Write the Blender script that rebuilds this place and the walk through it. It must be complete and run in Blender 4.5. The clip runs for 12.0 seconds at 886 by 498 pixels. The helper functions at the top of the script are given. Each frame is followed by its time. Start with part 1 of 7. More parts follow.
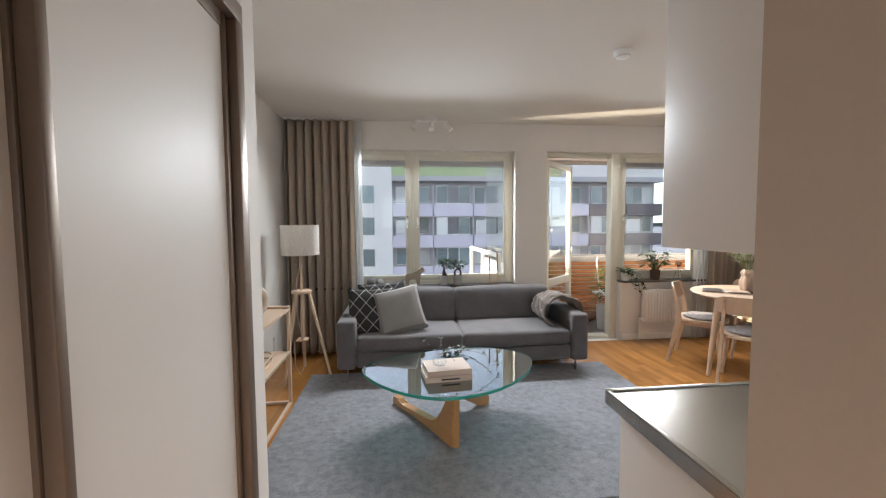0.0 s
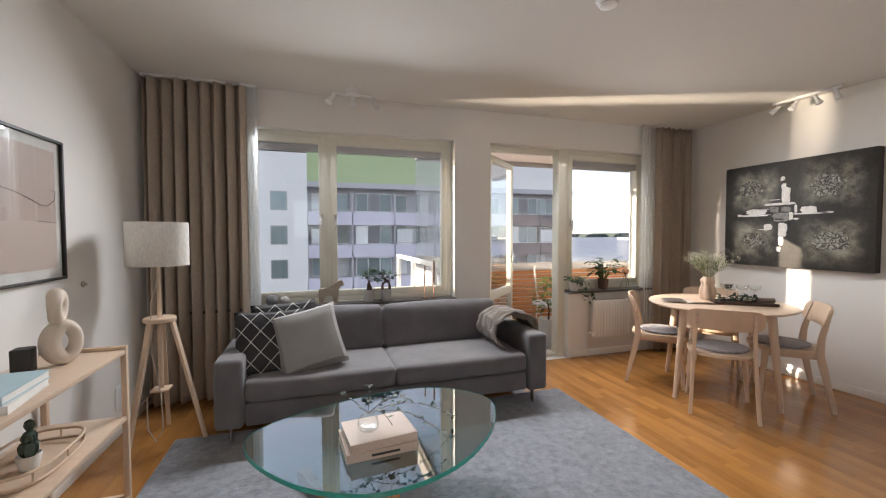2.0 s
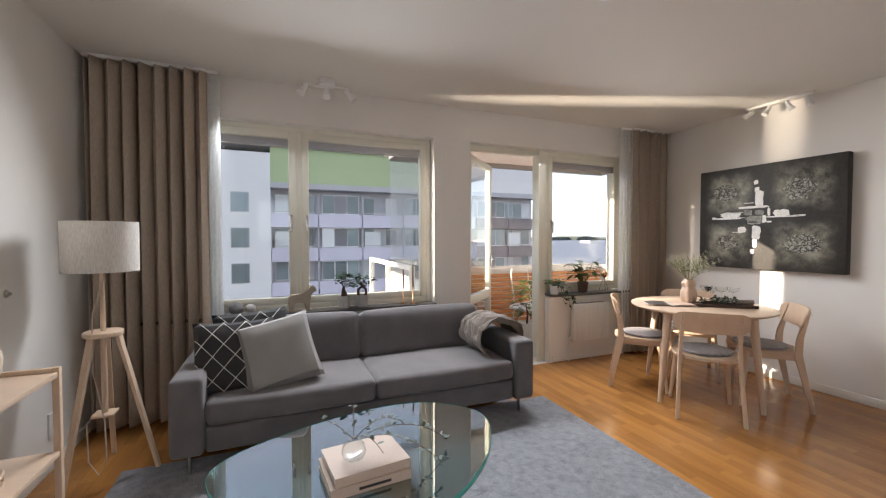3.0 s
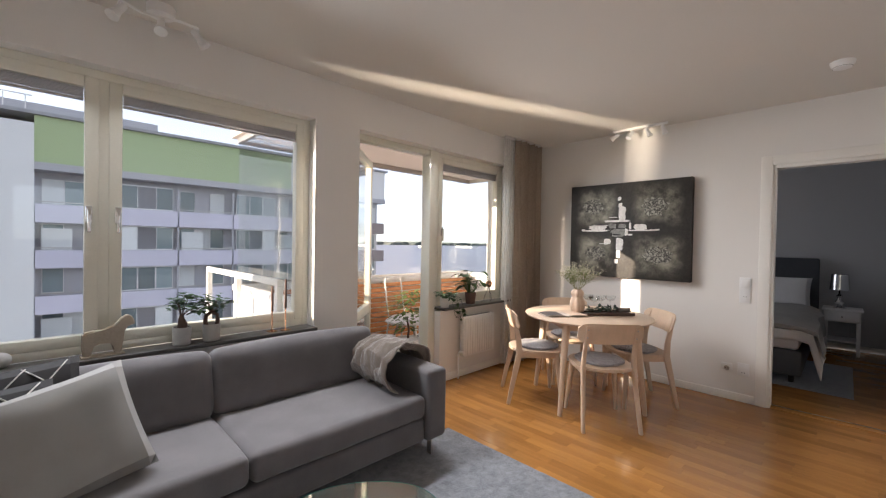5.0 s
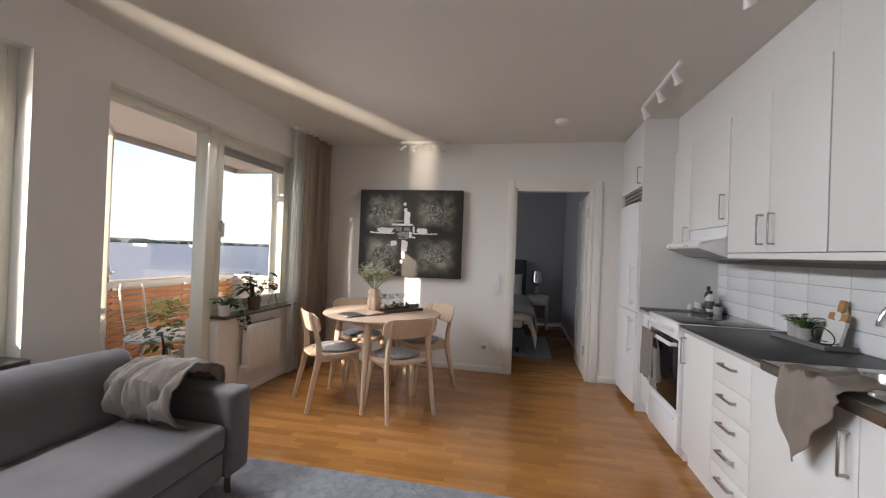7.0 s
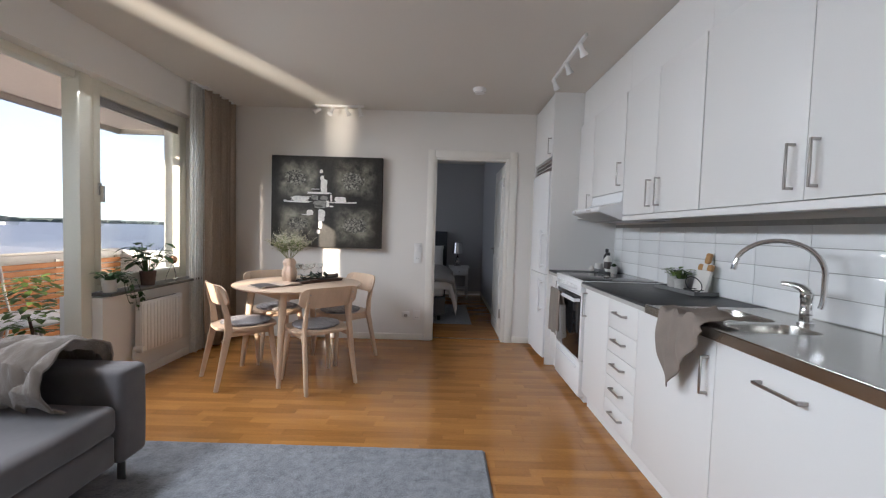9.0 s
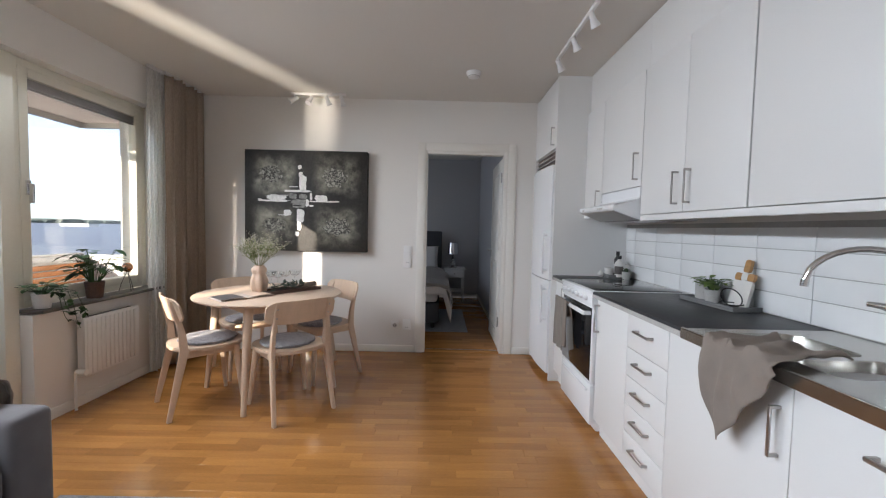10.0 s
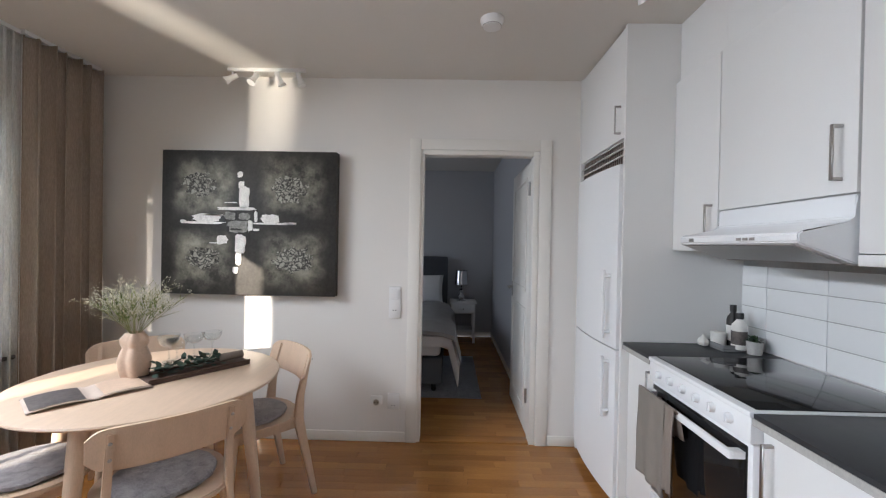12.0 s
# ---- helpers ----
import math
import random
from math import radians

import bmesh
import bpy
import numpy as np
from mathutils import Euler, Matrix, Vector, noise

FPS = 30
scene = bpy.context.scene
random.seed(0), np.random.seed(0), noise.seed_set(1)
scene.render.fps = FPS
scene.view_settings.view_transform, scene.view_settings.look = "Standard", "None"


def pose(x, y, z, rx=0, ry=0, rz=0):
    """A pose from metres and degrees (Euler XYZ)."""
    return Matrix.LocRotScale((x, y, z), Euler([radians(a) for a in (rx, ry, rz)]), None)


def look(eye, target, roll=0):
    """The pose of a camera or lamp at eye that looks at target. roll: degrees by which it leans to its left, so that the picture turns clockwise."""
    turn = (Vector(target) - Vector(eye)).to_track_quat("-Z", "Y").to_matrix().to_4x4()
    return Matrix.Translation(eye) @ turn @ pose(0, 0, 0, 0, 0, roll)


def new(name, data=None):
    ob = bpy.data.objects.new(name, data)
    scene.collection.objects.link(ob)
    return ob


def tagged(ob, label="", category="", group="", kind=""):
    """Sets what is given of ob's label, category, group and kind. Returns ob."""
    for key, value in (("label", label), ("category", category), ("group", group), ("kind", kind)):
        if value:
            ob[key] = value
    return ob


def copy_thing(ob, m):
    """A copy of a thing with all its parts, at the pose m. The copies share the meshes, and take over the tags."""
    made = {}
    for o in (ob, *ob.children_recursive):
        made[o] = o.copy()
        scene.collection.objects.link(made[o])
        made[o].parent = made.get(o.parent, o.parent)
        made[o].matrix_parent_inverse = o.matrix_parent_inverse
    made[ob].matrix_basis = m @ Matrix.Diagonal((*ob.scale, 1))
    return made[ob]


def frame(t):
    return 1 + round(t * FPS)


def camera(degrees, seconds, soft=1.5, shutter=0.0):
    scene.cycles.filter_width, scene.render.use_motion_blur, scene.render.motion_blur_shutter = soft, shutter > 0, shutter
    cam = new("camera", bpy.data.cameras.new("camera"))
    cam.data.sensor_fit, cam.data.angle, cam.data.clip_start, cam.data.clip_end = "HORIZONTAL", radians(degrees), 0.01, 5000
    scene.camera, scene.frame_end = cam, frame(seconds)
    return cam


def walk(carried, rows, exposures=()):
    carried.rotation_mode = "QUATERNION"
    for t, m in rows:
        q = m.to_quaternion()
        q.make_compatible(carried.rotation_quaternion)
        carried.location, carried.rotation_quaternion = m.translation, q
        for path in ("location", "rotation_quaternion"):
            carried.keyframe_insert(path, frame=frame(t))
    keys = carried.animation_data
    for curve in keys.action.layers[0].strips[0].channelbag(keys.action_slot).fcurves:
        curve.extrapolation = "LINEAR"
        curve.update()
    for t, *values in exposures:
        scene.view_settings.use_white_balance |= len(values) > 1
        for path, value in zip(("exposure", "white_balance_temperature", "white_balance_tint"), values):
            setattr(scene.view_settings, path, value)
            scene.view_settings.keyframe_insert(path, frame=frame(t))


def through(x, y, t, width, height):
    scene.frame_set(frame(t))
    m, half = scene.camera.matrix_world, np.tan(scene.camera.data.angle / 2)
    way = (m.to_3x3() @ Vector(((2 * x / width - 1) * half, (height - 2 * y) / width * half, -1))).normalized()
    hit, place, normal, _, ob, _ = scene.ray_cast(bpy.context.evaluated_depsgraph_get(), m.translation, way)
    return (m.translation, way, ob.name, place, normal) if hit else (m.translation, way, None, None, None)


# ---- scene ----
cam = camera(95.9, 12.0, soft=1.2)
PATH = [
    (0, (-0.043, 0.093, 1.391), (0.171, 2.078, 1.272), -0.4),
    (0.5, (-0.007, 0.332, 1.361), (0.277, 2.309, 1.264), -0.6),
    (1, (-0.006, 0.577, 1.339), (0.359, 2.542, 1.253), -0.4),
    (1.5, (-0.012, 0.772, 1.325), (0.484, 2.708, 1.244), -0.2),
    (2, (0.002, 0.925, 1.318), (0.605, 2.831, 1.248), -0.1),
    (2.5, (-0.007, 1.014, 1.31), (0.664, 2.897, 1.251), -0.1),
    (2.7, (-0.022, 1.055, 1.309), (0.677, 2.928, 1.252), -0.1),
    (4.5, (-0.109, 1.666, 1.341), (1.12, 3.243, 1.302), 0.8),
    (5, (-0.108, 1.845, 1.337), (1.299, 3.267, 1.309), 1.0),
    (5.5, (-0.071, 1.983, 1.336), (1.501, 3.219, 1.312), 1.3),
    (6, (-0.069, 2.104, 1.343), (1.659, 3.112, 1.332), 1.6),
    (6.5, (-0.152, 2.206, 1.338), (1.721, 2.907, 1.34), 2.1),
    (7, (-0.243, 2.211, 1.311), (1.72, 2.594, 1.325), 2.2),
    (7.5, (-0.345, 2.21, 1.29), (1.645, 2.403, 1.307), 2.1),
    (9.5, (-0.081, 2.164, 1.223), (1.916, 2.147, 1.121), 1.6),
    (10, (0.172, 2.128, 1.262), (2.169, 2.115, 1.162), 1.3),
    (10.5, (0.447, 2.075, 1.304), (2.445, 2.072, 1.221), 1.2),
    (11, (0.759, 2.073, 1.319), (2.758, 2.077, 1.26), 1.2),
    (11.5, (1.103, 2.068, 1.344), (3.103, 2.088, 1.306), 1.1),
    (12, (1.418, 2.085, 1.371), (3.418, 2.117, 1.358), 1.1),
]
EXPOSURE = [(0, 2.45, 6650, 11), (1.5, 2.34, 6800, 14), (4.5, 2.28, 6650, 15), (5.5, 2.15, 6850, 16), (6.5, 1.98, 6850, 16), (7.5, 1.94, 6350, 14), (12, 2.3, 6150, 12)]
walk(cam, [(t, look(eye, target, roll)) for t, eye, target, roll in PATH], EXPOSURE)

# ---- daylight ----
SUN_FROM = Vector((-0.94, 0.34, 0.222)).normalized()
world = bpy.data.worlds.new("sky")
scene.world = world
world.use_nodes = True
wn = world.node_tree.nodes
sky = wn.new("ShaderNodeTexSky")
sky.sky_type = "NISHITA"
sky.sun_disc = False
sky.sun_elevation = math.asin(SUN_FROM.z)
sky.sun_rotation = math.atan2(SUN_FROM.x, SUN_FROM.y)
sky.air_density, sky.dust_density, sky.ozone_density = 0.8, 0.05, 4.5
wn["Background"].inputs["Strength"].default_value = 0.085
haze = wn.new("ShaderNodeHueSaturation")
haze.inputs["Saturation"].default_value, haze.inputs["Value"].default_value = 0.40, 1.08
world.node_tree.links.new(sky.outputs[0], haze.inputs["Color"])
world.node_tree.links.new(haze.outputs[0], wn["Background"].inputs["Color"])
sun = new("sun", bpy.data.lights.new("sun", "SUN"))
sun.data.energy, sun.data.angle, sun.data.color = 3.3, radians(0.5), (1.0, 0.86, 0.68)
sun.matrix_world = look(SUN_FROM * 50, (0, 0, 0))
# added lamp standing in for sunlight thrown up onto ceiling and wall
glint = new("upward_glint_lamp", bpy.data.lights.new("upward_glint_lamp", "AREA"))
glint.data.shape, glint.data.size, glint.data.size_y = "RECTANGLE", 0.7, 8.6
glint.data.energy, glint.data.color, glint.data.spread = 430, (1.0, 0.88, 0.7), radians(60)
glint.matrix_world = look((-20.5, 12.7, -8.5), (3.0, 4.2, -1.0))


# ---- materials ----
def mat(name, color, rough=0.6, metal=0.0, vary=0.12, scale=6.0, fine=90.0, bump=0.15, coat=0.0, sheen=0.0, stretch=(1, 1, 1), depth=0.002, random_vary=0.0, spec=0.5):
    """A surface with two scales of variation and fine relief."""
    m = bpy.data.materials.new(name)
    m.use_nodes = True
    nt = m.node_tree
    n, ln = nt.nodes, nt.links
    p = n["Principled BSDF"]
    tc = n.new("ShaderNodeTexCoord")
    mp = n.new("ShaderNodeMapping")
    mp.inputs["Scale"].default_value = stretch
    ln.new(tc.outputs["Object"], mp.inputs["Vector"])
    big = n.new("ShaderNodeTexNoise")
    big.inputs["Scale"].default_value = scale
    big.inputs["Detail"].default_value = 4
    small = n.new("ShaderNodeTexNoise")
    small.inputs["Scale"].default_value = fine
    small.inputs["Detail"].default_value = 3
    ln.new(mp.outputs[0], big.inputs["Vector"])
    ln.new(mp.outputs[0], small.inputs["Vector"])
    add = n.new("ShaderNodeMath")
    add.operation = "MULTIPLY_ADD"
    add.inputs[1].default_value = 0.5
    ln.new(small.outputs["Fac"], add.inputs[0])
    half = n.new("ShaderNodeMath")
    half.operation = "MULTIPLY"
    half.inputs[1].default_value = 0.5
    ln.new(big.outputs["Fac"], half.inputs[0])
    ln.new(half.outputs[0], add.inputs[2])
    ramp = n.new("ShaderNodeMapRange")
    ramp.inputs["From Min"].default_value, ramp.inputs["From Max"].default_value = 0.3, 0.7
    ramp.inputs["To Min"].default_value, ramp.inputs["To Max"].default_value = 1 - vary, 1 + vary
    ln.new(add.outputs[0], ramp.inputs["Value"])
    value = ramp.outputs[0]
    if random_vary:
        info = n.new("ShaderNodeObjectInfo")
        geo = n.new("ShaderNodeNewGeometry")
        both = n.new("ShaderNodeMath")
        both.operation = "ADD"
        ln.new(info.outputs["Random"], both.inputs[0])
        ln.new(geo.outputs["Random Per Island"], both.inputs[1])
        wrap = n.new("ShaderNodeMath")
        wrap.operation = "FRACT"
        ln.new(both.outputs[0], wrap.inputs[0])
        r2 = n.new("ShaderNodeMapRange")
        r2.inputs["To Min"].default_value, r2.inputs["To Max"].default_value = 1 - random_vary, 1 + random_vary
        ln.new(wrap.outputs[0], r2.inputs["Value"])
        mul = n.new("ShaderNodeMath")
        mul.operation = "MULTIPLY"
        ln.new(value, mul.inputs[0])
        ln.new(r2.outputs[0], mul.inputs[1])
        value = mul.outputs[0]
    tint = n.new("ShaderNodeVectorMath")
    tint.operation = "SCALE"
    tint.inputs[0].default_value = color
    ln.new(value, tint.inputs["Scale"])
    ln.new(tint.outputs[0], p.inputs["Base Color"])
    rr = n.new("ShaderNodeMapRange")
    rr.inputs["To Min"].default_value, rr.inputs["To Max"].default_value = max(0.02, rough * 0.85), min(1, rough * 1.15)
    ln.new(big.outputs["Fac"], rr.inputs["Value"])
    ln.new(rr.outputs[0], p.inputs["Roughness"])
    p.inputs["Metallic"].default_value = metal
    p.inputs["Coat Weight"].default_value = coat
    p.inputs["Sheen Weight"].default_value = sheen
    p.inputs["Specular IOR Level"].default_value = spec
    if bump:
        b = n.new("ShaderNodeBump")
        b.inputs["Strength"].default_value, b.inputs["Distance"].default_value = bump, depth
        ln.new(add.outputs[0], b.inputs["Height"])
        ln.new(b.outputs[0], p.inputs["Normal"])
    return m


def glass_mat(name, color=(1, 1, 1), gloss=1.0, rough=0.0, power=4.0):
    """Thin clear glass: see-through with a Fresnel reflection."""
    m = bpy.data.materials.new(name)
    m.use_nodes = True
    n, ln = m.node_tree.nodes, m.node_tree.links
    n.remove(n["Principled BSDF"])
    clear, shine, mix, fr = n.new("ShaderNodeBsdfTransparent"), n.new("ShaderNodeBsdfGlossy"), n.new("ShaderNodeMixShader"), n.new("ShaderNodeLayerWeight")
    clear.inputs["Color"].default_value = (*color, 1)
    shine.inputs["Roughness"].default_value = rough
    fr.inputs["Blend"].default_value = 0.5
    steep, sum_ = n.new("ShaderNodeMath"), n.new("ShaderNodeMath")
    steep.operation, sum_.operation = "POWER", "MULTIPLY_ADD"
    steep.inputs[1].default_value = power
    sum_.inputs[1].default_value, sum_.inputs[2].default_value = 0.9, 0.04 * gloss
    ln.new(fr.outputs["Facing"], steep.inputs[0])
    ln.new(steep.outputs[0], sum_.inputs[0])
    ln.new(sum_.outputs[0], mix.inputs[0])
    ln.new(clear.outputs[0], mix.inputs[1])
    ln.new(shine.outputs[0], mix.inputs[2])
    ln.new(mix.outputs[0], n["Material Output"].inputs["Surface"])
    return m


def cloth_mat(name, color, through=0.3, scale=300, clear=0.0):
    """Woven cloth that lets some light through."""
    m = bpy.data.materials.new(name)
    m.use_nodes = True
    n, ln = m.node_tree.nodes, m.node_tree.links
    n.remove(n["Principled BSDF"])
    tc, w = n.new("ShaderNodeTexCoord"), n.new("ShaderNodeTexNoise")
    mp = n.new("ShaderNodeMapping")
    mp.inputs["Scale"].default_value = (1, 1, 0.12)
    w.inputs["Scale"].default_value = scale
    ln.new(tc.outputs["Object"], mp.inputs["Vector"])
    ln.new(mp.outputs[0], w.inputs["Vector"])
    rng = n.new("ShaderNodeMapRange")
    rng.inputs["From Min"].default_value, rng.inputs["From Max"].default_value = 0.3, 0.7
    rng.inputs["To Min"].default_value, rng.inputs["To Max"].default_value = 0.85, 1.1
    ln.new(w.outputs["Fac"], rng.inputs["Value"])
    tint = n.new("ShaderNodeVectorMath")
    tint.operation = "SCALE"
    tint.inputs[0].default_value = color
    ln.new(rng.outputs[0], tint.inputs["Scale"])
    d, t, mix = n.new("ShaderNodeBsdfDiffuse"), n.new("ShaderNodeBsdfTranslucent"), n.new("ShaderNodeMixShader")
    ln.new(tint.outputs[0], d.inputs["Color"])
    ln.new(tint.outputs[0], t.inputs["Color"])
    mix.inputs[0].default_value = through
    ln.new(d.outputs[0], mix.inputs[1])
    ln.new(t.outputs[0], mix.inputs[2])
    out = mix.outputs[0]
    if clear:
        c, m2 = n.new("ShaderNodeBsdfTransparent"), n.new("ShaderNodeMixShader")
        m2.inputs[0].default_value = clear
        ln.new(out, m2.inputs[1])
        ln.new(c.outputs[0], m2.inputs[2])
        out = m2.outputs[0]
    ln.new(out, n["Material Output"].inputs["Surface"])
    return m


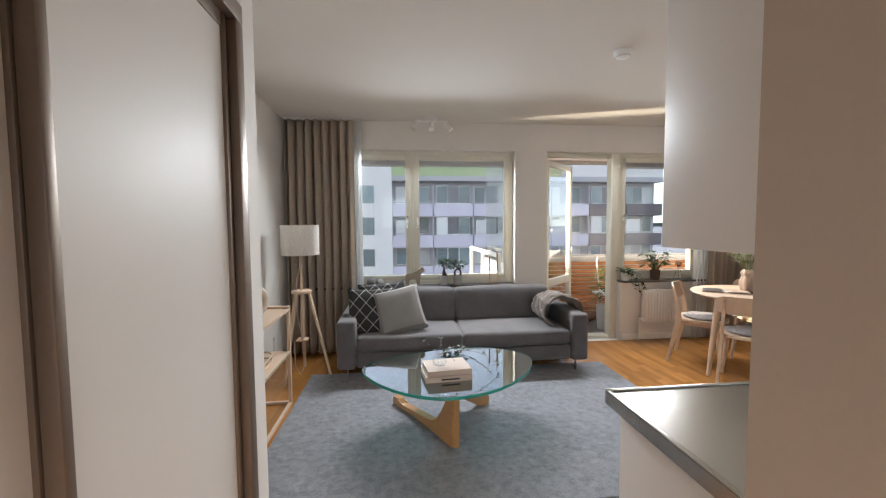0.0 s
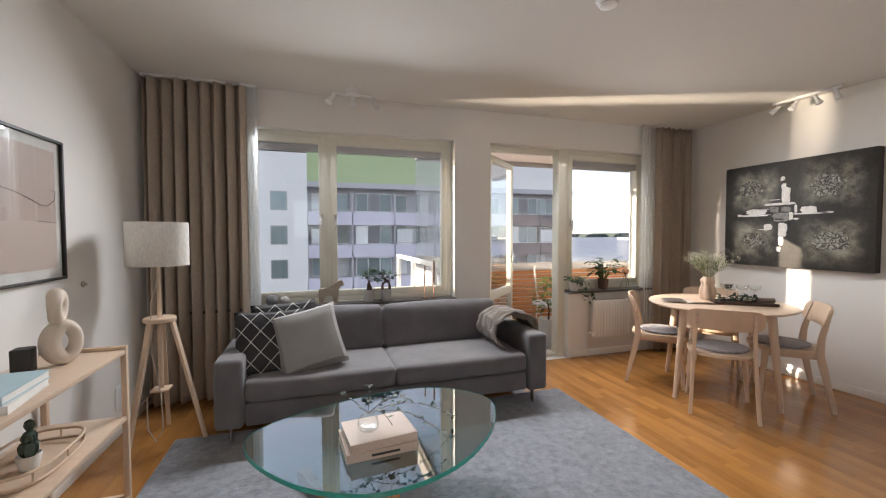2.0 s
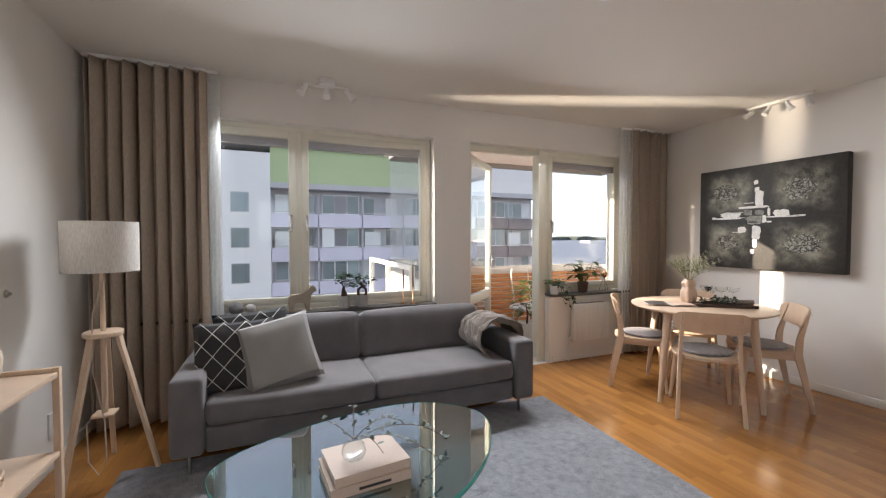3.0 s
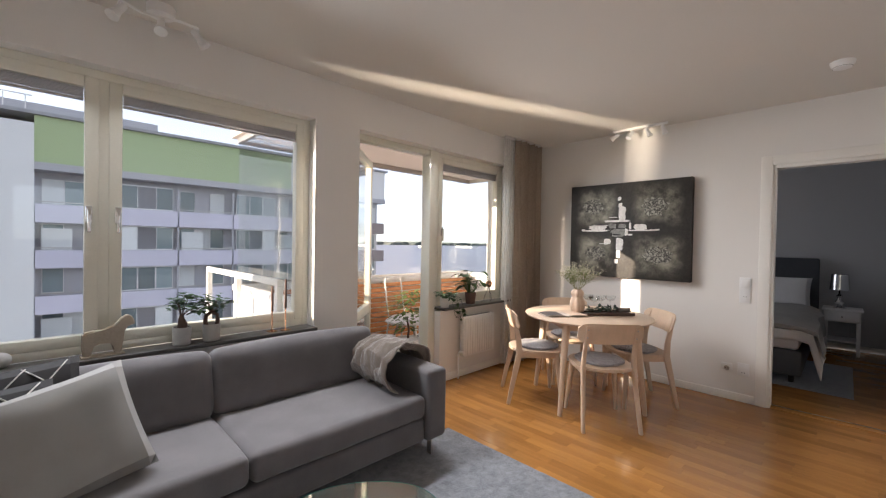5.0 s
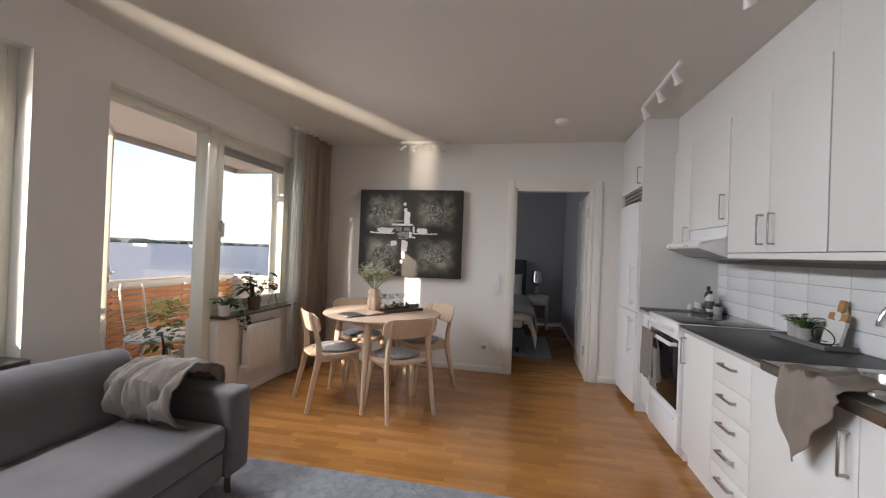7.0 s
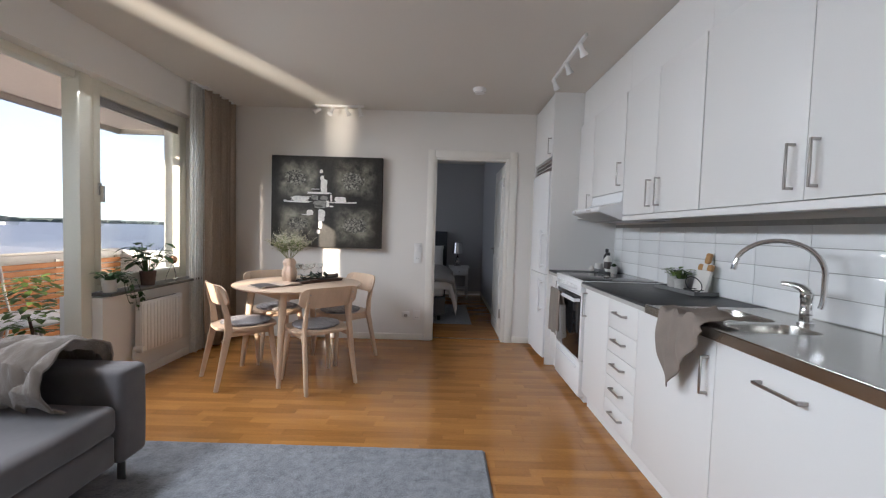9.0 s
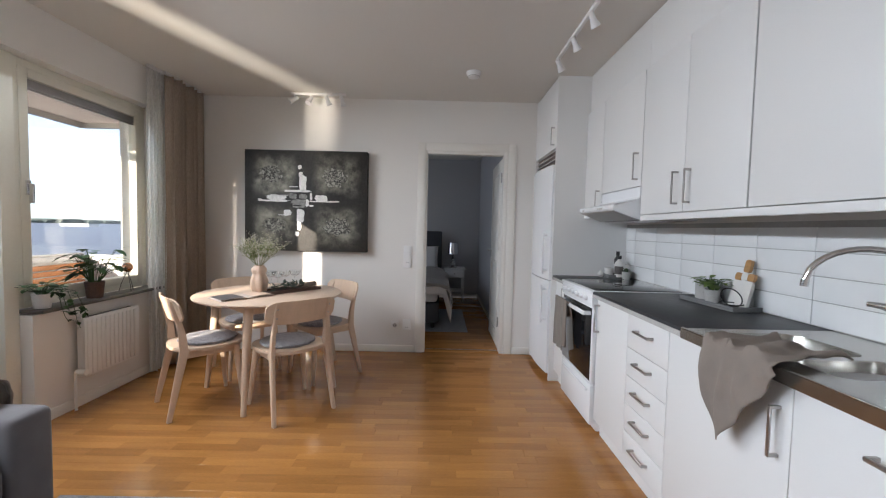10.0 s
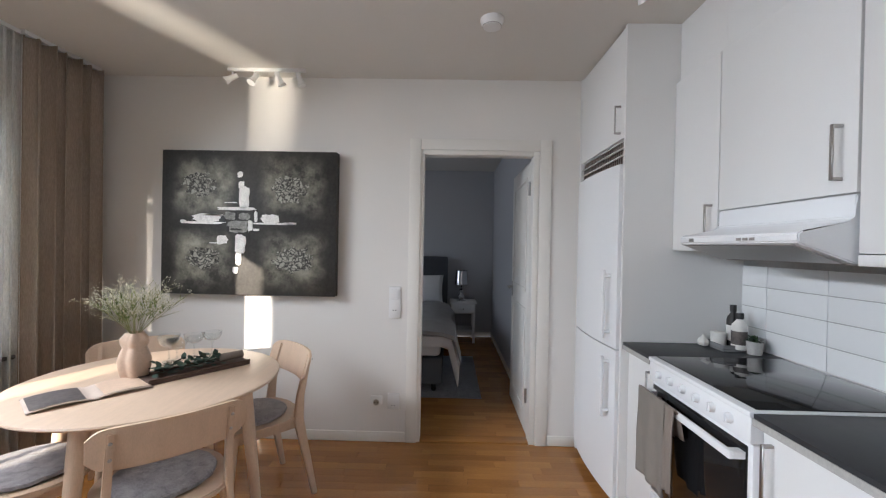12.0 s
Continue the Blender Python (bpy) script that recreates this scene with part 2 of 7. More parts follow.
M = dict(
    wall=mat("wall_paint", (0.77, 0.75, 0.715), 0.75, vary=0.015, scale=1.5, fine=160, bump=0.12, depth=0.001),
    ceiling=mat("ceiling_paint", (0.70, 0.675, 0.63), 0.85, vary=0.015, scale=1.2, fine=120, bump=0.15, depth=0.001),
    trim=mat("trim_paint", (0.80, 0.78, 0.73), 0.4, vary=0.02, scale=3, bump=0.05),
    window_frame=mat("window_paint", (0.74, 0.72, 0.62), 0.4, vary=0.03, scale=3, bump=0.05),
    oak=mat("oak_parquet", (0.37, 0.165, 0.045), 0.2, vary=0.24, scale=3, fine=60, bump=0.06, stretch=(8, 0.8, 8), random_vary=0.18, coat=0.1),
    joint=mat("parquet_joint", (0.26, 0.115, 0.035), 0.7, bump=0),
    ash=mat("pale_ash", (0.62, 0.46, 0.33), 0.5, vary=0.1, scale=4, fine=50, bump=0.08, stretch=(6, 6, 1)),
    ash_top=mat("pale_ash_top", (0.60, 0.45, 0.33), 0.38, vary=0.1, scale=4, fine=40, bump=0.05, stretch=(1, 9, 9)),
    walnut=mat("oiled_oak", (0.42, 0.23, 0.09), 0.4, vary=0.18, scale=5, fine=40, bump=0.06, stretch=(2, 8, 8)),
    sofa=mat("grey_wool", (0.122, 0.113, 0.116), 0.95, vary=0.3, scale=7, fine=420, bump=0.7, sheen=0.25),
    rug=mat("grey_pile", (0.185, 0.195, 0.218), 1.0, vary=0.55, scale=24, fine=150, bump=1.0, depth=0.01, sheen=0.3),
    curtain=cloth_mat("taupe_curtain", (0.47, 0.395, 0.32), 0.05),
    sheer=cloth_mat("white_sheer", (0.88, 0.89, 0.88), 0.62, clear=0.2),
    shade=cloth_mat("lamp_shade_cloth", (0.82, 0.79, 0.74), 0.35),
    white=mat("white_lacquer", (0.80, 0.80, 0.79), 0.35, vary=0.01, scale=2, bump=0.02),
    cabinet=mat("cabinet_white", (0.77, 0.765, 0.75), 0.42, vary=0.012, scale=2, bump=0.04, fine=200),
    slot_shade=mat("painted_slot_shade", (0.09, 0.088, 0.085), 0.8, bump=0),
    appliance=mat("appliance_white", (0.82, 0.83, 0.84), 0.22, vary=0.01, scale=2, bump=0.01),
    chrome=mat("chrome", (0.75, 0.75, 0.75), 0.1, 1.0, vary=0.03, bump=0),
    steel=mat("brushed_steel", (0.50, 0.49, 0.46), 0.25, 1.0, vary=0.02, scale=3, fine=260, bump=0.015, stretch=(1, 6, 1)),
    nickel=mat("brushed_nickel", (0.45, 0.43, 0.41), 0.35, 1.0, vary=0.05, bump=0.02),
    worktop=mat("dark_laminate", (0.034, 0.035, 0.038), 0.4, spec=0.35, vary=0.2, scale=20, fine=400, bump=0.1),
    hob=mat("black_glass", (0.012, 0.012, 0.013), 0.05, vary=0.05, bump=0),
    black=mat("black_paint", (0.018, 0.017, 0.017), 0.5, vary=0.1, bump=0.03),
    tile=mat("white_tile", (0.80, 0.81, 0.81), 0.12, vary=0.015, scale=4, bump=0.06, fine=25, depth=0.001),
    grout=mat("grout", (0.42, 0.42, 0.41), 0.9, vary=0.1),
    bronze=mat("bronze_profile", (0.20, 0.155, 0.12), 0.45, 0.5, vary=0.05, bump=0.02),
    # hall walls take one even beige, darker than the room walls
    hall=mat("hall_beige", (0.50, 0.42, 0.345), 0.7, vary=0.03, scale=1.5, bump=0.1),
    satin=mat("satin_door_panel", (0.74, 0.73, 0.70), 0.5, vary=0.01, scale=1.5, bump=0.02),
    stone=mat("dark_sill_stone", (0.075, 0.07, 0.065), 0.35, vary=0.35, scale=30, fine=120, bump=0.05),
    concrete=mat("pale_concrete", (0.42, 0.41, 0.39), 0.9, vary=0.15, scale=20, fine=150, bump=0.3),
    # tan of the sill horse, darkened to hold its backlit shade
    shaded_tan=mat("tan_wood_with_shade", (0.40, 0.335, 0.26), 0.7, vary=0.12, scale=14, fine=120, bump=0.1),
    ceramic=mat("cream_ceramic", (0.60, 0.52, 0.43), 0.8, vary=0.1, scale=12, fine=180, bump=0.3),
    ceramic_white=mat("white_ceramic", (0.72, 0.70, 0.66), 0.45, vary=0.05, bump=0.05),
    pinkvase=mat("blush_vase", (0.64, 0.47, 0.35), 0.35, vary=0.1, scale=10, bump=0.05),
    leaf=mat("leaf", (0.035, 0.075, 0.024), 0.6, spec=0.25, vary=0.4, scale=25, fine=90, bump=0.1, random_vary=0.35),
    leaf_light=mat("leaf_light", (0.11, 0.17, 0.04), 0.6, spec=0.25, vary=0.4, scale=25, fine=90, bump=0.1, random_vary=0.35),
    leaf_grey=mat("eucalyptus_leaf", (0.045, 0.075, 0.055), 0.6, vary=0.3, scale=25, bump=0.1, random_vary=0.3),
    sprig=mat("dried_sprig", (0.29, 0.29, 0.14), 0.8, vary=0.3, scale=30, bump=0),
    blossom=mat("tiny_blossom", (0.68, 0.65, 0.52), 0.8, vary=0.2, scale=30, bump=0),
    bark=mat("bark", (0.10, 0.06, 0.045), 0.8, vary=0.3, scale=30, bump=0.4),
    copper=mat("copper", (0.60, 0.33, 0.20), 0.25, 1.0, vary=0.05, bump=0),
    brass=mat("brass", (0.62, 0.45, 0.22), 0.25, 1.0, vary=0.05, bump=0),
    linen=mat("linen", (0.235, 0.195, 0.165), 0.95, vary=0.12, scale=14, fine=600, bump=0.5),
    towel=mat("tea_towel", (0.22, 0.195, 0.17), 0.95, vary=0.12, scale=14, fine=500, bump=0.5),
    throw=mat("wool_throw", (0.165, 0.133, 0.108), 1.0, vary=0.25, scale=18, fine=350, bump=1.0, depth=0.006, sheen=0.4),
    fleece=mat("sheepskin", (0.28, 0.26, 0.265), 1.0, vary=0.6, scale=30, fine=240, bump=1.0, depth=0.012, sheen=0.4),
    cushion_grey=mat("pale_grey_cushion", (0.27, 0.26, 0.25), 0.95, vary=0.1, scale=10, fine=600, bump=0.5),
    cushion_black=mat("charcoal_cushion", (0.03, 0.029, 0.03), 0.95, vary=0.2, scale=10, fine=600, bump=0.5),
    thread=mat("pale_thread", (0.55, 0.53, 0.50), 0.9, vary=0.1),
    paper=mat("paper", (0.72, 0.70, 0.66), 0.8, vary=0.04, scale=6, bump=0.05),
    paper_pink=mat("blush_print", (0.55, 0.43, 0.37), 0.6, vary=0.05, scale=3, bump=0.02),
    paper_blue=mat("pale_blue_cover", (0.36, 0.50, 0.55), 0.5, vary=0.06, scale=8, bump=0.03),
    paper_dark=mat("dark_print", (0.10, 0.085, 0.08), 0.5, vary=0.5, scale=25, bump=0.03),
    cover=mat("linen_cover", (0.52, 0.42, 0.35), 0.7, vary=0.06, scale=10, bump=0.05),
    bed_dark=mat("charcoal_bed", (0.085, 0.09, 0.10), 0.95, vary=0.15, scale=8, fine=500, bump=0.4),
    bed_linen=mat("white_linen", (0.72, 0.71, 0.70), 0.9, vary=0.05, scale=8, fine=300, bump=0.3),
    bed_throw=mat("grey_bedspread", (0.32, 0.31, 0.30), 0.95, vary=0.15, scale=12, fine=300, bump=0.5),
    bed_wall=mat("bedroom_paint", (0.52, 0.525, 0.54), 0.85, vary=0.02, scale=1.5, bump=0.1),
    slat=mat("orange_slat", (0.52, 0.21, 0.07), 0.55, vary=0.2, scale=5, fine=60, bump=0.1, stretch=(1, 8, 8), random_vary=0.15),
    deck=mat("balcony_floor", (0.20, 0.19, 0.19), 0.9, vary=0.15, scale=8, bump=0.2),
    render_white=mat("white_render", (0.78, 0.77, 0.75), 0.9, vary=0.04, scale=1.0, fine=30, bump=0.2),
    soffit=mat("soffit_paint", (0.36, 0.31, 0.30), 0.85, vary=0.05, scale=1.5, fine=40, bump=0.15),
    green=mat("green_panel", (0.42, 0.51, 0.28), 0.7, vary=0.05, scale=0.8, bump=0.02),
    lilac=mat("lilac_panel", (0.60, 0.575, 0.665), 0.7, vary=0.05, scale=0.6, bump=0.02, random_vary=0.05),
    slate_panel=mat("dark_panel", (0.16, 0.13, 0.14), 0.6, vary=0.08, scale=0.6, bump=0.02),
    grey_wall=mat("grey_facade", (0.46, 0.455, 0.48), 0.8, vary=0.05, scale=0.5, bump=0.05),
    far_glass=mat("far_window_glass", (0.20, 0.25, 0.26), 0.08, vary=0.25, scale=0.7, bump=0, random_vary=0.4),
    blind=mat("pale_blind", (0.66, 0.67, 0.66), 0.8, vary=0.1, scale=2, bump=0, random_vary=0.2),
    roof=mat("roof_felt", (0.36, 0.36, 0.37), 0.9, vary=0.2, scale=0.2, fine=4, bump=0.1),
    water=mat("sea", (0.17, 0.18, 0.24), 0.4, vary=0.15, scale=0.01, fine=0.2, bump=0.3, depth=0.2),
    land=mat("far_shore", (0.08, 0.10, 0.09), 0.95, vary=0.3, scale=0.01, fine=0.1, bump=0),
    paving=mat("asphalt_paving", (0.11, 0.11, 0.115), 0.9, vary=0.25, scale=0.2, fine=4, bump=0.1),
    rattan=mat("rattan", (0.42, 0.22, 0.10), 0.6, vary=0.2, scale=20, bump=0.2),
    terracotta=mat("clay_pot", (0.33, 0.25, 0.20), 0.85, vary=0.15, scale=15, bump=0.2),
    slatgrey=mat("slate_tray", (0.17, 0.17, 0.17), 0.8, vary=0.15, scale=15, bump=0.2),
    label_white=mat("bottle_label", (0.7, 0.69, 0.66), 0.6, vary=0.04, bump=0),
    pane=glass_mat("window_glass", (0.97, 0.985, 0.98), 0.9),
    clear=glass_mat("clear_glass", (0.97, 0.98, 0.98), 1.0),
    table_glass=glass_mat("green_tint_glass", (0.42, 0.60, 0.62), 2.0, power=1.7),
)
edge = mat("glass_edge", (0.03, 0.30, 0.26), 0.08, vary=0.15, bump=0)
M["glass_edge"] = edge


def painting_mat():
    """A dark abstract canvas: cloudy pale grey in the four quarters, dark along the cross and the rim."""
    m = mat("abstract_canvas", (0.030, 0.028, 0.025), 0.6, vary=0.5, scale=7, fine=60, bump=0.6, depth=0.004)
    n, ln = m.node_tree.nodes, m.node_tree.links
    p = n["Principled BSDF"]
    old = p.inputs["Base Color"].links[0].from_socket
    tc, sep = n.new("ShaderNodeTexCoord"), n.new("ShaderNodeSeparateXYZ")
    warp, bend = n.new("ShaderNodeTexNoise"), n.new("ShaderNodeVectorMath")
    warp.inputs["Scale"].default_value, warp.inputs["Detail"].default_value = 7, 5
    bend.operation = "MULTIPLY_ADD"
    bend.inputs[1].default_value = (0, 0.16, 0.16)
    ln.new(tc.outputs["Object"], warp.inputs["Vector"])
    ln.new(warp.outputs["Color"], bend.inputs[0])
    ln.new(tc.outputs["Object"], bend.inputs[2])
    ln.new(bend.outputs[0], sep.inputs[0])
    value = None
    for axis, inner, outer in (("Y", (0.05, 0.20), (0.56, 0.42)), ("Z", (0.03, 0.15), (0.49, 0.33))):
        off, mag = n.new("ShaderNodeMath"), n.new("ShaderNodeMath")
        off.operation, mag.operation = "SUBTRACT", "ABSOLUTE"
        off.inputs[1].default_value = 0.08
        ln.new(sep.outputs[axis], off.inputs[0])
        ln.new(off.outputs[0], mag.inputs[0])
        for lo, hi in (inner, outer):
            r = n.new("ShaderNodeMapRange")
            r.interpolation_type = "SMOOTHSTEP"
            r.inputs["From Min"].default_value, r.inputs["From Max"].default_value = min(lo, hi), max(lo, hi)
            r.inputs["To Min"].default_value, r.inputs["To Max"].default_value = (0, 1) if lo < hi else (1, 0)
            ln.new(mag.outputs[0], r.inputs["Value"])
            if value is None:
                value = r.outputs[0]
            else:
                k = n.new("ShaderNodeMath")
                k.operation = "MULTIPLY"
                ln.new(value, k.inputs[0])
                ln.new(r.outputs[0], k.inputs[1])
                value = k.outputs[0]
    blot, r = n.new("ShaderNodeTexNoise"), n.new("ShaderNodeMapRange")
    blot.inputs["Scale"].default_value, blot.inputs["Detail"].default_value, blot.inputs["Roughness"].default_value = 8, 10, 0.68
    ln.new(tc.outputs["Object"], blot.inputs["Vector"])
    r.inputs["From Min"].default_value, r.inputs["From Max"].default_value = 0.38, 0.66
    r.inputs["To Min"].default_value, r.inputs["To Max"].default_value = 0.06, 1.0
    ln.new(blot.outputs["Fac"], r.inputs["Value"])
    k, mix = n.new("ShaderNodeMath"), n.new("ShaderNodeMix")
    k.operation, mix.data_type = "MULTIPLY", "RGBA"
    ln.new(value, k.inputs[0])
    ln.new(r.outputs[0], k.inputs[1])
    ln.new(k.outputs[0], mix.inputs["Factor"])
    ln.new(old, mix.inputs["A"])
    mix.inputs["B"].default_value = (0.36, 0.35, 0.28, 1)
    ln.new(mix.outputs["Result"], p.inputs["Base Color"])
    return m


def crackle_mat():
    """Thick pale paint broken by dark crackle lines."""
    m = mat("crackled_paint", (0.36, 0.355, 0.305), 0.7, vary=0.35, scale=20, fine=90, bump=0.8, depth=0.004)
    n, ln = m.node_tree.nodes, m.node_tree.links
    p = n["Principled BSDF"]
    old = p.inputs["Base Color"].links[0].from_socket
    tc, warp, bend, cell, r, mix = (n.new("ShaderNode" + k) for k in ("TexCoord", "TexNoise", "VectorMath", "TexVoronoi", "MapRange", "Mix"))
    warp.inputs["Scale"].default_value = 16
    bend.operation = "MULTIPLY_ADD"
    bend.inputs[1].default_value = (0.14, 0.14, 0.14)
    ln.new(tc.outputs["Object"], warp.inputs["Vector"])
    ln.new(warp.outputs["Color"], bend.inputs[0])
    ln.new(tc.outputs["Object"], bend.inputs[2])
    cell.feature = "DISTANCE_TO_EDGE"
    cell.inputs["Scale"].default_value = 30
    ln.new(bend.outputs[0], cell.inputs["Vector"])
    r.inputs["From Min"].default_value, r.inputs["From Max"].default_value = 0.02, 0.20
    ln.new(cell.outputs["Distance"], r.inputs["Value"])
    mix.data_type = "RGBA"
    ln.new(r.outputs[0], mix.inputs["Factor"])
    mix.inputs["A"].default_value = (0.02, 0.019, 0.018, 1)
    ln.new(old, mix.inputs["B"])
    ln.new(mix.outputs["Result"], p.inputs["Base Color"])
    return m


M["canvas"] = painting_mat()
M["crackle"] = crackle_mat()
M["grey_paint"] = mat("grey_smeared_paint", (0.26, 0.26, 0.24), 0.7, vary=0.6, scale=28, fine=90, bump=0.8, depth=0.004)
M["white_paint"] = mat("thick_white_paint", (0.86, 0.85, 0.82), 0.6, vary=0.2, scale=30, fine=120, bump=0.6)


# ---- building blocks ----
def box(bm, x0, x1, y0, y1, z0, z1, bevel=0.0, seg=2):
    made = bmesh.ops.create_cube(bm, size=1.0, matrix=Matrix.LocRotScale(((x0 + x1) / 2, (y0 + y1) / 2, (z0 + z1) / 2), None, (abs(x1 - x0), abs(y1 - y0), abs(z1 - z0))))["verts"]
    if bevel:
        edges = list({e for v in made for e in v.link_edges})
        bmesh.ops.bevel(bm, geom=edges, offset=bevel, segments=seg, profile=0.5, affect="EDGES")
    return made


def rod(bm, a, b, r0, r1=None, n=10):
    a, b = Vector(a), Vector(b)
    r1 = r0 if r1 is None else r1
    turn = (b - a).to_track_quat("Z", "Y").to_matrix().to_4x4()
    bmesh.ops.create_cone(bm, cap_ends=True, segments=n, radius1=r0, radius2=r1, depth=(b - a).length, matrix=Matrix.Translation((a + b) / 2) @ turn)


def tube(bm, points, r, n=8, closed=False):
    """A round bar along points; r is one radius or one for each point."""
    pts = [Vector(p) for p in points]
    rings, q, last = [], None, None
    for i, p in enumerate(pts):
        ahead = pts[(i + 1) % len(pts)] if closed or i < len(pts) - 1 else p
        back = pts[i - 1] if closed or i > 0 else p
        way = (ahead - back).normalized()
        q = way.to_track_quat("Z", "Y") if q is None else last.rotation_difference(way) @ q
        last = way
        rad = r[i] if isinstance(r, (list, tuple)) else r
        rings.append([bm.verts.new(p + q @ Vector((rad * math.cos(2 * math.pi * k / n), rad * math.sin(2 * math.pi * k / n), 0))) for k in range(n)])
    for i in range(len(pts) if closed else len(pts) - 1):
        a, b = rings[i], rings[(i + 1) % len(pts)]
        for k in range(n):
            bm.faces.new((a[k], a[(k + 1) % n], b[(k + 1) % n], b[k]))
    if not closed:
        bm.faces.new(rings[0][::-1])
        bm.faces.new(rings[-1])


def lathe(bm, profile, centre=(0, 0, 0), n=24, lobes=0, depth=0.0, twist=0.0):
    cx, cy, cz = centre
    rings = []
    for i, (r, z) in enumerate(profile):
        ring = []
        for k in range(n):
            a = 2 * math.pi * k / n
            rr = r * (1 + depth * math.cos(lobes * a + twist * i)) if lobes else r
            ring.append(bm.verts.new((cx + rr * math.cos(a), cy + rr * math.sin(a), cz + z)))
        rings.append(ring)
    for a, b in zip(rings, rings[1:]):
        for k in range(n):
            bm.faces.new((a[k], a[(k + 1) % n], b[(k + 1) % n], b[k]))
    bm.faces.new(rings[0][::-1])
    bm.faces.new(rings[-1])


def grid(bm, nu, nv, f):
    v = [[bm.verts.new(f(i / nu, j / nv)) for j in range(nv + 1)] for i in range(nu + 1)]
    for i in range(nu):
        for j in range(nv):
            bm.faces.new((v[i][j], v[i + 1][j], v[i + 1][j + 1], v[i][j + 1]))


def prism(bm, outline, z0, z1, axis="z"):
    """An outline of 2D points drawn out between two heights along an axis."""
    def at(a, b, h):
        return {"z": (a, b, h), "y": (a, h, b), "x": (h, a, b)}[axis]
    lo, hi = [bm.verts.new(at(a, b, z0)) for a, b in outline], [bm.verts.new(at(a, b, z1)) for a, b in outline]
    bm.faces.new(lo[::-1])
    bm.faces.new(hi)
    for i in range(len(lo)):
        j = (i + 1) % len(lo)
        bm.faces.new((lo[i], lo[j], hi[j], hi[i]))


def pillow(bm, w, d, h, m=None, p=0.35, n=14, pinch=0.06):
    """A stuffed cushion w by d, h thick in the middle."""
    m = m or Matrix()
    for side in (1, -1):
        def f(u, v):
            a, b = 2 * u - 1, 2 * v - 1
            t = max(0.0, (1 - a ** 4) * (1 - b ** 4)) ** p
            ka, kb = 1 - pinch * (1 - b * b) * abs(a), 1 - pinch * (1 - a * a) * abs(b)
            wob = 1 + 0.05 * noise.noise(Vector((a * 2, b * 2, side)))
            return m @ Vector((a * w / 2 * ka, b * d / 2 * kb, side * h / 2 * t * wob))
        grid(bm, n, n, f)
    bmesh.ops.remove_doubles(bm, verts=bm.verts, dist=0.0005)


def leaf_blade(bm, at, way, length, width, droop=0.3, up=Vector((0, 0, 1))):
    way = Vector(way).normalized()
    side = way.cross(up)
    side = side.normalized() if side.length > 1e-4 else Vector((1, 0, 0))
    at = Vector(at)
    mid, tip = at + way * length * 0.5 - Vector((0, 0, droop * length * 0.12)), at + way * length - Vector((0, 0, droop * length * 0.5))
    a, b, c, l, r, l2, r2 = [bm.verts.new(q) for q in (at, mid, tip, at + way * length * 0.3 + side * width * 0.45, at + way * length * 0.3 - side * width * 0.45, at + way * length * 0.68 + side * width * 0.4 - Vector((0, 0, droop * length * 0.2)), at + way * length * 0.68 - side * width * 0.4 - Vector((0, 0, droop * length * 0.2)))]
    for tri in ((a, l, b), (a, b, r), (b, l, l2), (b, r2, r), (b, l2, c), (b, c, r2)):
        bm.faces.new(tri)


def finish(bm, smooth):
    bmesh.ops.recalc_face_normals(bm, faces=bm.faces)
    if smooth:
        for f in bm.faces:
            f.smooth = True
        for e in bm.edges:
            if len(e.link_faces) == 2 and e.calc_face_angle() > radians(38):
                e.smooth = False


def part(name, bm, material, parent=None, label="", smooth=True, solid=0.0):
    finish(bm, smooth)
    me = bpy.data.meshes.new(name)
    bm.to_mesh(me)
    bm.free()
    me.materials.append(material)
    ob = new(name, me)
    if parent:
        ob.parent = parent
    if solid:
        s = ob.modifiers.new("thickness", "SOLIDIFY")
        s.thickness, s.offset = solid, 0
    if label:
        ob["label"] = label
    return ob


def thing(name, label, category, at=(0, 0, 0), turn=0.0, group="", kind=""):
    ob = new(name)
    ob.empty_display_size = 0.05
    ob.matrix_world = pose(*at, 0, 0, turn)
    return tagged(ob, label, category, group, kind)


def boxes(name, rows, material, parent=None, label="", bevel=0.0):
    bm = bmesh.new()
    for r in rows:
        box(bm, *r, bevel=bevel)
    return part(name, bm, material, parent, label, smooth=bool(bevel))


def structure(name, rows, material, label, category, bevel=0.0):
    return tagged(boxes(name, rows, material, bevel=bevel), label, category, "", "structure")


# ---- the shell of the flat ----
XL, XR, YW, YK, H = -1.26, 4.2, 4.567, 0.58, 2.53
YO = 4.87
structure("wall_north", [
    (XL - 0.2, -1.0, YW, YO, -0.2, 2.75), (-1.0, 1.27, YW, YO, -0.2, 0.695), (-1.0, 1.27, YW, YO, 2.225, 2.75),
    (1.27, 1.64, YW, YO, -0.2, 2.75), (1.64, 3.62, YW, YO, 2.225, 2.75), (2.56, 3.62, YW, YO, -0.2, 0.685), (1.64, 2.56, YW + 0.002, YO, -0.2, -0.002),
    (3.62, 5.1, YW, YO, -0.2, 2.75), (5.1, 6.4, YW, YO, -0.2, 0.9), (5.1, 6.4, YW, YO, 2.1, 2.75), (6.4, 7.8, YW, YO, -0.2, 2.75)],
    M["wall"], "white painted outer wall with window openings", "wall")
structure("wall_west", [(XL - 0.2, XL, 1.87, YW, -0.02, 2.75)], M["wall"], "white painted wall beside the curtain", "wall")
structure("wall_nib", [(XL - 0.2, -0.635, 1.735, 1.87, -0.02, 2.7)], M["wall"], "short white wall end beside the wardrobe", "wall")
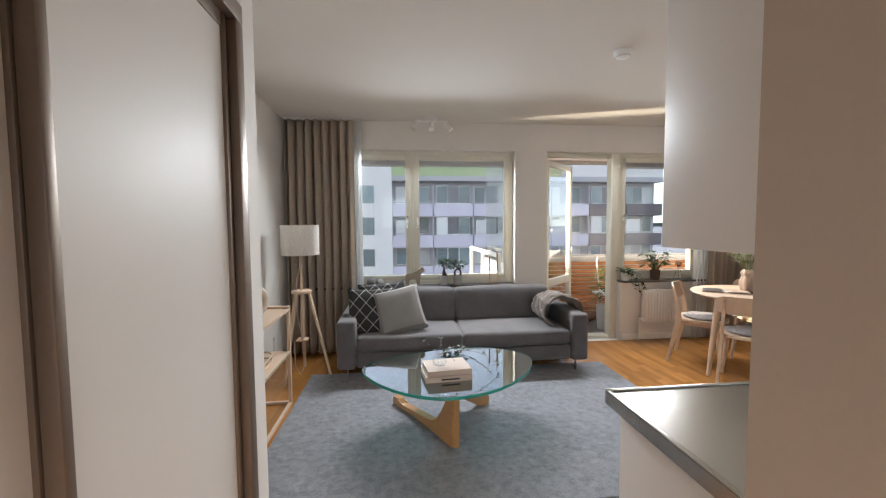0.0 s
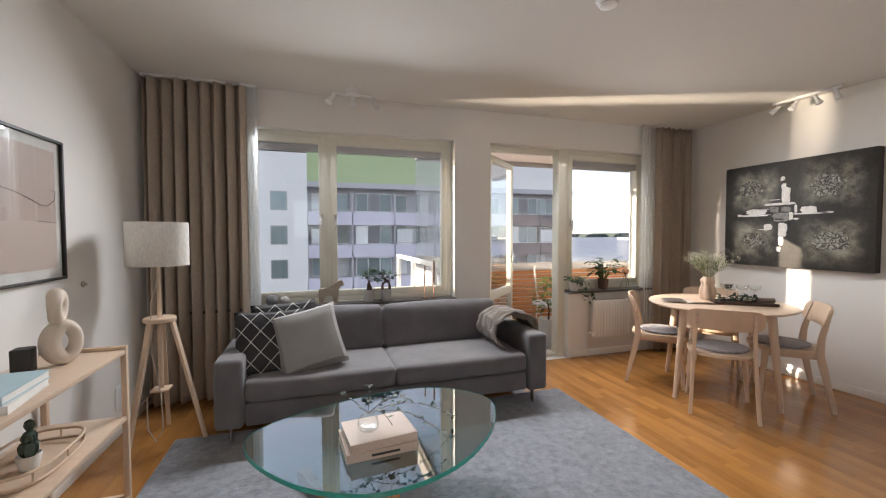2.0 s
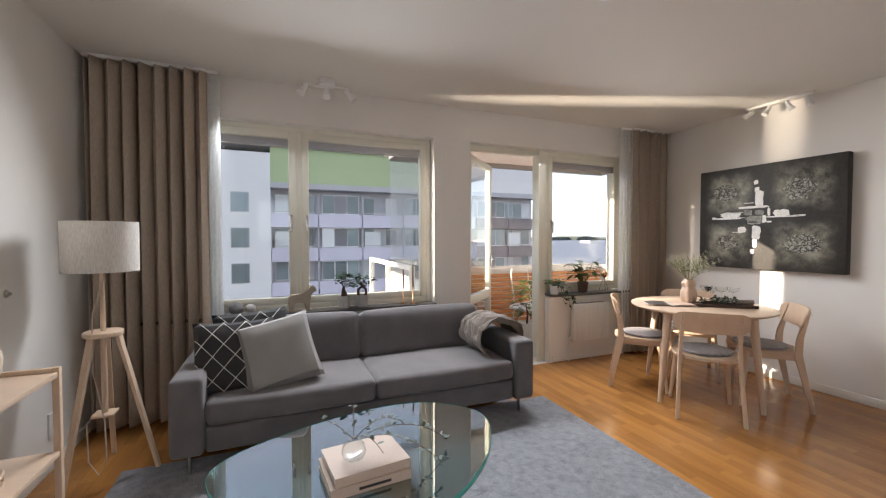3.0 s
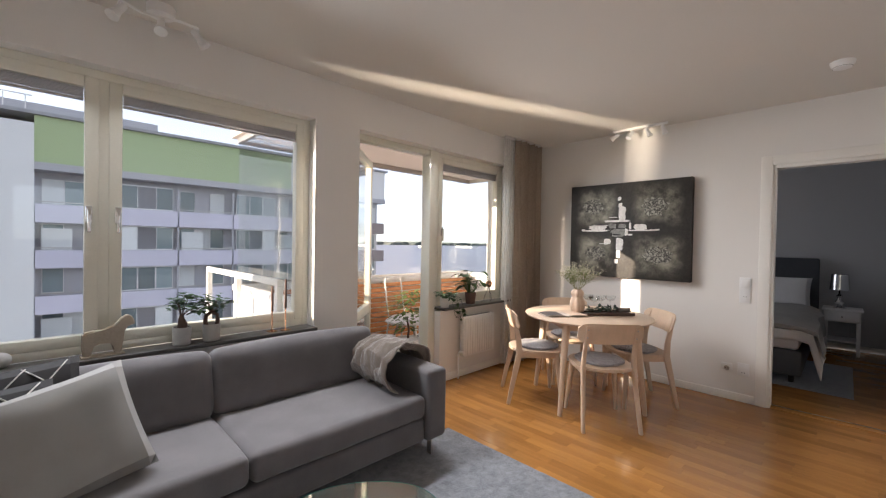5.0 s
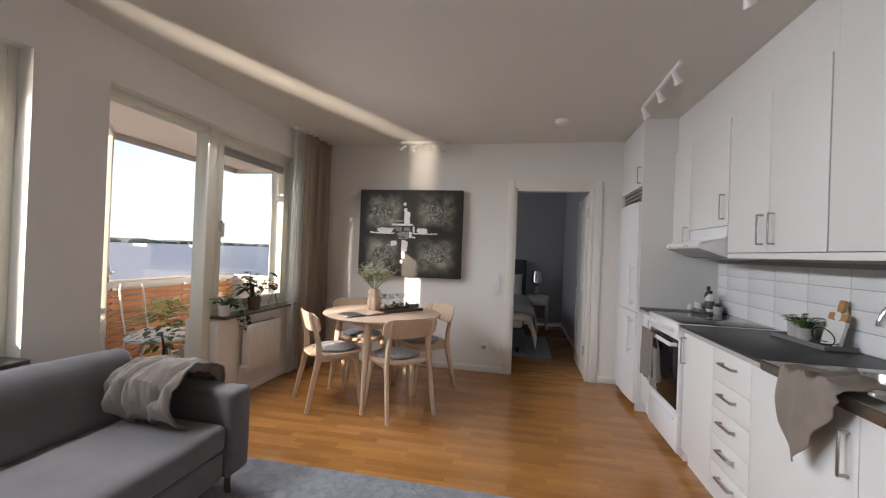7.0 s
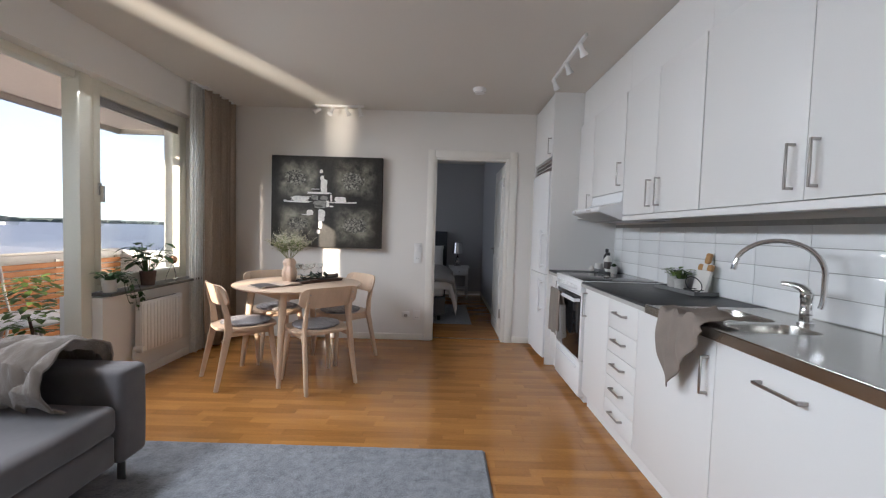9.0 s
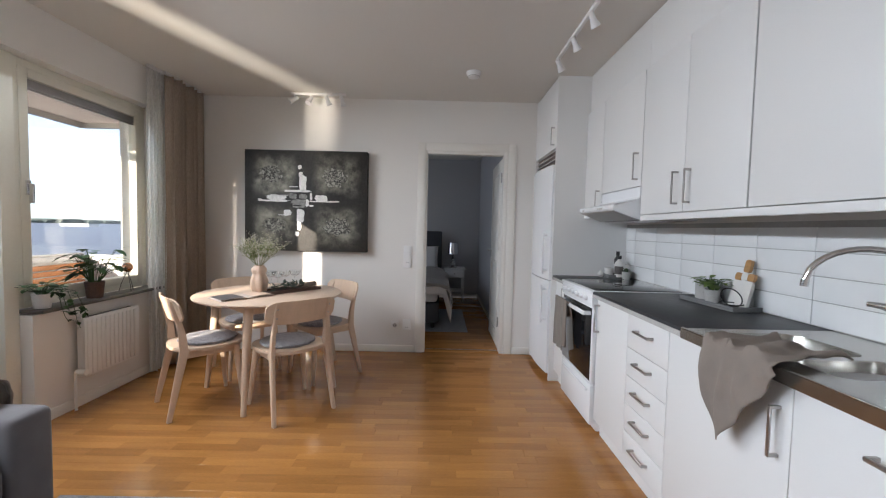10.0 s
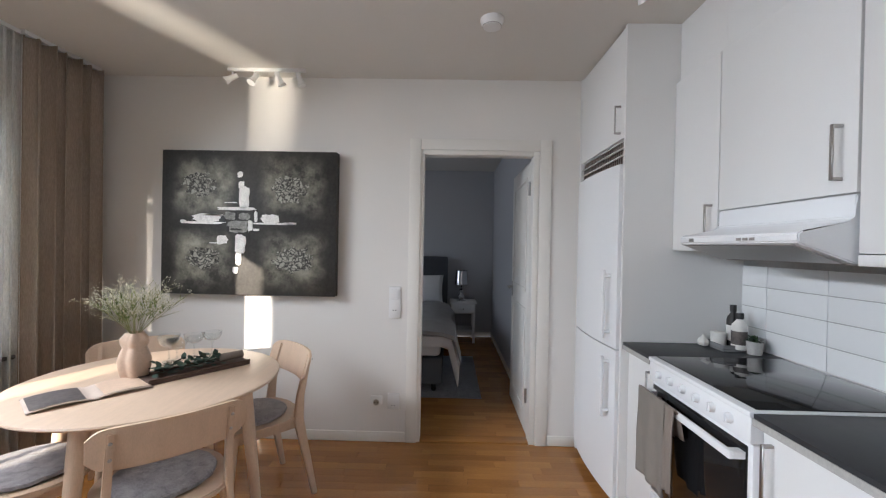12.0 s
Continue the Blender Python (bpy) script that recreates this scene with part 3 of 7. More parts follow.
structure("wall_east", [(XR, XR + 0.1, 2.31, YW, -0.02, 2.75), (XR, XR + 0.1, 0.3, 1.47, -0.02, 2.75), (XR, XR + 0.1, 1.47, 2.31, 2.05, 2.75)],
          M["wall"], "white painted wall with a bedroom doorway", "wall")
structure("wall_south", [(0.55, XR, YK - 0.12, YK, -0.02, 2.75)], M["wall"], "white painted kitchen wall behind the cabinets", "wall")
# end wall opening is added, unseen, to hold the hall fill lamp
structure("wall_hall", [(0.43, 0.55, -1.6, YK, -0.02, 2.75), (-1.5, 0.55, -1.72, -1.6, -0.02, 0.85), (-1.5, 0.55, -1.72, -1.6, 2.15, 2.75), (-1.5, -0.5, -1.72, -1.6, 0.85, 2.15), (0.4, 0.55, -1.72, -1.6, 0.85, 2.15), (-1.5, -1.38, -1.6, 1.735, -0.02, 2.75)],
          M["hall"], "beige hall wall", "wall")
structure("ceiling", [(-1.6, 4.25, -1.75, YW, H, H + 0.2)], M["ceiling"], "smooth off-white painted ceiling", "ceiling")
structure("ceiling_bedroom", [(4.25, 7.8, 1.2, YW, H, H + 0.2)], M["ceiling"], "white bedroom ceiling", "ceiling")
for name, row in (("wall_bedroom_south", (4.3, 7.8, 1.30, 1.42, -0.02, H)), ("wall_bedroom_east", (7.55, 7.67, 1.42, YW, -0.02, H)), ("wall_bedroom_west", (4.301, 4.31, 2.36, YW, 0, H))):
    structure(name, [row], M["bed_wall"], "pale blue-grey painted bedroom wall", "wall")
structure("baseboard", [(XR - 0.012, XR, 2.375, YW, 0.001, 0.07), (XR - 0.012, XR, 1.2, 1.385, 0.001, 0.07), (2.6, XR, YW - 0.012, YW, 0.001, 0.07), (XL, 1.64, YW - 0.012, YW, 0.001, 0.07),
                        (XL, XL + 0.012, 1.87, YW - 0.012, 0.001, 0.07), (4.31, 7.55, 1.42, 1.432, 0.001, 0.07), (7.538, 7.55, 1.432, YW, 0.001, 0.07)],
          M["trim"], "low white baseboard along the floor", "baseboard", bevel=0.003)

# bedroom door: casing, frame and the leaf that stands open into the bedroom
casing = boxes("door_1", [(XR - 0.015, XR, 2.292, 2.37, 0, 2.115), (XR - 0.015, XR, 1.39, 1.47, 0, 2.115), (XR - 0.015, XR, 1.47, 2.292, 2.04, 2.115)], M["trim"], bevel=0.004)
tagged(casing, "white painted bedroom door casing with an open door", "door", "", "structure")
boxes("door_frame", [(XR, XR + 0.1, 2.27, 2.309, 0, 2.048), (XR, XR + 0.1, 1.471, 1.51, 0, 2.048), (XR, XR + 0.1, 1.51, 2.27, 2.01, 2.048)], M["trim"], casing, bevel=0.003)
boxes("threshold", [(XR + 0.004, XR + 0.096, 1.51, 2.27, 0.001, 0.012)], M["oak"], casing, "oak threshold strip", bevel=0.003)
bm = bmesh.new()
box(bm, 4.33, 5.11, 1.475, 1.505, 0.012, 2.005, bevel=0.003)
leaf_ob = part("door_leaf", bm, M["trim"], casing, "white panelled door leaf standing open")
for z0, z1 in ((0.14, 0.92), (1.04, 1.9)):
    bm = bmesh.new()
    for a, b, c, d in ((4.43, 5.01, z0, z0 + 0.03), (4.43, 5.01, z1 - 0.03, z1), (4.43, 4.46, z0 + 0.03, z1 - 0.03), (4.98, 5.01, z0 + 0.03, z1 - 0.03)):
        box(bm, a, b, 1.505, 1.513, c, d, bevel=0.003)
    part("panel_moulding", bm, M["trim"], leaf_ob)
bm = bmesh.new()
rod(bm, (5.05, 1.505, 1.02), (5.05, 1.55, 1.02), 0.009)
rod(bm, (5.05, 1.55, 1.02), (4.94, 1.55, 1.02), 0.009)
box(bm, 5.03, 5.07, 1.505, 1.511, 0.94, 1.07, bevel=0.002)
part("door_handle", bm, M["nickel"], leaf_ob, "brushed metal door handle")
for z in (0.25, 1.75):
    bm = bmesh.new()
    rod(bm, (4.318, 1.513, z), (4.318, 1.513, z + 0.1), 0.009)
    part("hinge", bm, M["nickel"], casing)


# ---- windows ----
def frame_rect(bm, x0, x1, z0, z1, y0, y1, w, wb=None, bevel=0.006):
    wb = wb or w
    box(bm, x0, x0 + w, y0, y1, z0, z1, bevel=bevel)
    box(bm, x1 - w, x1, y0, y1, z0, z1, bevel=bevel)
    box(bm, x0 + w, x1 - w, y0, y1, z1 - w, z1, bevel=bevel)
    box(bm, x0 + w, x1 - w, y0, y1, z0, z0 + wb, bevel=bevel)


def pane_ob(x0, x1, y, z0, z1, parent, name="pane", material=None):
    bm = bmesh.new()
    box(bm, x0, x1, y, y + 0.006, z0, z1)
    ob = part(name, bm, material or M["pane"], parent, "clear window glass", smooth=False)
    ob.visible_shadow = False
    return ob


def sash(parent, x0, x1, z0, z1, blind=True, handle=None):
    """A casement with glass, a drawn-up slatted blind and its handle."""
    bm = bmesh.new()
    frame_rect(bm, x0, x1, z0, z1, 4.655, 4.715, 0.058)
    s = part("sash", bm, M["window_frame"], parent)
    pane_ob(x0 + 0.054, x1 - 0.054, 4.69, z0 + 0.054, z1 - 0.054, s)
    bm = bmesh.new()
    for k in range(7):
        box(bm, x0 + 0.062, x1 - 0.062, 4.668, 4.688, z1 - 0.066 - k * 0.007, z1 - 0.062 - k * 0.007)
    box(bm, x0 + 0.062, x1 - 0.062, 4.668, 4.688, z1 - 0.126, z1 - 0.114)
    if blind:
        part("blind", bm, M["nickel"], s, "drawn-up grey slatted blind")
    if handle is not None:
        bm = bmesh.new()
        box(bm, handle - 0.014, handle + 0.014, 4.643, 4.655, (z0 + z1) / 2 - 0.06, (z0 + z1) / 2 + 0.03, bevel=0.004)
        box(bm, handle - 0.008, handle + 0.008, 4.615, 4.643, (z0 + z1) / 2 - 0.11, (z0 + z1) / 2 + 0.01, bevel=0.005)
        part("window_handle", bm, M["chrome"], s, "chrome window handle")


win1 = thing("window_1", "cream painted double casement window", "window", kind="structure")
bm = bmesh.new()
frame_rect(bm, -1.0, 1.27, 0.72, 2.225, 4.66, 4.76, 0.045, bevel=0.004)
box(bm, 0.075, 0.135, 4.662, 4.758, 0.765, 2.18, bevel=0.004)
part("window_frame", bm, M["window_frame"], win1)
sash(win1, -0.955, 0.085, 0.765, 2.18, handle=0.045)
sash(win1, 0.125, 1.225, 0.765, 2.18, handle=0.165)
win2 = thing("window_2", "cream painted single casement window by the balcony door", "window", kind="structure")
bm = bmesh.new()
frame_rect(bm, 2.56, 3.62, 0.72, 2.225, 4.66, 4.76, 0.045, bevel=0.004)
part("window_frame", bm, M["window_frame"], win2)
sash(win2, 2.6, 3.575, 0.765, 2.18, handle=2.64)
for name, x0, x1 in (("window_sill_1", -1.0, 1.27), ("window_sill_2", 2.56, 3.62)):
    structure(name, [(x0, x1, 4.50, 4.66, 0.697, 0.72)], M["stone"], "dark polished stone window sill", "window sill", bevel=0.004)

# balcony door: frame, and the glazed leaf that stands open outwards
bdoor = thing("door_2", "cream glazed balcony door standing open outwards", "door", kind="structure")
bm = bmesh.new()
box(bm, 1.64, 1.69, 4.66, 4.76, 0.0, 2.225, bevel=0.004)
box(bm, 2.475, 2.558, 4.64, 4.76, 0.0, 2.225, bevel=0.004)
box(bm, 1.69, 2.475, 4.66, 4.76, 2.175, 2.225, bevel=0.004)
box(bm, 1.69, 2.475, 4.66, 4.80, -0.001, 0.035, bevel=0.004)
part("door_frame", bm, M["window_frame"], bdoor)
leaf = part("door_leaf", (lambda b: (frame_rect(b, 0, 0.80, 0.05, 2.16, -0.03, 0.03, 0.062, 0.12), box(b, 0.062, 0.738, -0.028, 0.028, 0.62, 0.71, bevel=0.005), b)[-1])(bmesh.new()), M["window_frame"], bdoor)
leaf.matrix_world = pose(1.70, 4.775, 0, 0, 0, 45)
for z0, z1 in ((0.16, 0.63), (0.70, 2.105)):
    bm = bmesh.new()
    box(bm, 0.058, 0.742, -0.003, 0.003, z0, z1)
    g = part("pane", bm, M["pane"], leaf, "clear window glass", smooth=False)
    g.visible_shadow = False
bm = bmesh.new()
box(bm, 0.745, 0.775, -0.045, -0.03, 0.98, 1.1, bevel=0.004)
box(bm, 0.65, 0.765, -0.07, -0.045, 1.05, 1.066, bevel=0.004)
part("door_handle", bm, M["chrome"], leaf, "chrome door handle")
bm = bmesh.new()
for z in (0.3, 1.1, 1.95):
    rod(bm, (1.682, 4.765, z), (1.682, 4.765, z + 0.09), 0.011)
part("hinge", bm, M["nickel"], bdoor)

# ---- balcony ----
structure("balcony_floor", [(1.30, 5.0, YO, 6.45, -0.25, -0.06)], M["deck"], "grey concrete balcony floor", "balcony floor")
structure("balcony_roof", [(1.28, 5.02, YO, 6.50, 2.42, 2.6)], M["soffit"], "pinkish grey painted balcony soffit", "balcony roof")
par = thing("balcony_parapet", "balcony parapet clad in orange wooden slats", "parapet", kind="structure")
boxes("core", [(1.36, 4.98, 6.40, 6.45, -0.06, 0.80), (1.31, 1.36, YO, 6.45, -0.06, 0.80), (4.98, 5.03, YO, 6.45, -0.06, 0.80)], M["render_white"], par, "white outer face")
for k in range(12):
    z = -0.03 + k * 0.068
    boxes("slat", [(1.40, 4.95, 6.365, 6.385, z, z + 0.052)], M["slat"], par, bevel=0.003)
boxes("post", [(x, x + 0.045, 6.385, 6.40, -0.06, 0.80) for x in (1.42, 2.3, 3.2, 4.1, 4.88)], M["nickel"], par)
boxes("handrail", [(1.30, 5.04, 6.36, 6.47, 0.80, 0.86), (1.29, 1.38, YO, 6.36, 0.80, 0.86), (4.96, 5.04, YO, 6.36, 0.80, 0.86)], M["render_white"], par, "white coping", bevel=0.006)
boxes("outer_rail", [(1.16, 1.21, 4.95, 6.9, 0.98, 1.03), (1.16, 1.21, 6.85, 6.9, 0.3, 0.98), (1.16, 1.21, 5.9, 5.95, 0.3, 0.98), (1.16, 1.21, 4.95, 5.0, 0.3, 0.98)], M["render_white"], par, "white outer rail", bevel=0.005)
glz = thing("balcony_glazing", "frameless folding glass panels round the balcony", "glazing", kind="structure")
for k in range(5):
    pane_ob(1.37 + k * 0.725, 1.37 + (k + 1) * 0.725 - 0.012, 6.412, 0.87, 2.36, glz, "glass_panel", M["clear"])
for x in (1.335, 4.995):
    for k in range(2):
        bm = bmesh.new()
        box(bm, x, x + 0.008, YO + 0.03 + k * 0.76, YO + 0.78 + k * 0.76, 0.87, 2.36)
        g = part("glass_panel", bm, M["clear"], glz, smooth=False)
        g.visible_shadow = False
boxes("top_track", [(1.33, 5.01, 6.39, 6.44, 2.36, 2.42), (1.32, 1.36, YO, 6.39, 2.36, 2.42), (4.98, 5.02, YO, 6.39, 2.36, 2.42)], M["nickel"], glz)
boxes("bottom_track", [(1.36, 4.98, 6.395, 6.435, 0.861, 0.885)], M["nickel"], glz)
# added walls out of view, spaced so low sun enters only through gaps
nb = thing("neighbour_balcony", "unseen white walls added to cut the low sun into slits", "balcony", kind="structure")
boxes("side_wall", [(-2.75, -2.6, YO, 5.54, -6, 8)], M["render_white"], nb)
for y0, y1 in ((5.585, 5.80), (6.045, 6.66), (6.72, 6.86)):
    boxes("screen", [(-2.75, -2.6, y0, y1, -6, 8)], M["render_white"], nb)

# ---- outside: water, shore, roofs and the block of flats opposite ----
GZ = -13.0
ground = structure("ground", [(-3000, 3000, -3000, 3000, GZ - 1, GZ)], M["paving"], "dark paved ground far below", "ground")
structure("water", [(60, 3000, -200, 2900, GZ + 0.05, GZ + 0.3), (-3000, 60, 300, 2900, GZ + 0.05, GZ + 0.3)], M["water"], "calm grey-blue sea", "water")
bm = bmesh.new()
for k in range(90):
    x = -1200 + k * 45
    hgt = 16 + 12 * noise.noise(Vector((k * 0.23, 0, 0))) + random.uniform(0, 5)
    prism(bm, [(x - 30, GZ), (x + 75, GZ), (x + 60, GZ + hgt), (x - 10, GZ + hgt * 0.95)], 1900 + random.uniform(-80, 80), 2100, "y")
tagged(part("far_shore", bm, M["land"], smooth=False), "low wooded shore across the water", "backdrop", "", "structure")


def low_house(x, y, w, d, h, material, label):
    t = thing("low_building", label, "building", (x, y, GZ))
    boxes("wall", [(0, w, 0, d, 0, h)], material, t)
    boxes("roof", [(-0.3, w + 0.3, -0.3, d + 0.3, h, h + 0.35)], M["roof"], t)
    for k in range(int(w // 4)):
        boxes("window", [(1 + k * 4, 2.6 + k * 4, -0.04, 0.05, h - 2.6, h - 1.2)], M["far_glass"], t)
    return t


for x, y, w, d, h in ((820, 900, 26, 40, 6), (980, 860, 30, 70, 7), (1100, 700, 30, 45, 7), (1180, 560, 30, 80, 8), (1250, 380, 30, 50, 7), (1300, 240, 30, 70, 8)):
    low_house(x, y, w, d, h, M["render_white"], "low white building by the water")

FY = 36.0
block = thing("apartment_building", "white and lilac-grey block of flats with a green top storey", "building", (0, 0, GZ))
Z0 = GZ
boxes("wall", [(-16, -0.7, FY, FY + 14, 0, 8.5 - Z0 - 0.4)], M["render_white"], block, "white rendered gable part")
boxes("wall", [(-0.7, 25, FY + 1.4, FY + 14, 0, 5.8 - Z0)], M["grey_wall"], block, "grey facade behind the balconies")
boxes("top_storey", [(-0.7, 15, FY + 0.1, FY + 13, 5.8 - Z0, 8.6 - Z0)], M["green"], block, "green panelled top storey")
boxes("top_storey", [(15, 25, FY + 0.1, FY + 13, 5.8 - Z0, 8.6 - Z0)], M["render_white"], block, "white top storey")
boxes("penthouse", [(-15, 6, FY + 4, FY + 12, 8.1 - Z0, 10.2 - Z0), (9, 18, FY + 4, FY + 12, 8.6 - Z0, 9.6 - Z0)], M["grey_wall"], block, "set-back roof house")
boxes("roof", [(-16.2, 25.2, FY - 0.15, FY + 14.2, 8.6 - Z0, 8.8 - Z0)], M["roof"], block)
boxes("fascia", [(-0.7, 25, FY - 0.05, FY + 1.4, 5.35 - Z0, 5.8 - Z0)], M["grey_wall"], block)
boxes("railing", [(-15.5 + k * 0.9, -15.45 + k * 0.9, FY + 0.2, FY + 0.25, 8.8 - Z0, 9.7 - Z0) for k in range(17)] + [(-15.6, -0.8, FY + 0.2, FY + 0.25, 9.7 - Z0, 9.76 - Z0)], M["render_white"], block)
for storey in range(6):
    top = 4.95 - storey * 2.8 - Z0
    for x in (-2.9, -5.6, -9.2, -12.0):
        w = boxes("window", [(x - 0.66, x + 0.66, FY - 0.03, FY + 0.05, top - 1.6, top - 0.02)], M["nickel"], block)
        boxes("pane", [(x - 0.6, x + 0.6, FY - 0.045, FY - 0.032, top - 1.54, top - 0.08)], M["far_glass"], w)
    for bay in range(7):
        x0 = -0.7 + bay * 3.67
        band = M["slate_panel"] if bay >= 5 else M["lilac"]
        bal = boxes("balcony", [(x0 + 0.05, x0 + 3.62, FY, FY + 0.12, top - 2.75, top - 1.65), (x0 + 0.05, x0 + 3.62, FY + 0.12, FY + 1.4, top - 2.78, top - 2.6)], band, block)
        boxes("post", [(x0 - 0.05, x0 + 0.05, FY + 0.02, FY + 0.14, top - 1.65, top + 0.03)], M["grey_wall"], bal)
        kind = (bay + storey) % 3
        for k in range(3):
            px = x0 + 0.35 + k * 1.03
            if kind == 0 or k != 1:
                boxes("window", [(px, px + 0.95, FY + (0.3 if bay % 2 else 1.33), FY + (0.34 if bay % 2 else 1.38), top - 1.55, top - 0.05)], M["blind"] if (bay * 3 + k + storey) % 4 == 0 else M["far_glass"], bal)
        for k in range(3):
            px, fy = x0 + 0.35 + k * 1.03, FY + (0.28 if bay % 2 else 1.31)
            if kind == 0 or k != 1:
                boxes("window_frame", [(px - 0.03, px, fy, fy + 0.05, top - 1.6, top), (px + 0.95, px + 0.98, fy, fy + 0.05, top - 1.6, top), (px, px + 0.95, fy, fy + 0.05, top - 1.6, top - 1.55), (px, px + 0.95, fy, fy + 0.05, top - 0.05, top)], M["render_white"], bal)
        if not bay % 2:
            boxes("balcony_rail", [(x0 + 0.05, x0 + 3.62, FY + 0.03, FY + 0.08, top - 1.52, top - 1.47)], M["nickel"], bal)
            if (bay + storey) % 2:
                boxes("awning", [(x0 + 0.3, x0 + 1.7, FY + 0.5, FY + 0.56, top - 1.7, top - 0.3)], M["blind"], bal, "drawn balcony blind")
        if bay % 2:
            boxes("glazing_bar", [(x0 + 0.3, x0 + 3.4, FY + 0.26, FY + 0.30, top - 0.05, top), (x0 + 0.3, x0 + 3.4, FY + 0.26, FY + 0.3, top - 1.62, top - 1.56)], M["render_white"], bal)


# ---- parquet and tiles are laid last; the oak bed under them ----
structure("subfloor", [(-1.5, 4.301, -1.7, YW, -0.06, -0.012)], M["joint"], "dark bed under the oak parquet", "floor")


# ---- area lamps in place of light through the openings ----
def window_light(name, centre, size, watts, color, target, spread=145):
    ob = new(name, bpy.data.lights.new(name, "AREA"))
    ob.data.shape, ob.data.size, ob.data.size_y = "RECTANGLE", size[0], size[1]
    ob.data.energy, ob.data.color, ob.data.spread = watts, color, radians(spread)
    ob.matrix_world = look(centre, target)


window_light("sky_window_1", (0.38, 4.61, 2.14), (1.5, 0.12), 9.5, (0.86, 0.93, 1.0), (0.38, 2.61, 0.6), 130)
window_light("sky_window_2", (2.50, 4.61, 2.13), (1.5, 0.14), 7.4, (0.93, 0.965, 1.0), (2.50, 2.61, 0.6), 130)
# added lamp in an assumed bedroom window that stays out of view
window_light("bedroom_fill", (5.75, 4.80, 1.5), (1.2, 1.1), 1.3, (0.80, 0.88, 1.0), (5.75, 0, 1.5))
# made-up warm lamp behind the start of the walk, brightens the hall
window_light("hall_fill", (-0.05, -1.56, 1.5), (0.8, 1.2), 3.0, (1.0, 0.90, 0.80), (-0.05, -0.3, 0.2), 75)


# ---- wardrobe in the hall ----
ward = thing("wardrobe", "hall wardrobe with satin white sliding doors in bronze frames", "wardrobe", (0, 0, 0))
WT = 2.15
for row in ((-1.37, -0.70, -1.55, -1.50, 0, WT + 0.07), (-1.37, -0.70, 1.70, 1.733, 0, WT + 0.07), (-1.37, -0.70, -1.50, 1.70, WT + 0.02, WT + 0.07), (-1.375, -1.37, -1.5, 1.7, 0, WT)):
    boxes("carcass_panel", [row], M["white"], ward)
boxes("top_fascia", [(-0.70, -0.636, -1.55, 1.733, WT + 0.07, 2.529)], M["wall"], ward, "white painted panel up to the ceiling")
boxes("top_track", [(-0.72, -0.625, -1.55, 1.73, WT, WT + 0.07)], M["bronze"], ward, "bronze sliding track", bevel=0.004)
boxes("bottom_track", [(-0.72, -0.64, -1.55, 1.69, 0.0, 0.02)], M["bronze"], ward, "bronze floor track")
boxes("side_profile", [(-0.70, -0.625, 1.665, 1.732, 0, WT)], M["bronze"], ward, "bronze end profile", bevel=0.008)
for y0, y1, x in ((-1.5, -0.62, -0.675), (-0.655, 0.89, -0.715), (0.865, 1.655, -0.675)):
    d = boxes("sliding_door", [(x - 0.008, x + 0.008, y0 + 0.02, y1 - 0.02, 0.07, WT - 0.05)], M["satin"], ward, "satin white panel")
    for a, b in ((y0, y0 + 0.028), (y1 - 0.028, y1)):
        boxes("stile", [(x - 0.018, x + 0.02, a, b, 0.02, WT)], M["bronze"], d, "bronze stile", bevel=0.006)
    for a, b in ((0.02, 0.075), (WT - 0.05, WT)):
        boxes("rail", [(x - 0.014, x + 0.014, y0 + 0.028, y1 - 0.028, a, b)], M["bronze"], d, "bronze rail", bevel=0.004)
sw = thing("light_switch", "white light switch plate on the hall wall", "switch", (0.43, 0.36, 0.92))
boxes("plate", [(-0.010, 0.0, -0.04, 0.04, -0.04, 0.04)], M["white"], sw, bevel=0.003)
boxes("rocker", [(-0.015, -0.010, -0.026, 0.026, -0.026, 0.026)], M["white"], sw, bevel=0.002)


# ---- rug ----
bm = bmesh.new()
def rug_top(u, v):
    x, y = -0.88 + 2.83 * u, 1.915 + 1.925 * v
    e = min(u, 1 - u) * 2.83, min(v, 1 - v) * 1.925
    lift = 0.018 * min(1.0, min(e) / 0.012)
    return Vector((x, y, 0.002 + lift * (0.9 + 0.12 * noise.noise(Vector((x * 14, y * 14, 0))) + 0.06 * noise.noise(Vector((x * 45, y * 45, 0))))))
grid(bm, 190, 130, rug_top)
rug = part("rug", bm, M["rug"])
tagged(rug, "grey-blue short pile rug under the sofa and table", "rug")


# ---- sofa ----
sofa = thing("sofa", "dark grey wool two-seat sofa on slim steel legs", "sofa", (0.55, 3.62, 0.0))
W2 = 1.16
def soft_box(x0, x1, y0, y1, z0, z1, r=0.035, puff=0.012, cuts=6):
    bm = bmesh.new()
    box(bm, x0, x1, y0, y1, z0, z1, bevel=r, seg=4)
    bmesh.ops.subdivide_edges(bm, edges=[e for e in bm.edges if e.calc_length() > 0.12], cuts=cuts, use_grid_fill=True)
    cx, cy, cz = (x0 + x1) / 2, (y0 + y1) / 2, (z0 + z1) / 2
    for v in bm.verts:
        a, b, c = (v.co.x - cx) / (x1 - x0) * 2, (v.co.y - cy) / (y1 - y0) * 2, (v.co.z - cz) / (z1 - z0) * 2
        k = Vector(((1 - b * b) * (1 - c * c) * a, (1 - a * a) * (1 - c * c) * b, (1 - a * a) * (1 - b * b) * c))
        v.co += k * puff + Vector((0, 0, 0.004)) * noise.noise(v.co * 6)
    return bm
for s in (-1, 1):
    part("armrest", soft_box(s * W2, s * (W2 - 0.165), 0.0, 0.84, 0.115, 0.55, 0.03, 0.008), M["sofa"], sofa)
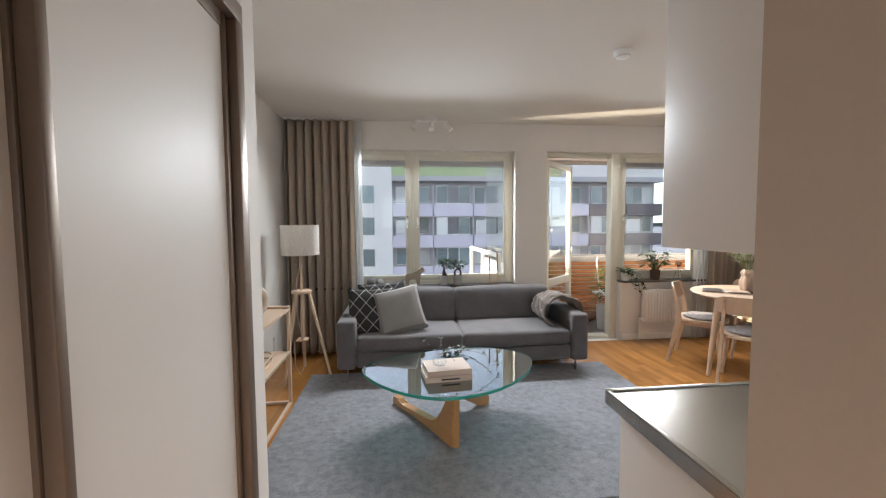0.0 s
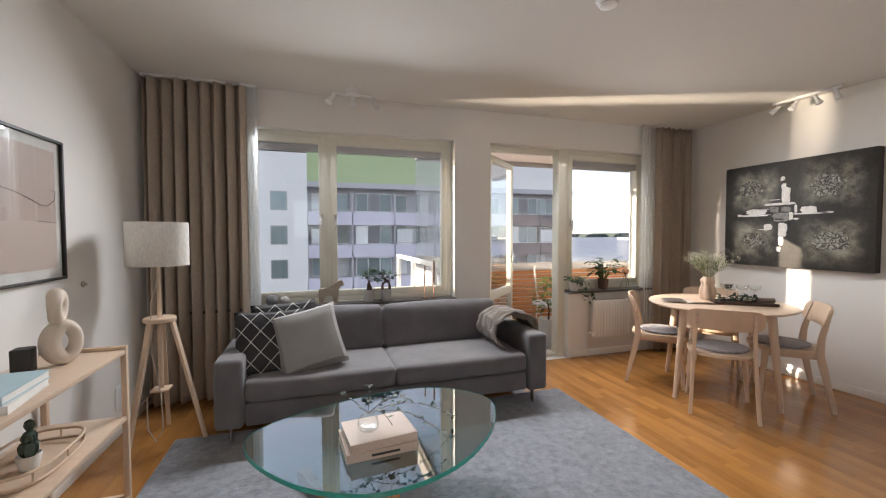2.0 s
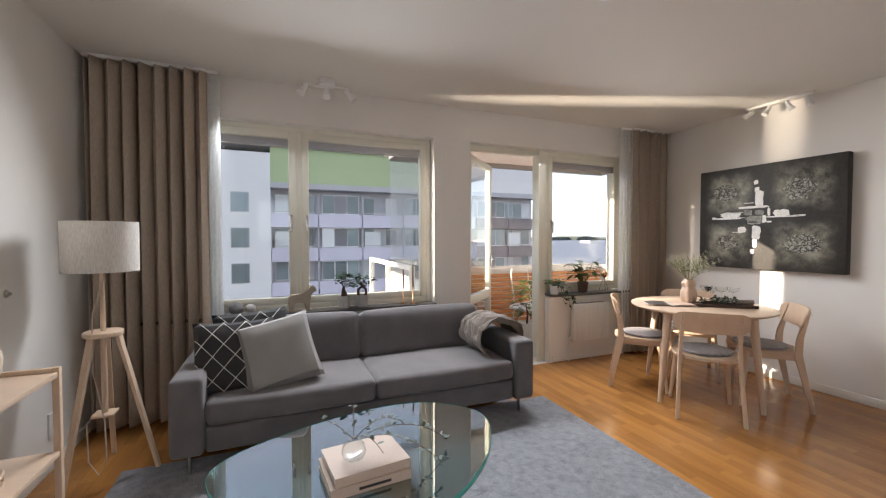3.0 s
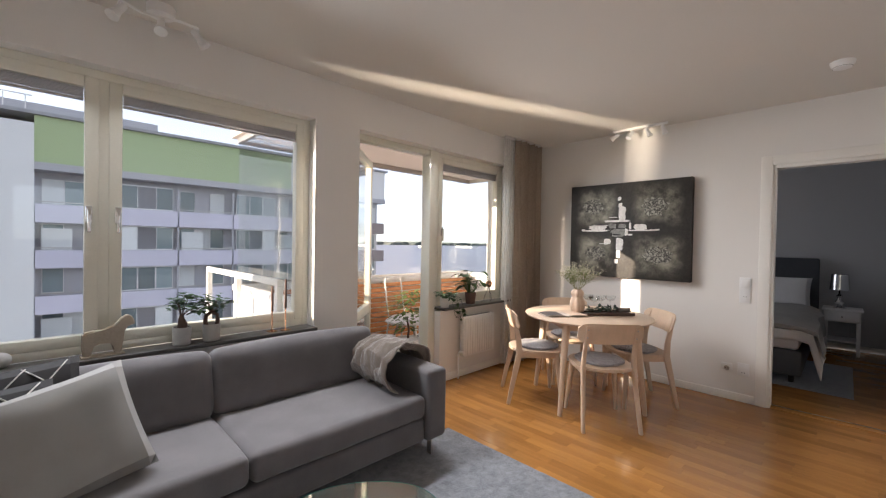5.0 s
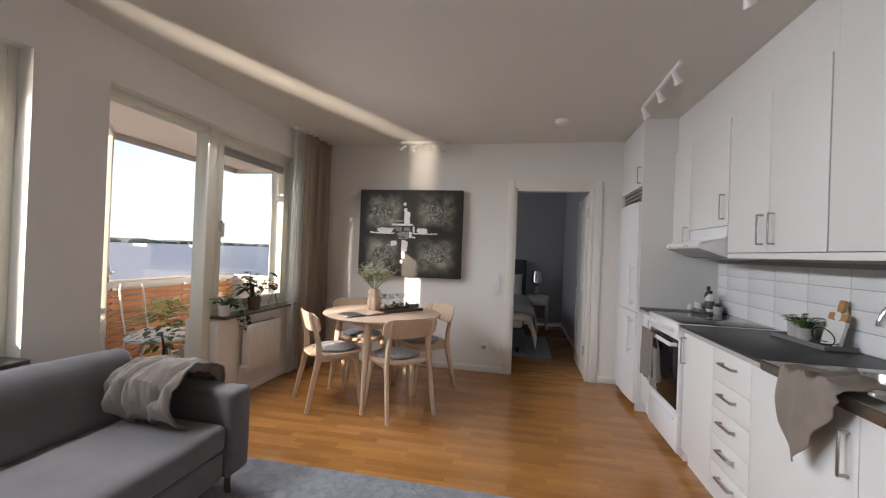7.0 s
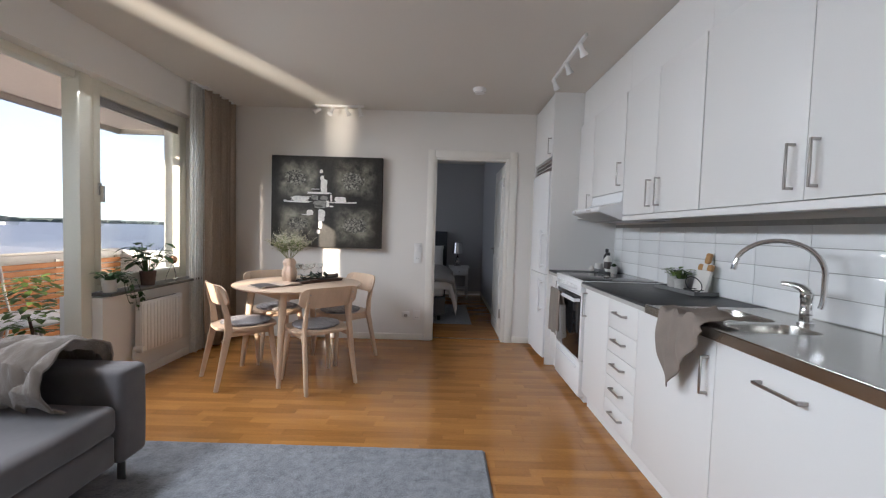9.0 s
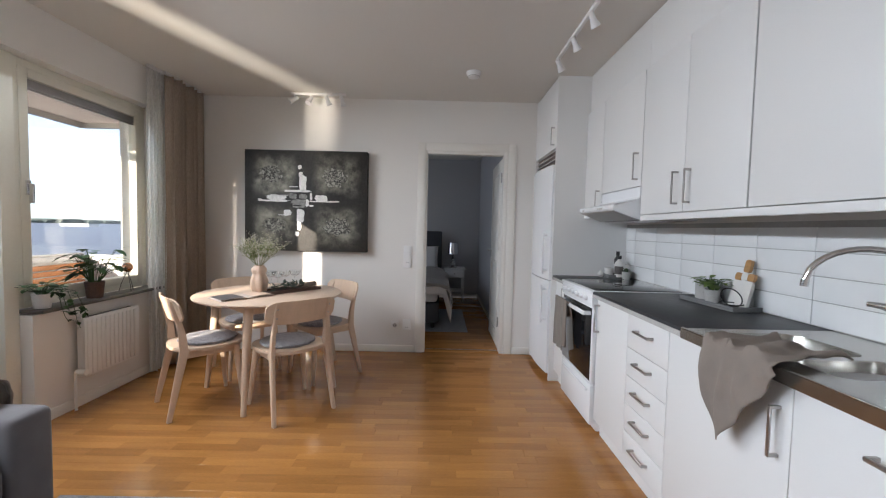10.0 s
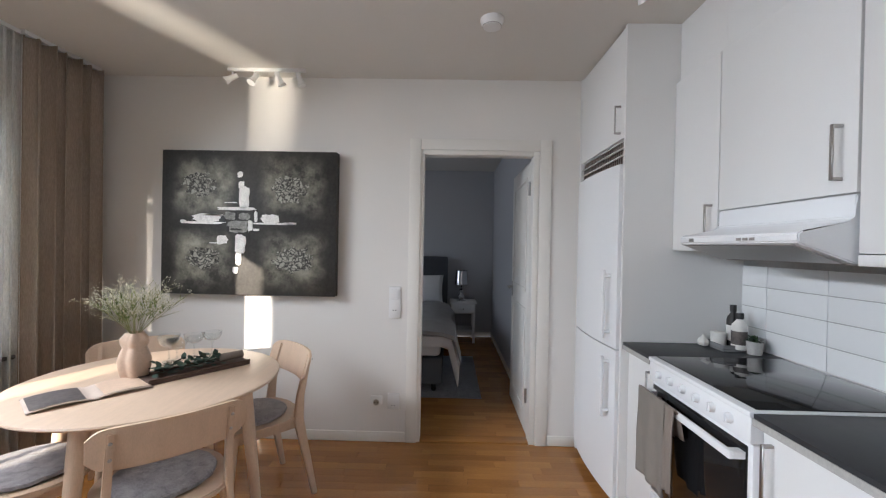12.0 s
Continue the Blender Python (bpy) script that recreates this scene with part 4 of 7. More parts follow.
part("base", soft_box(-W2 + 0.17, W2 - 0.17, 0.02, 0.82, 0.12, 0.262, 0.02, 0.004), M["sofa"], sofa)
part("back_frame", soft_box(-W2 + 0.17, W2 - 0.17, 0.68, 0.84, 0.26, 0.62, 0.03, 0.006), M["sofa"], sofa)
mid = -0.03
for x0, x1 in ((-W2 + 0.172, mid - 0.004), (mid + 0.004, W2 - 0.172)):
    part("seat_cushion", soft_box(x0, x1, 0.005, 0.66, 0.268, 0.405, 0.035, 0.014), M["sofa"], sofa)
    ob = part("back_cushion", soft_box(x0, x1, -0.085, 0.085, 0, 0.352, 0.05, 0.02), M["sofa"], sofa)
    ob.matrix_local = pose(0, 0.605, 0.385, -12)
for x in (-1.07, 1.05):
    for y in (0.045, 0.78):
        bm = bmesh.new()
        box(bm, x - 0.004, x + 0.004, y - 0.02, y + 0.02, 0.0, 0.125, bevel=0.002)
        ob = part("leg", bm, M["nickel"], sofa, "slim steel leg")

# ---- cushions and throw ----
def scatter_cushion(at, rx, ry, rz, size, material, label, lattice=False):
    c = thing("cushion", label, "cushion", at)
    c.matrix_world = pose(*at, rx, ry, rz)
    bm = bmesh.new()
    pillow(bm, size, size, 0.17, pinch=0.06)
    part("cover", bm, material, c)
    if lattice:
        def lift(a, b):
            t = max(0.0, (1 - a ** 4) * (1 - b ** 4)) ** 0.35
            ka, kb = 1 - 0.06 * (1 - b * b) * abs(a), 1 - 0.06 * (1 - a * a) * abs(b)
            return Vector((a * size / 2 * ka, b * size / 2 * kb, 0.085 * t * (1 + 0.05 * noise.noise(Vector((a * 2, b * 2, 1)))) + 0.001))
        for s in (-1, 1):
            for k in range(-2, 3):
                pts = []
                for i in range(41):
                    a = -0.97 + i * 1.94 / 40
                    b = s * a * 1.15 + k * 0.62
                    if abs(b) < 0.97:
                        pts.append(lift(a, b))
                if len(pts) > 3:
                    bm = bmesh.new()
                    tube(bm, pts, 0.0028, 5)
                    part("stitched_line", bm, M["thread"], c, "pale stitched diamond line")
    return c
scatter_cushion((-0.31, 3.90, 0.575), 66, 0, 6, 0.46, M["cushion_black"], "charcoal cushion with a pale diamond lattice", True)
scatter_cushion((-0.055, 3.85, 0.59), 62, -11, 8, 0.45, M["cushion_grey"], "plain pale grey square cushion")
scatter_cushion((-0.22, 4.07, 0.60), 72, -4, 3, 0.46, M["cushion_black"], "charcoal lattice cushion tucked behind others", True)
def folded_throw():
    t = thing("throw", "rumpled taupe wool throw over the sofa arm", "blanket", (1.56, 4.0, 0.4))
    bm = bmesh.new()
    def f(u, v):
        # from the seat, over the arm, down outside
        path = ((-0.15, 0.03), (-0.20, 0.05), (-0.225, 0.11), (-0.20, 0.19), (-0.14, 0.25), (-0.05, 0.275), (0.06, 0.25), (0.14, 0.205), (0.172, 0.14), (0.18, 0.06))
        s = u * (len(path) - 1)
        i = min(int(s), len(path) - 2)
        k = s - i
        x, z = path[i][0] * (1 - k) + path[i + 1][0] * k, path[i][1] * (1 - k) + path[i + 1][1] * k
        y = -0.24 + 0.46 * v + 0.14 * u * (0.5 - v) + 0.03 * noise.noise(Vector((u * 4, v * 2, 7)))
        w = abs(math.sin(v * 9 + u * 2.6 + 1.6 * noise.noise(Vector((u * 3, v * 3, 2))))) ** 0.7 * 0.042 - 0.02 + 0.016 * noise.noise(Vector((u * 7, v * 9, 0))) + 0.008 * noise.noise(Vector((u * 18, v * 22, 4)))
        bulge = 0.035 * math.sin(math.pi * v) * math.sin(math.pi * min(1, u * 1.6))
        return Vector((x - (w * 0.6 if u < 0.35 else -w * 0.4), y, z + w + bulge))
    grid(bm, 70, 90, f)
    part("cloth", bm, M["throw"], t, solid=0.012)
    for k in range(24):
        p = f(1.0, (k + 0.5) / 24)
        bm = bmesh.new()
        tube(bm, [p, p + Vector((0.003, 0.002 * math.sin(k), -0.02)), p + Vector((0.001, 0.006 * math.sin(k * 2.3), -0.04))], [0.0035, 0.003, 0.0015], 5)
        part("fringe", bm, M["throw"], t, "short wool fringe")
folded_throw()

# ---- coffee table: glass top on two interlocked wooden blades ----
ct = thing("coffee_table", "free-form glass coffee table on a curved wooden base", "coffee table", (0.27, 2.78, 0.02))
def top_outline(n=72, grow=0.0):
    pts = []
    ctrl = ((-0.585, 0.06), (-0.50, 0.21), (-0.25, 0.34), (0.10, 0.435), (0.40, 0.42), (0.60, 0.27), (0.635, 0.09), (0.50, -0.17), (0.25, -0.39), (-0.05, -0.468), (-0.30, -0.37), (-0.50, -0.155))
    m = len(ctrl)
    for k in range(n):
        s = k * m / n
        i, f = int(s), s - int(s)
        p = [Vector(ctrl[(i + j - 1) % m]) for j in range(4)]
        q = 0.5 * (2 * p[1] + (p[2] - p[0]) * f + (2 * p[0] - 5 * p[1] + 4 * p[2] - p[3]) * f * f + (3 * p[1] - p[0] - 3 * p[2] + p[3]) * f ** 3)
        q += q.normalized() * grow
        pts.append((q.x, q.y))
    return pts
bm = bmesh.new()
prism(bm, top_outline(grow=-0.003), 0.366, 0.384)
g = part("glass_top", bm, M["table_glass"], ct, "clear glass top with a green edge", smooth=False)
bm = bmesh.new()
outer, inner = top_outline(), top_outline(grow=-0.0025)
rings = [[bm.verts.new((x, y, z)) for x, y in o] for o, z in ((inner, 0.3645), (outer, 0.3665), (outer, 0.3835), (inner, 0.3855))]
for a, b in zip(rings, rings[1:] + rings[:1]):
    for k in range(len(a)):
        bm.faces.new((a[k], a[(k + 1) % len(a)], b[(k + 1) % len(a)], b[k]))
part("glass_rim", bm, M["glass_edge"], ct, "polished green glass edge")
def blade(name, heel, toe, prop):
    """A curved wooden blade: a foot at heel that sweeps up to a rounded fin, with an arm to toe."""
    n = 26
    L = (Vector(toe) - Vector(heel)).length
    way = (Vector(toe) - Vector(heel)).normalized()
    up_pts, low_pts = [], []
    for k in range(n + 1):
        s = k / n
        low = 0.0 if s < 0.16 else 0.26 * ((s - 0.16) / 0.84) ** 1.2
        if prop:
            low = 0.02 * math.sin(max(0, s - 0.1) / 0.9 * math.pi)
            high = 0.03 + 0.335 * max(0, 1 - s / 0.30) ** 1.5 + 0.07 * (1 - s) + (0.03 if s > 0.85 else 0.0)
            high = min(high, 0.364)
        else:
            high = min(0.364, 0.05 + 0.36 * s ** 0.8)
            low = min(low, high - 0.03)
        up_pts.append((s * L, high))
        low_pts.append((s * L, low))
    bm = bmesh.new()
    prism(bm, low_pts + up_pts[::-1], -0.028, 0.028, "y")
    bmesh.ops.bevel(bm, geom=[e for e in bm.edges if abs(e.verts[0].co.y - e.verts[1].co.y) < 1e-5], offset=0.008, segments=2, affect="EDGES")
    ob = part(name, bm, M["walnut"], ct, "curved oiled oak base blade")
    ob.matrix_local = Matrix.Translation((*heel, 0)) @ pose(0, 0, 0, 0, 0, math.degrees(math.atan2(way.y, way.x)))
blade("base_blade", (0.02, -0.32), (-0.36, 0.36), True)
blade("base_blade", (0.34, 0.29), (-0.02, -0.02), False)

# ---- books, glass and sprig on the coffee table ----
def book(at, turn, size, cover, label, pages=True):
    b = thing("book", label, "book", at, turn)
    w, d, h = size
    boxes("cover", [(-w / 2, w / 2, -d / 2, d / 2, 0, 0.003), (-w / 2, w / 2, -d / 2, d / 2, h - 0.003, h), (-w / 2, w / 2, -d / 2, -d / 2 + 0.003, 0.003, h - 0.003)], cover, b)
    boxes("pages", [(-w / 2 + 0.004, w / 2 - 0.004, -d / 2 + 0.004, d / 2 - 0.004, 0.0032, h - 0.0032)], M["paper"], b, "cream page block")
    return b
B1 = book((0.245, 2.655, 0.405), 5, (0.30, 0.235, 0.036), M["cover"], "thick cream book lying on the glass table")
boxes("title_bar", [(-0.05, 0.07, -0.1185, -0.1175, 0.012, 0.022)], M["black"], B1, "dark unreadable title")
book((0.25, 2.66, 0.4415), 7, (0.285, 0.225, 0.034), M["cover"], "beige book on top of a pile")
gv = thing("glass_vase", "small round clear glass vase on the books", "vase", (0.205, 2.64, 0.476))
bm = bmesh.new()
lathe(bm, [(0.022, 0), (0.04, 0.008), (0.047, 0.03), (0.04, 0.055), (0.022, 0.07), (0.018, 0.078), (0.016, 0.076), (0.02, 0.068), (0.037, 0.053), (0.044, 0.03), (0.037, 0.011), (0.01, 0.006)], n=24)
part("bowl", bm, M["clear"], gv)
spr = thing("eucalyptus_sprig", "trailing dark eucalyptus sprig on the glass table", "plant", (0.25, 2.66, 0.55))
stems, leaves = bmesh.new(), bmesh.new()
rngp = random.Random(3)
for ang, ln, dz in ((10, 0.42, -0.13), (-20, 0.34, -0.12), (35, 0.28, -0.06), (150, 0.14, 0.05), (80, 0.15, 0.05), (-60, 0.16, -0.02)):
    d = Vector((math.cos(radians(ang)), math.sin(radians(ang)), 0))
    pts = [Vector((-0.045, -0.02, 0.0)) + d * ln * s + Vector((0, 0, 0.04 * math.sin(s * 2.6) + dz * s * s)) for s in (0, 0.2, 0.4, 0.6, 0.8, 1.0)]
    tube(stems, pts, 0.0015, 5)
    for k in range(int(ln * 55)):
        s = rngp.uniform(0.2, 1)
        i = min(4, int(s * 5))
        p = pts[i].lerp(pts[i + 1], s * 5 - i)
        leaf_blade(leaves, p, (rngp.uniform(-1, 1), rngp.uniform(-1, 1), rngp.uniform(-0.1, 0.7)), rngp.uniform(0.018, 0.034), 0.016)
part("stem", stems, M["bark"], spr)
part("foliage", leaves, M["leaf_grey"], spr)

# ---- curtains ----
def curtain(name, x0, x1, y, z0, z1, amp, folds, material, label, seed=0, solid=0.004):
    t = thing(name, label, "curtain", ((x0 + x1) / 2, y, 0))
    bm = bmesh.new()
    w = x1 - x0
    def f(u, v):
        ph = u * folds * 2 * math.pi
        a = amp * (1.0 + 0.25 * math.sin(u * 17 + seed) + 0.2 * (1 - v))
        wob = 0.25 * noise.noise(Vector((u * folds * 0.8, v * 1.4, seed)))
        x = -w / 2 + w * u + 0.012 * math.sin(2 * ph + 1.1) + 0.02 * wob
        return Vector((x, a * math.sin(ph + wob * 1.6) + 0.03 * wob, z0 + (z1 - z0) * v))
    grid(bm, int(folds * 20), 26, f)
    part("panel", bm, material, t, solid=solid)
    boxes("rail", [(-w / 2, w / 2, -0.012, 0.012, z1 + 0.004, z1 + 0.026)], M["white"], t, "white ceiling rail")
curtain("curtain", -1.235, -0.53, 4.48, 0.02, 2.503, 0.05, 8, M["curtain"], "taupe pleated curtain hanging from ceiling to floor", 1)
curtain("sheer_curtain", -0.56, -0.45, 4.50, 0.02, 2.503, 0.022, 4, M["sheer"], "thin white sheer curtain gathered at the window", 2, 0.0)
curtain("curtain", 3.60, 4.09, 4.47, 0.02, 2.503, 0.05, 6, M["curtain"], "taupe pleated curtain in the room corner", 3)
curtain("sheer_curtain", 3.45, 3.62, 4.50, 0.02, 2.503, 0.022, 4, M["sheer"], "thin white sheer curtain gathered at the window", 4, 0.0)

# ---- radiator ----
rad = thing("radiator", "white panel radiator with shallow ribs below the window sill", "radiator", (2.81, 4.49, 0.215))
RW, RH = 0.48, 0.395
boxes("back_panel", [(0.006, RW - 0.006, 0.022, 0.038, 0.002, RH - 0.006)], M["white"], rad)
fp = boxes("front_panel", [(0, RW, -0.010, 0.0, 0.0, RH)], M["white"], rad, bevel=0.004)
for k in range(12):
    boxes("rib", [(0.014 + k * 0.0369, 0.046 + k * 0.0369, -0.018, -0.0102, 0.014, RH - 0.014)], M["white"], fp, "shallow pressed rib", bevel=0.005)
for x in (0.0, RW - 0.004):
    boxes("side_cover", [(x, x + 0.004, 0.0005, 0.04, 0.004, RH - 0.001)], M["white"], rad)
grl = boxes("top_grille", [(0.002, RW - 0.002, 0.0005, 0.039, RH + 0.0005, RH + 0.004)], M["white"], rad)
# dark strips on the closed grille paint the shade inside its slots
for k in range(10):
    boxes("slot", [(0.03 + k * 0.041, 0.058 + k * 0.041, 0.008, 0.032, RH + 0.0042, RH + 0.0052)], M["slot_shade"], grl)
for x in (0.07, RW - 0.10):
    boxes("bracket", [(x, x + 0.03, 0.04, 0.076, 0.05, 0.34)], M["white"], rad)
bm = bmesh.new()
tube(bm, [(-0.03, 0.03, -0.21), (-0.03, 0.03, 0.03), (-0.025, 0.03, 0.05), (0.0, 0.03, 0.05)], 0.008, 8)
part("pipe", bm, M["white"], rad)
bm = bmesh.new()
rod(bm, (-0.03, 0.02, 0.05), (-0.03, -0.045, 0.05), 0.016, 0.02, 14)
part("valve_knob", bm, M["white"], rad, "white thermostat knob")

# ---- floor lamp ----
fl = thing("floor_lamp", "wooden tripod floor lamp with a white drum shade", "lamp", (-0.95, 3.86, 0))
bm = bmesh.new()
rings = []
for r, z in ((0.168, 1.13), (0.168, 1.40), (0.165, 1.40), (0.165, 1.13)):
    rings.append([bm.verts.new((r * math.cos(2 * math.pi * k / 48), r * math.sin(2 * math.pi * k / 48), z)) for k in range(48)])
for a, b in zip(rings, rings[1:] + rings[:1]):
    for k in range(48):
        bm.faces.new((a[k], a[(k + 1) % 48], b[(k + 1) % 48], b[k]))
part("shade", bm, M["shade"], fl, "white cloth drum shade")
bm = bmesh.new()
for k in range(3):
    a = k * 2.094
    rod(bm, (0, 0, 1.36), (0.166 * math.cos(a), 0.166 * math.sin(a), 1.385), 0.003, n=6)
part("shade_ring", bm, M["chrome"], fl)
bm = bmesh.new()
rod(bm, (0, 0, 0.80), (0, 0, 1.36), 0.012, 0.010)
part("pole", bm, M["ash"], fl, "thin pale wooden pole")
bm = bmesh.new()
lathe(bm, [(0.085, 0.775), (0.09, 0.78), (0.09, 0.797), (0.085, 0.802)], n=28)
part("hub", bm, M["ash"], fl, "round wooden hub")
for ang in (-115, -10, 100):
    d = Vector((math.cos(radians(ang)), math.sin(radians(ang)), 0))
    bm = bmesh.new()
    side = Vector((-d.y, d.x, 0))
    a, b = d * 0.07, d * 0.26
    vs = []
    for p, w, z in ((a, 0.018, 0.79), (b, 0.012, 0.0)):
        for s, t in ((-1, -1), (1, -1), (1, 1), (-1, 1)):
            vs.append(bm.verts.new(p + side * w * s + d * 0.009 * t + Vector((0, 0, z))))
    for f in ((0, 1, 2, 3), (7, 6, 5, 4), (0, 4, 5, 1), (1, 5, 6, 2), (2, 6, 7, 3), (3, 7, 4, 0)):
        bm.faces.new([vs[i] for i in f])
    part("leg", bm, M["ash"], fl)
bm = bmesh.new()
box(bm, -0.05, 0.05, -0.05, 0.05, 0.335, 0.35, bevel=0.004)
rod(bm, (0, 0, 0.35), (0, 0, 0.78), 0.014)
part("lower_hub", bm, M["ash"], fl)
bm = bmesh.new()
tube(bm, [(0.02, -0.03, 1.1), (-0.03, -0.05, 0.9), (-0.03, -0.06, 0.6), (0.02, -0.07, 0.33), (0.03, -0.08, 0.12), (0.0, -0.1, 0.05), (-0.05, -0.08, 0.12), (-0.06, -0.06, 0.32)], 0.004, 6)
part("cord", bm, M["cover"], fl, "pale fabric cord hanging in a loop")

# ---- console table by the wall ----
cs = thing("console_table", "narrow pale wooden console table with two shelves", "table", (-1.245, 2.36, 0))
LY, DX = 0.92, 0.345
for x in (0.0, DX - 0.025):
    for y in (0.0, LY - 0.025):
        boxes("leg", [(x, x + 0.025, y, y + 0.025, 0.0, 0.775)], M["ash"], cs, bevel=0.003)
for row in [(0.025, DX - 0.025, y, y + 0.022, z, z + 0.022) for y in (0.001, LY - 0.024) for z in (0.0, 0.752)] + [(DX - 0.023, DX - 0.002, 0.025, LY - 0.025, 0.0, 0.022)]:
    boxes("rail", [row], M["ash"], cs, bevel=0.002)
for z in (0.735, 0.405):
    boxes("shelf", [(0.003, DX - 0.003, 0.026, LY - 0.026, z, z + 0.022)], M["ash_top"], cs, "pale wooden shelf", bevel=0.003)
# looped ceramic sculpture
bm = bmesh.new()
def ring_loop(cz, rx, rz, r, turn, thick, shift=0.0):
    """One fat clay loop, thicker on one side, standing upright and turned about its axis."""
    n = 36
    c, k = math.cos(radians(turn)), math.sin(radians(turn))
    pts = [(shift + rx * math.cos(a) * c, rx * math.cos(a) * k, cz + rz * math.sin(a)) for a in [2 * math.pi * i / n for i in range(n)]]
    tube(bm, pts, [r * (1 + 0.2 * math.sin(2 * math.pi * i / n + thick)) for i in range(n)], 16, True)
ring_loop(0.098, 0.045, 0.067, 0.032, 0, -1.57)
ring_loop(0.252, 0.052, 0.05, 0.030, 62, 1.2, -0.02)
ob = part("sculpture", bm, M["ceramic"])
ob.matrix_world = pose(-1.06, 3.08, 0.757, 0, 0, 48)
tagged(ob, "matte cream ceramic sculpture of two loops", "sculpture")
cube = boxes("candle_holder", [(-0.032, 0.032, -0.032, 0.032, 0, 0.10)], M["black"], bevel=0.004)
cube.matrix_world = pose(-1.15, 2.99, 0.757, 0, 0, 10)
tagged(cube, "square black holder on the console table", "holder")
book((-1.05, 2.64, 0.757), 8, (0.21, 0.29, 0.028), M["paper"], "white book lying on the console table")
book((-1.05, 2.645, 0.7855), 4, (0.20, 0.28, 0.03), M["paper_blue"], "pale blue book on a white book")
bm = bmesh.new()
lathe(bm, [(0.035, 0), (0.045, 0.006), (0.048, 0.016), (0.044, 0.014), (0.03, 0.006)], (0, 0, 0), 20)
ob = part("small_dish", bm, M["black"])
ob.matrix_world = pose(-1.09, 2.57, 0.8158)
tagged(ob, "small dark dish on the books", "dish")
tr = thing("tray", "oval rattan tray with a raised rim", "tray", (-1.07, 2.86, 0.427), 0)
def oval(rx, ry, z, n=40):
    return [(rx * abs(math.cos(a)) ** 0.6 * (1 if math.cos(a) >= 0 else -1), ry * abs(math.sin(a)) ** 0.6 * (1 if math.sin(a) >= 0 else -1), z) for a in [2 * math.pi * k / n for k in range(n)]]
bm = bmesh.new()
prism(bm, [(x, y) for x, y, z in oval(0.12, 0.2, 0)], 0.0, 0.008)
part("base", bm, M["ash"], tr)
for z in (0.012, 0.052):
    bm = bmesh.new()
    tube(bm, oval(0.122, 0.203, z), 0.006, 8, True)
    part("rim", bm, M["ash"], tr)
for k in range(8):
    x, y, z = oval(0.122, 0.203, 0.012, 8)[k]
    bm = bmesh.new()
    rod(bm, (x, y, 0.012), (x, y, 0.052), 0.004, n=6)
    part("upright", bm, M["ash"], tr)


def cactus(at, r, h):
    p = thing("potted_cactus", "small dark cactus in a white pot", "plant", at)
    bm = bmesh.new()
    lathe(bm, [(r * 0.75, 0), (r, 0.05), (r * 0.95, 0.055), (r * 0.8, 0.045)], n=20)
    part("pot", bm, M["ceramic_white"], p, "white tapered pot")
    bm = bmesh.new()
    lathe(bm, [(r * 0.4, 0.045), (r * 0.7, 0.06), (r * 0.75, 0.085), (r * 0.55, 0.1), (r * 0.3, h * 0.7), (r * 0.55, h * 0.82), (r * 0.45, h * 0.95), (r * 0.1, h)], n=22, lobes=9, depth=0.12)
    part("body", bm, M["leaf_grey"], p)
cactus((-1.05, 2.82, 0.4352), 0.038, 0.135)
cactus((-1.10, 2.92, 0.4352), 0.03, 0.15)

# ---- framed prints on the wall ----
def framed(y0, y1, z0, z1, label, art=True):
    p = thing("framed_print", label, "picture", (XL, (y0 + y1) / 2, (z0 + z1) / 2))
    w, h = y1 - y0, z1 - z0
    bm = bmesh.new()
    for a, b, c, d in ((-w / 2, -w / 2 + 0.014, -h / 2, h / 2), (w / 2 - 0.014, w / 2, -h / 2, h / 2), (-w / 2 + 0.014, w / 2 - 0.014, -h / 2, -h / 2 + 0.014), (-w / 2 + 0.014, w / 2 - 0.014, h / 2 - 0.014, h / 2)):
        box(bm, 0.001, 0.024, a, b, c, d, bevel=0.002)
    part("frame", bm, M["black"], p, "slim black frame")
    boxes("mount", [(0.004, 0.008, -w / 2 + 0.012, w / 2 - 0.012, -h / 2 + 0.012, h / 2 - 0.012)], M["paper"], p, "white mount")
    if art:
        boxes("print", [(0.008, 0.010, -w / 2 + 0.055, w / 2 - 0.055, -h / 2 + 0.06, h / 2 - 0.06)], M["paper_pink"], p, "blush pink print")
        for pts in ([(-0.18, 0.08), (-0.1, 0.07), (0.0, 0.045), (0.08, 0.02), (0.14, 0.02), (0.19, 0.05), (0.20, 0.09), (0.16, 0.10)], [(0.05, -0.06), (0.10, -0.058), (0.16, -0.062), (0.2, -0.062)]):
            bm = bmesh.new()
            tube(bm, [(0.0105, a, b) for a, b in pts], 0.0018, 5)
            part("drawn_line", bm, M["bark"], p, "thin brown drawn line")
    bm = bmesh.new()
    box(bm, 0.014, 0.016, -w / 2 + 0.013, w / 2 - 0.013, -h / 2 + 0.013, h / 2 - 0.013)
    g = part("glass", bm, M["clear"], p, smooth=False)
    g.visible_shadow = False
framed(2.985, 3.495, 1.095, 1.795, "blush abstract line print in a slim black frame")
framed(2.42, 2.93, 1.47, 1.98, "small framed pale print above another", True)
framed(2.42, 2.93, 0.93, 1.42, "small framed pale print below another", True)
bm = bmesh.new()
lathe(bm, [(0.018, 0), (0.018, 0.006), (0.008, 0.012), (0.008, 0.02)], n=16)
ob = part("wall_socket", bm, M["nickel"])
ob.matrix_world = pose(XL, 3.68, 1.045, 0, 90, 0)
tagged(ob, "small round metal aerial outlet on the wall", "socket")
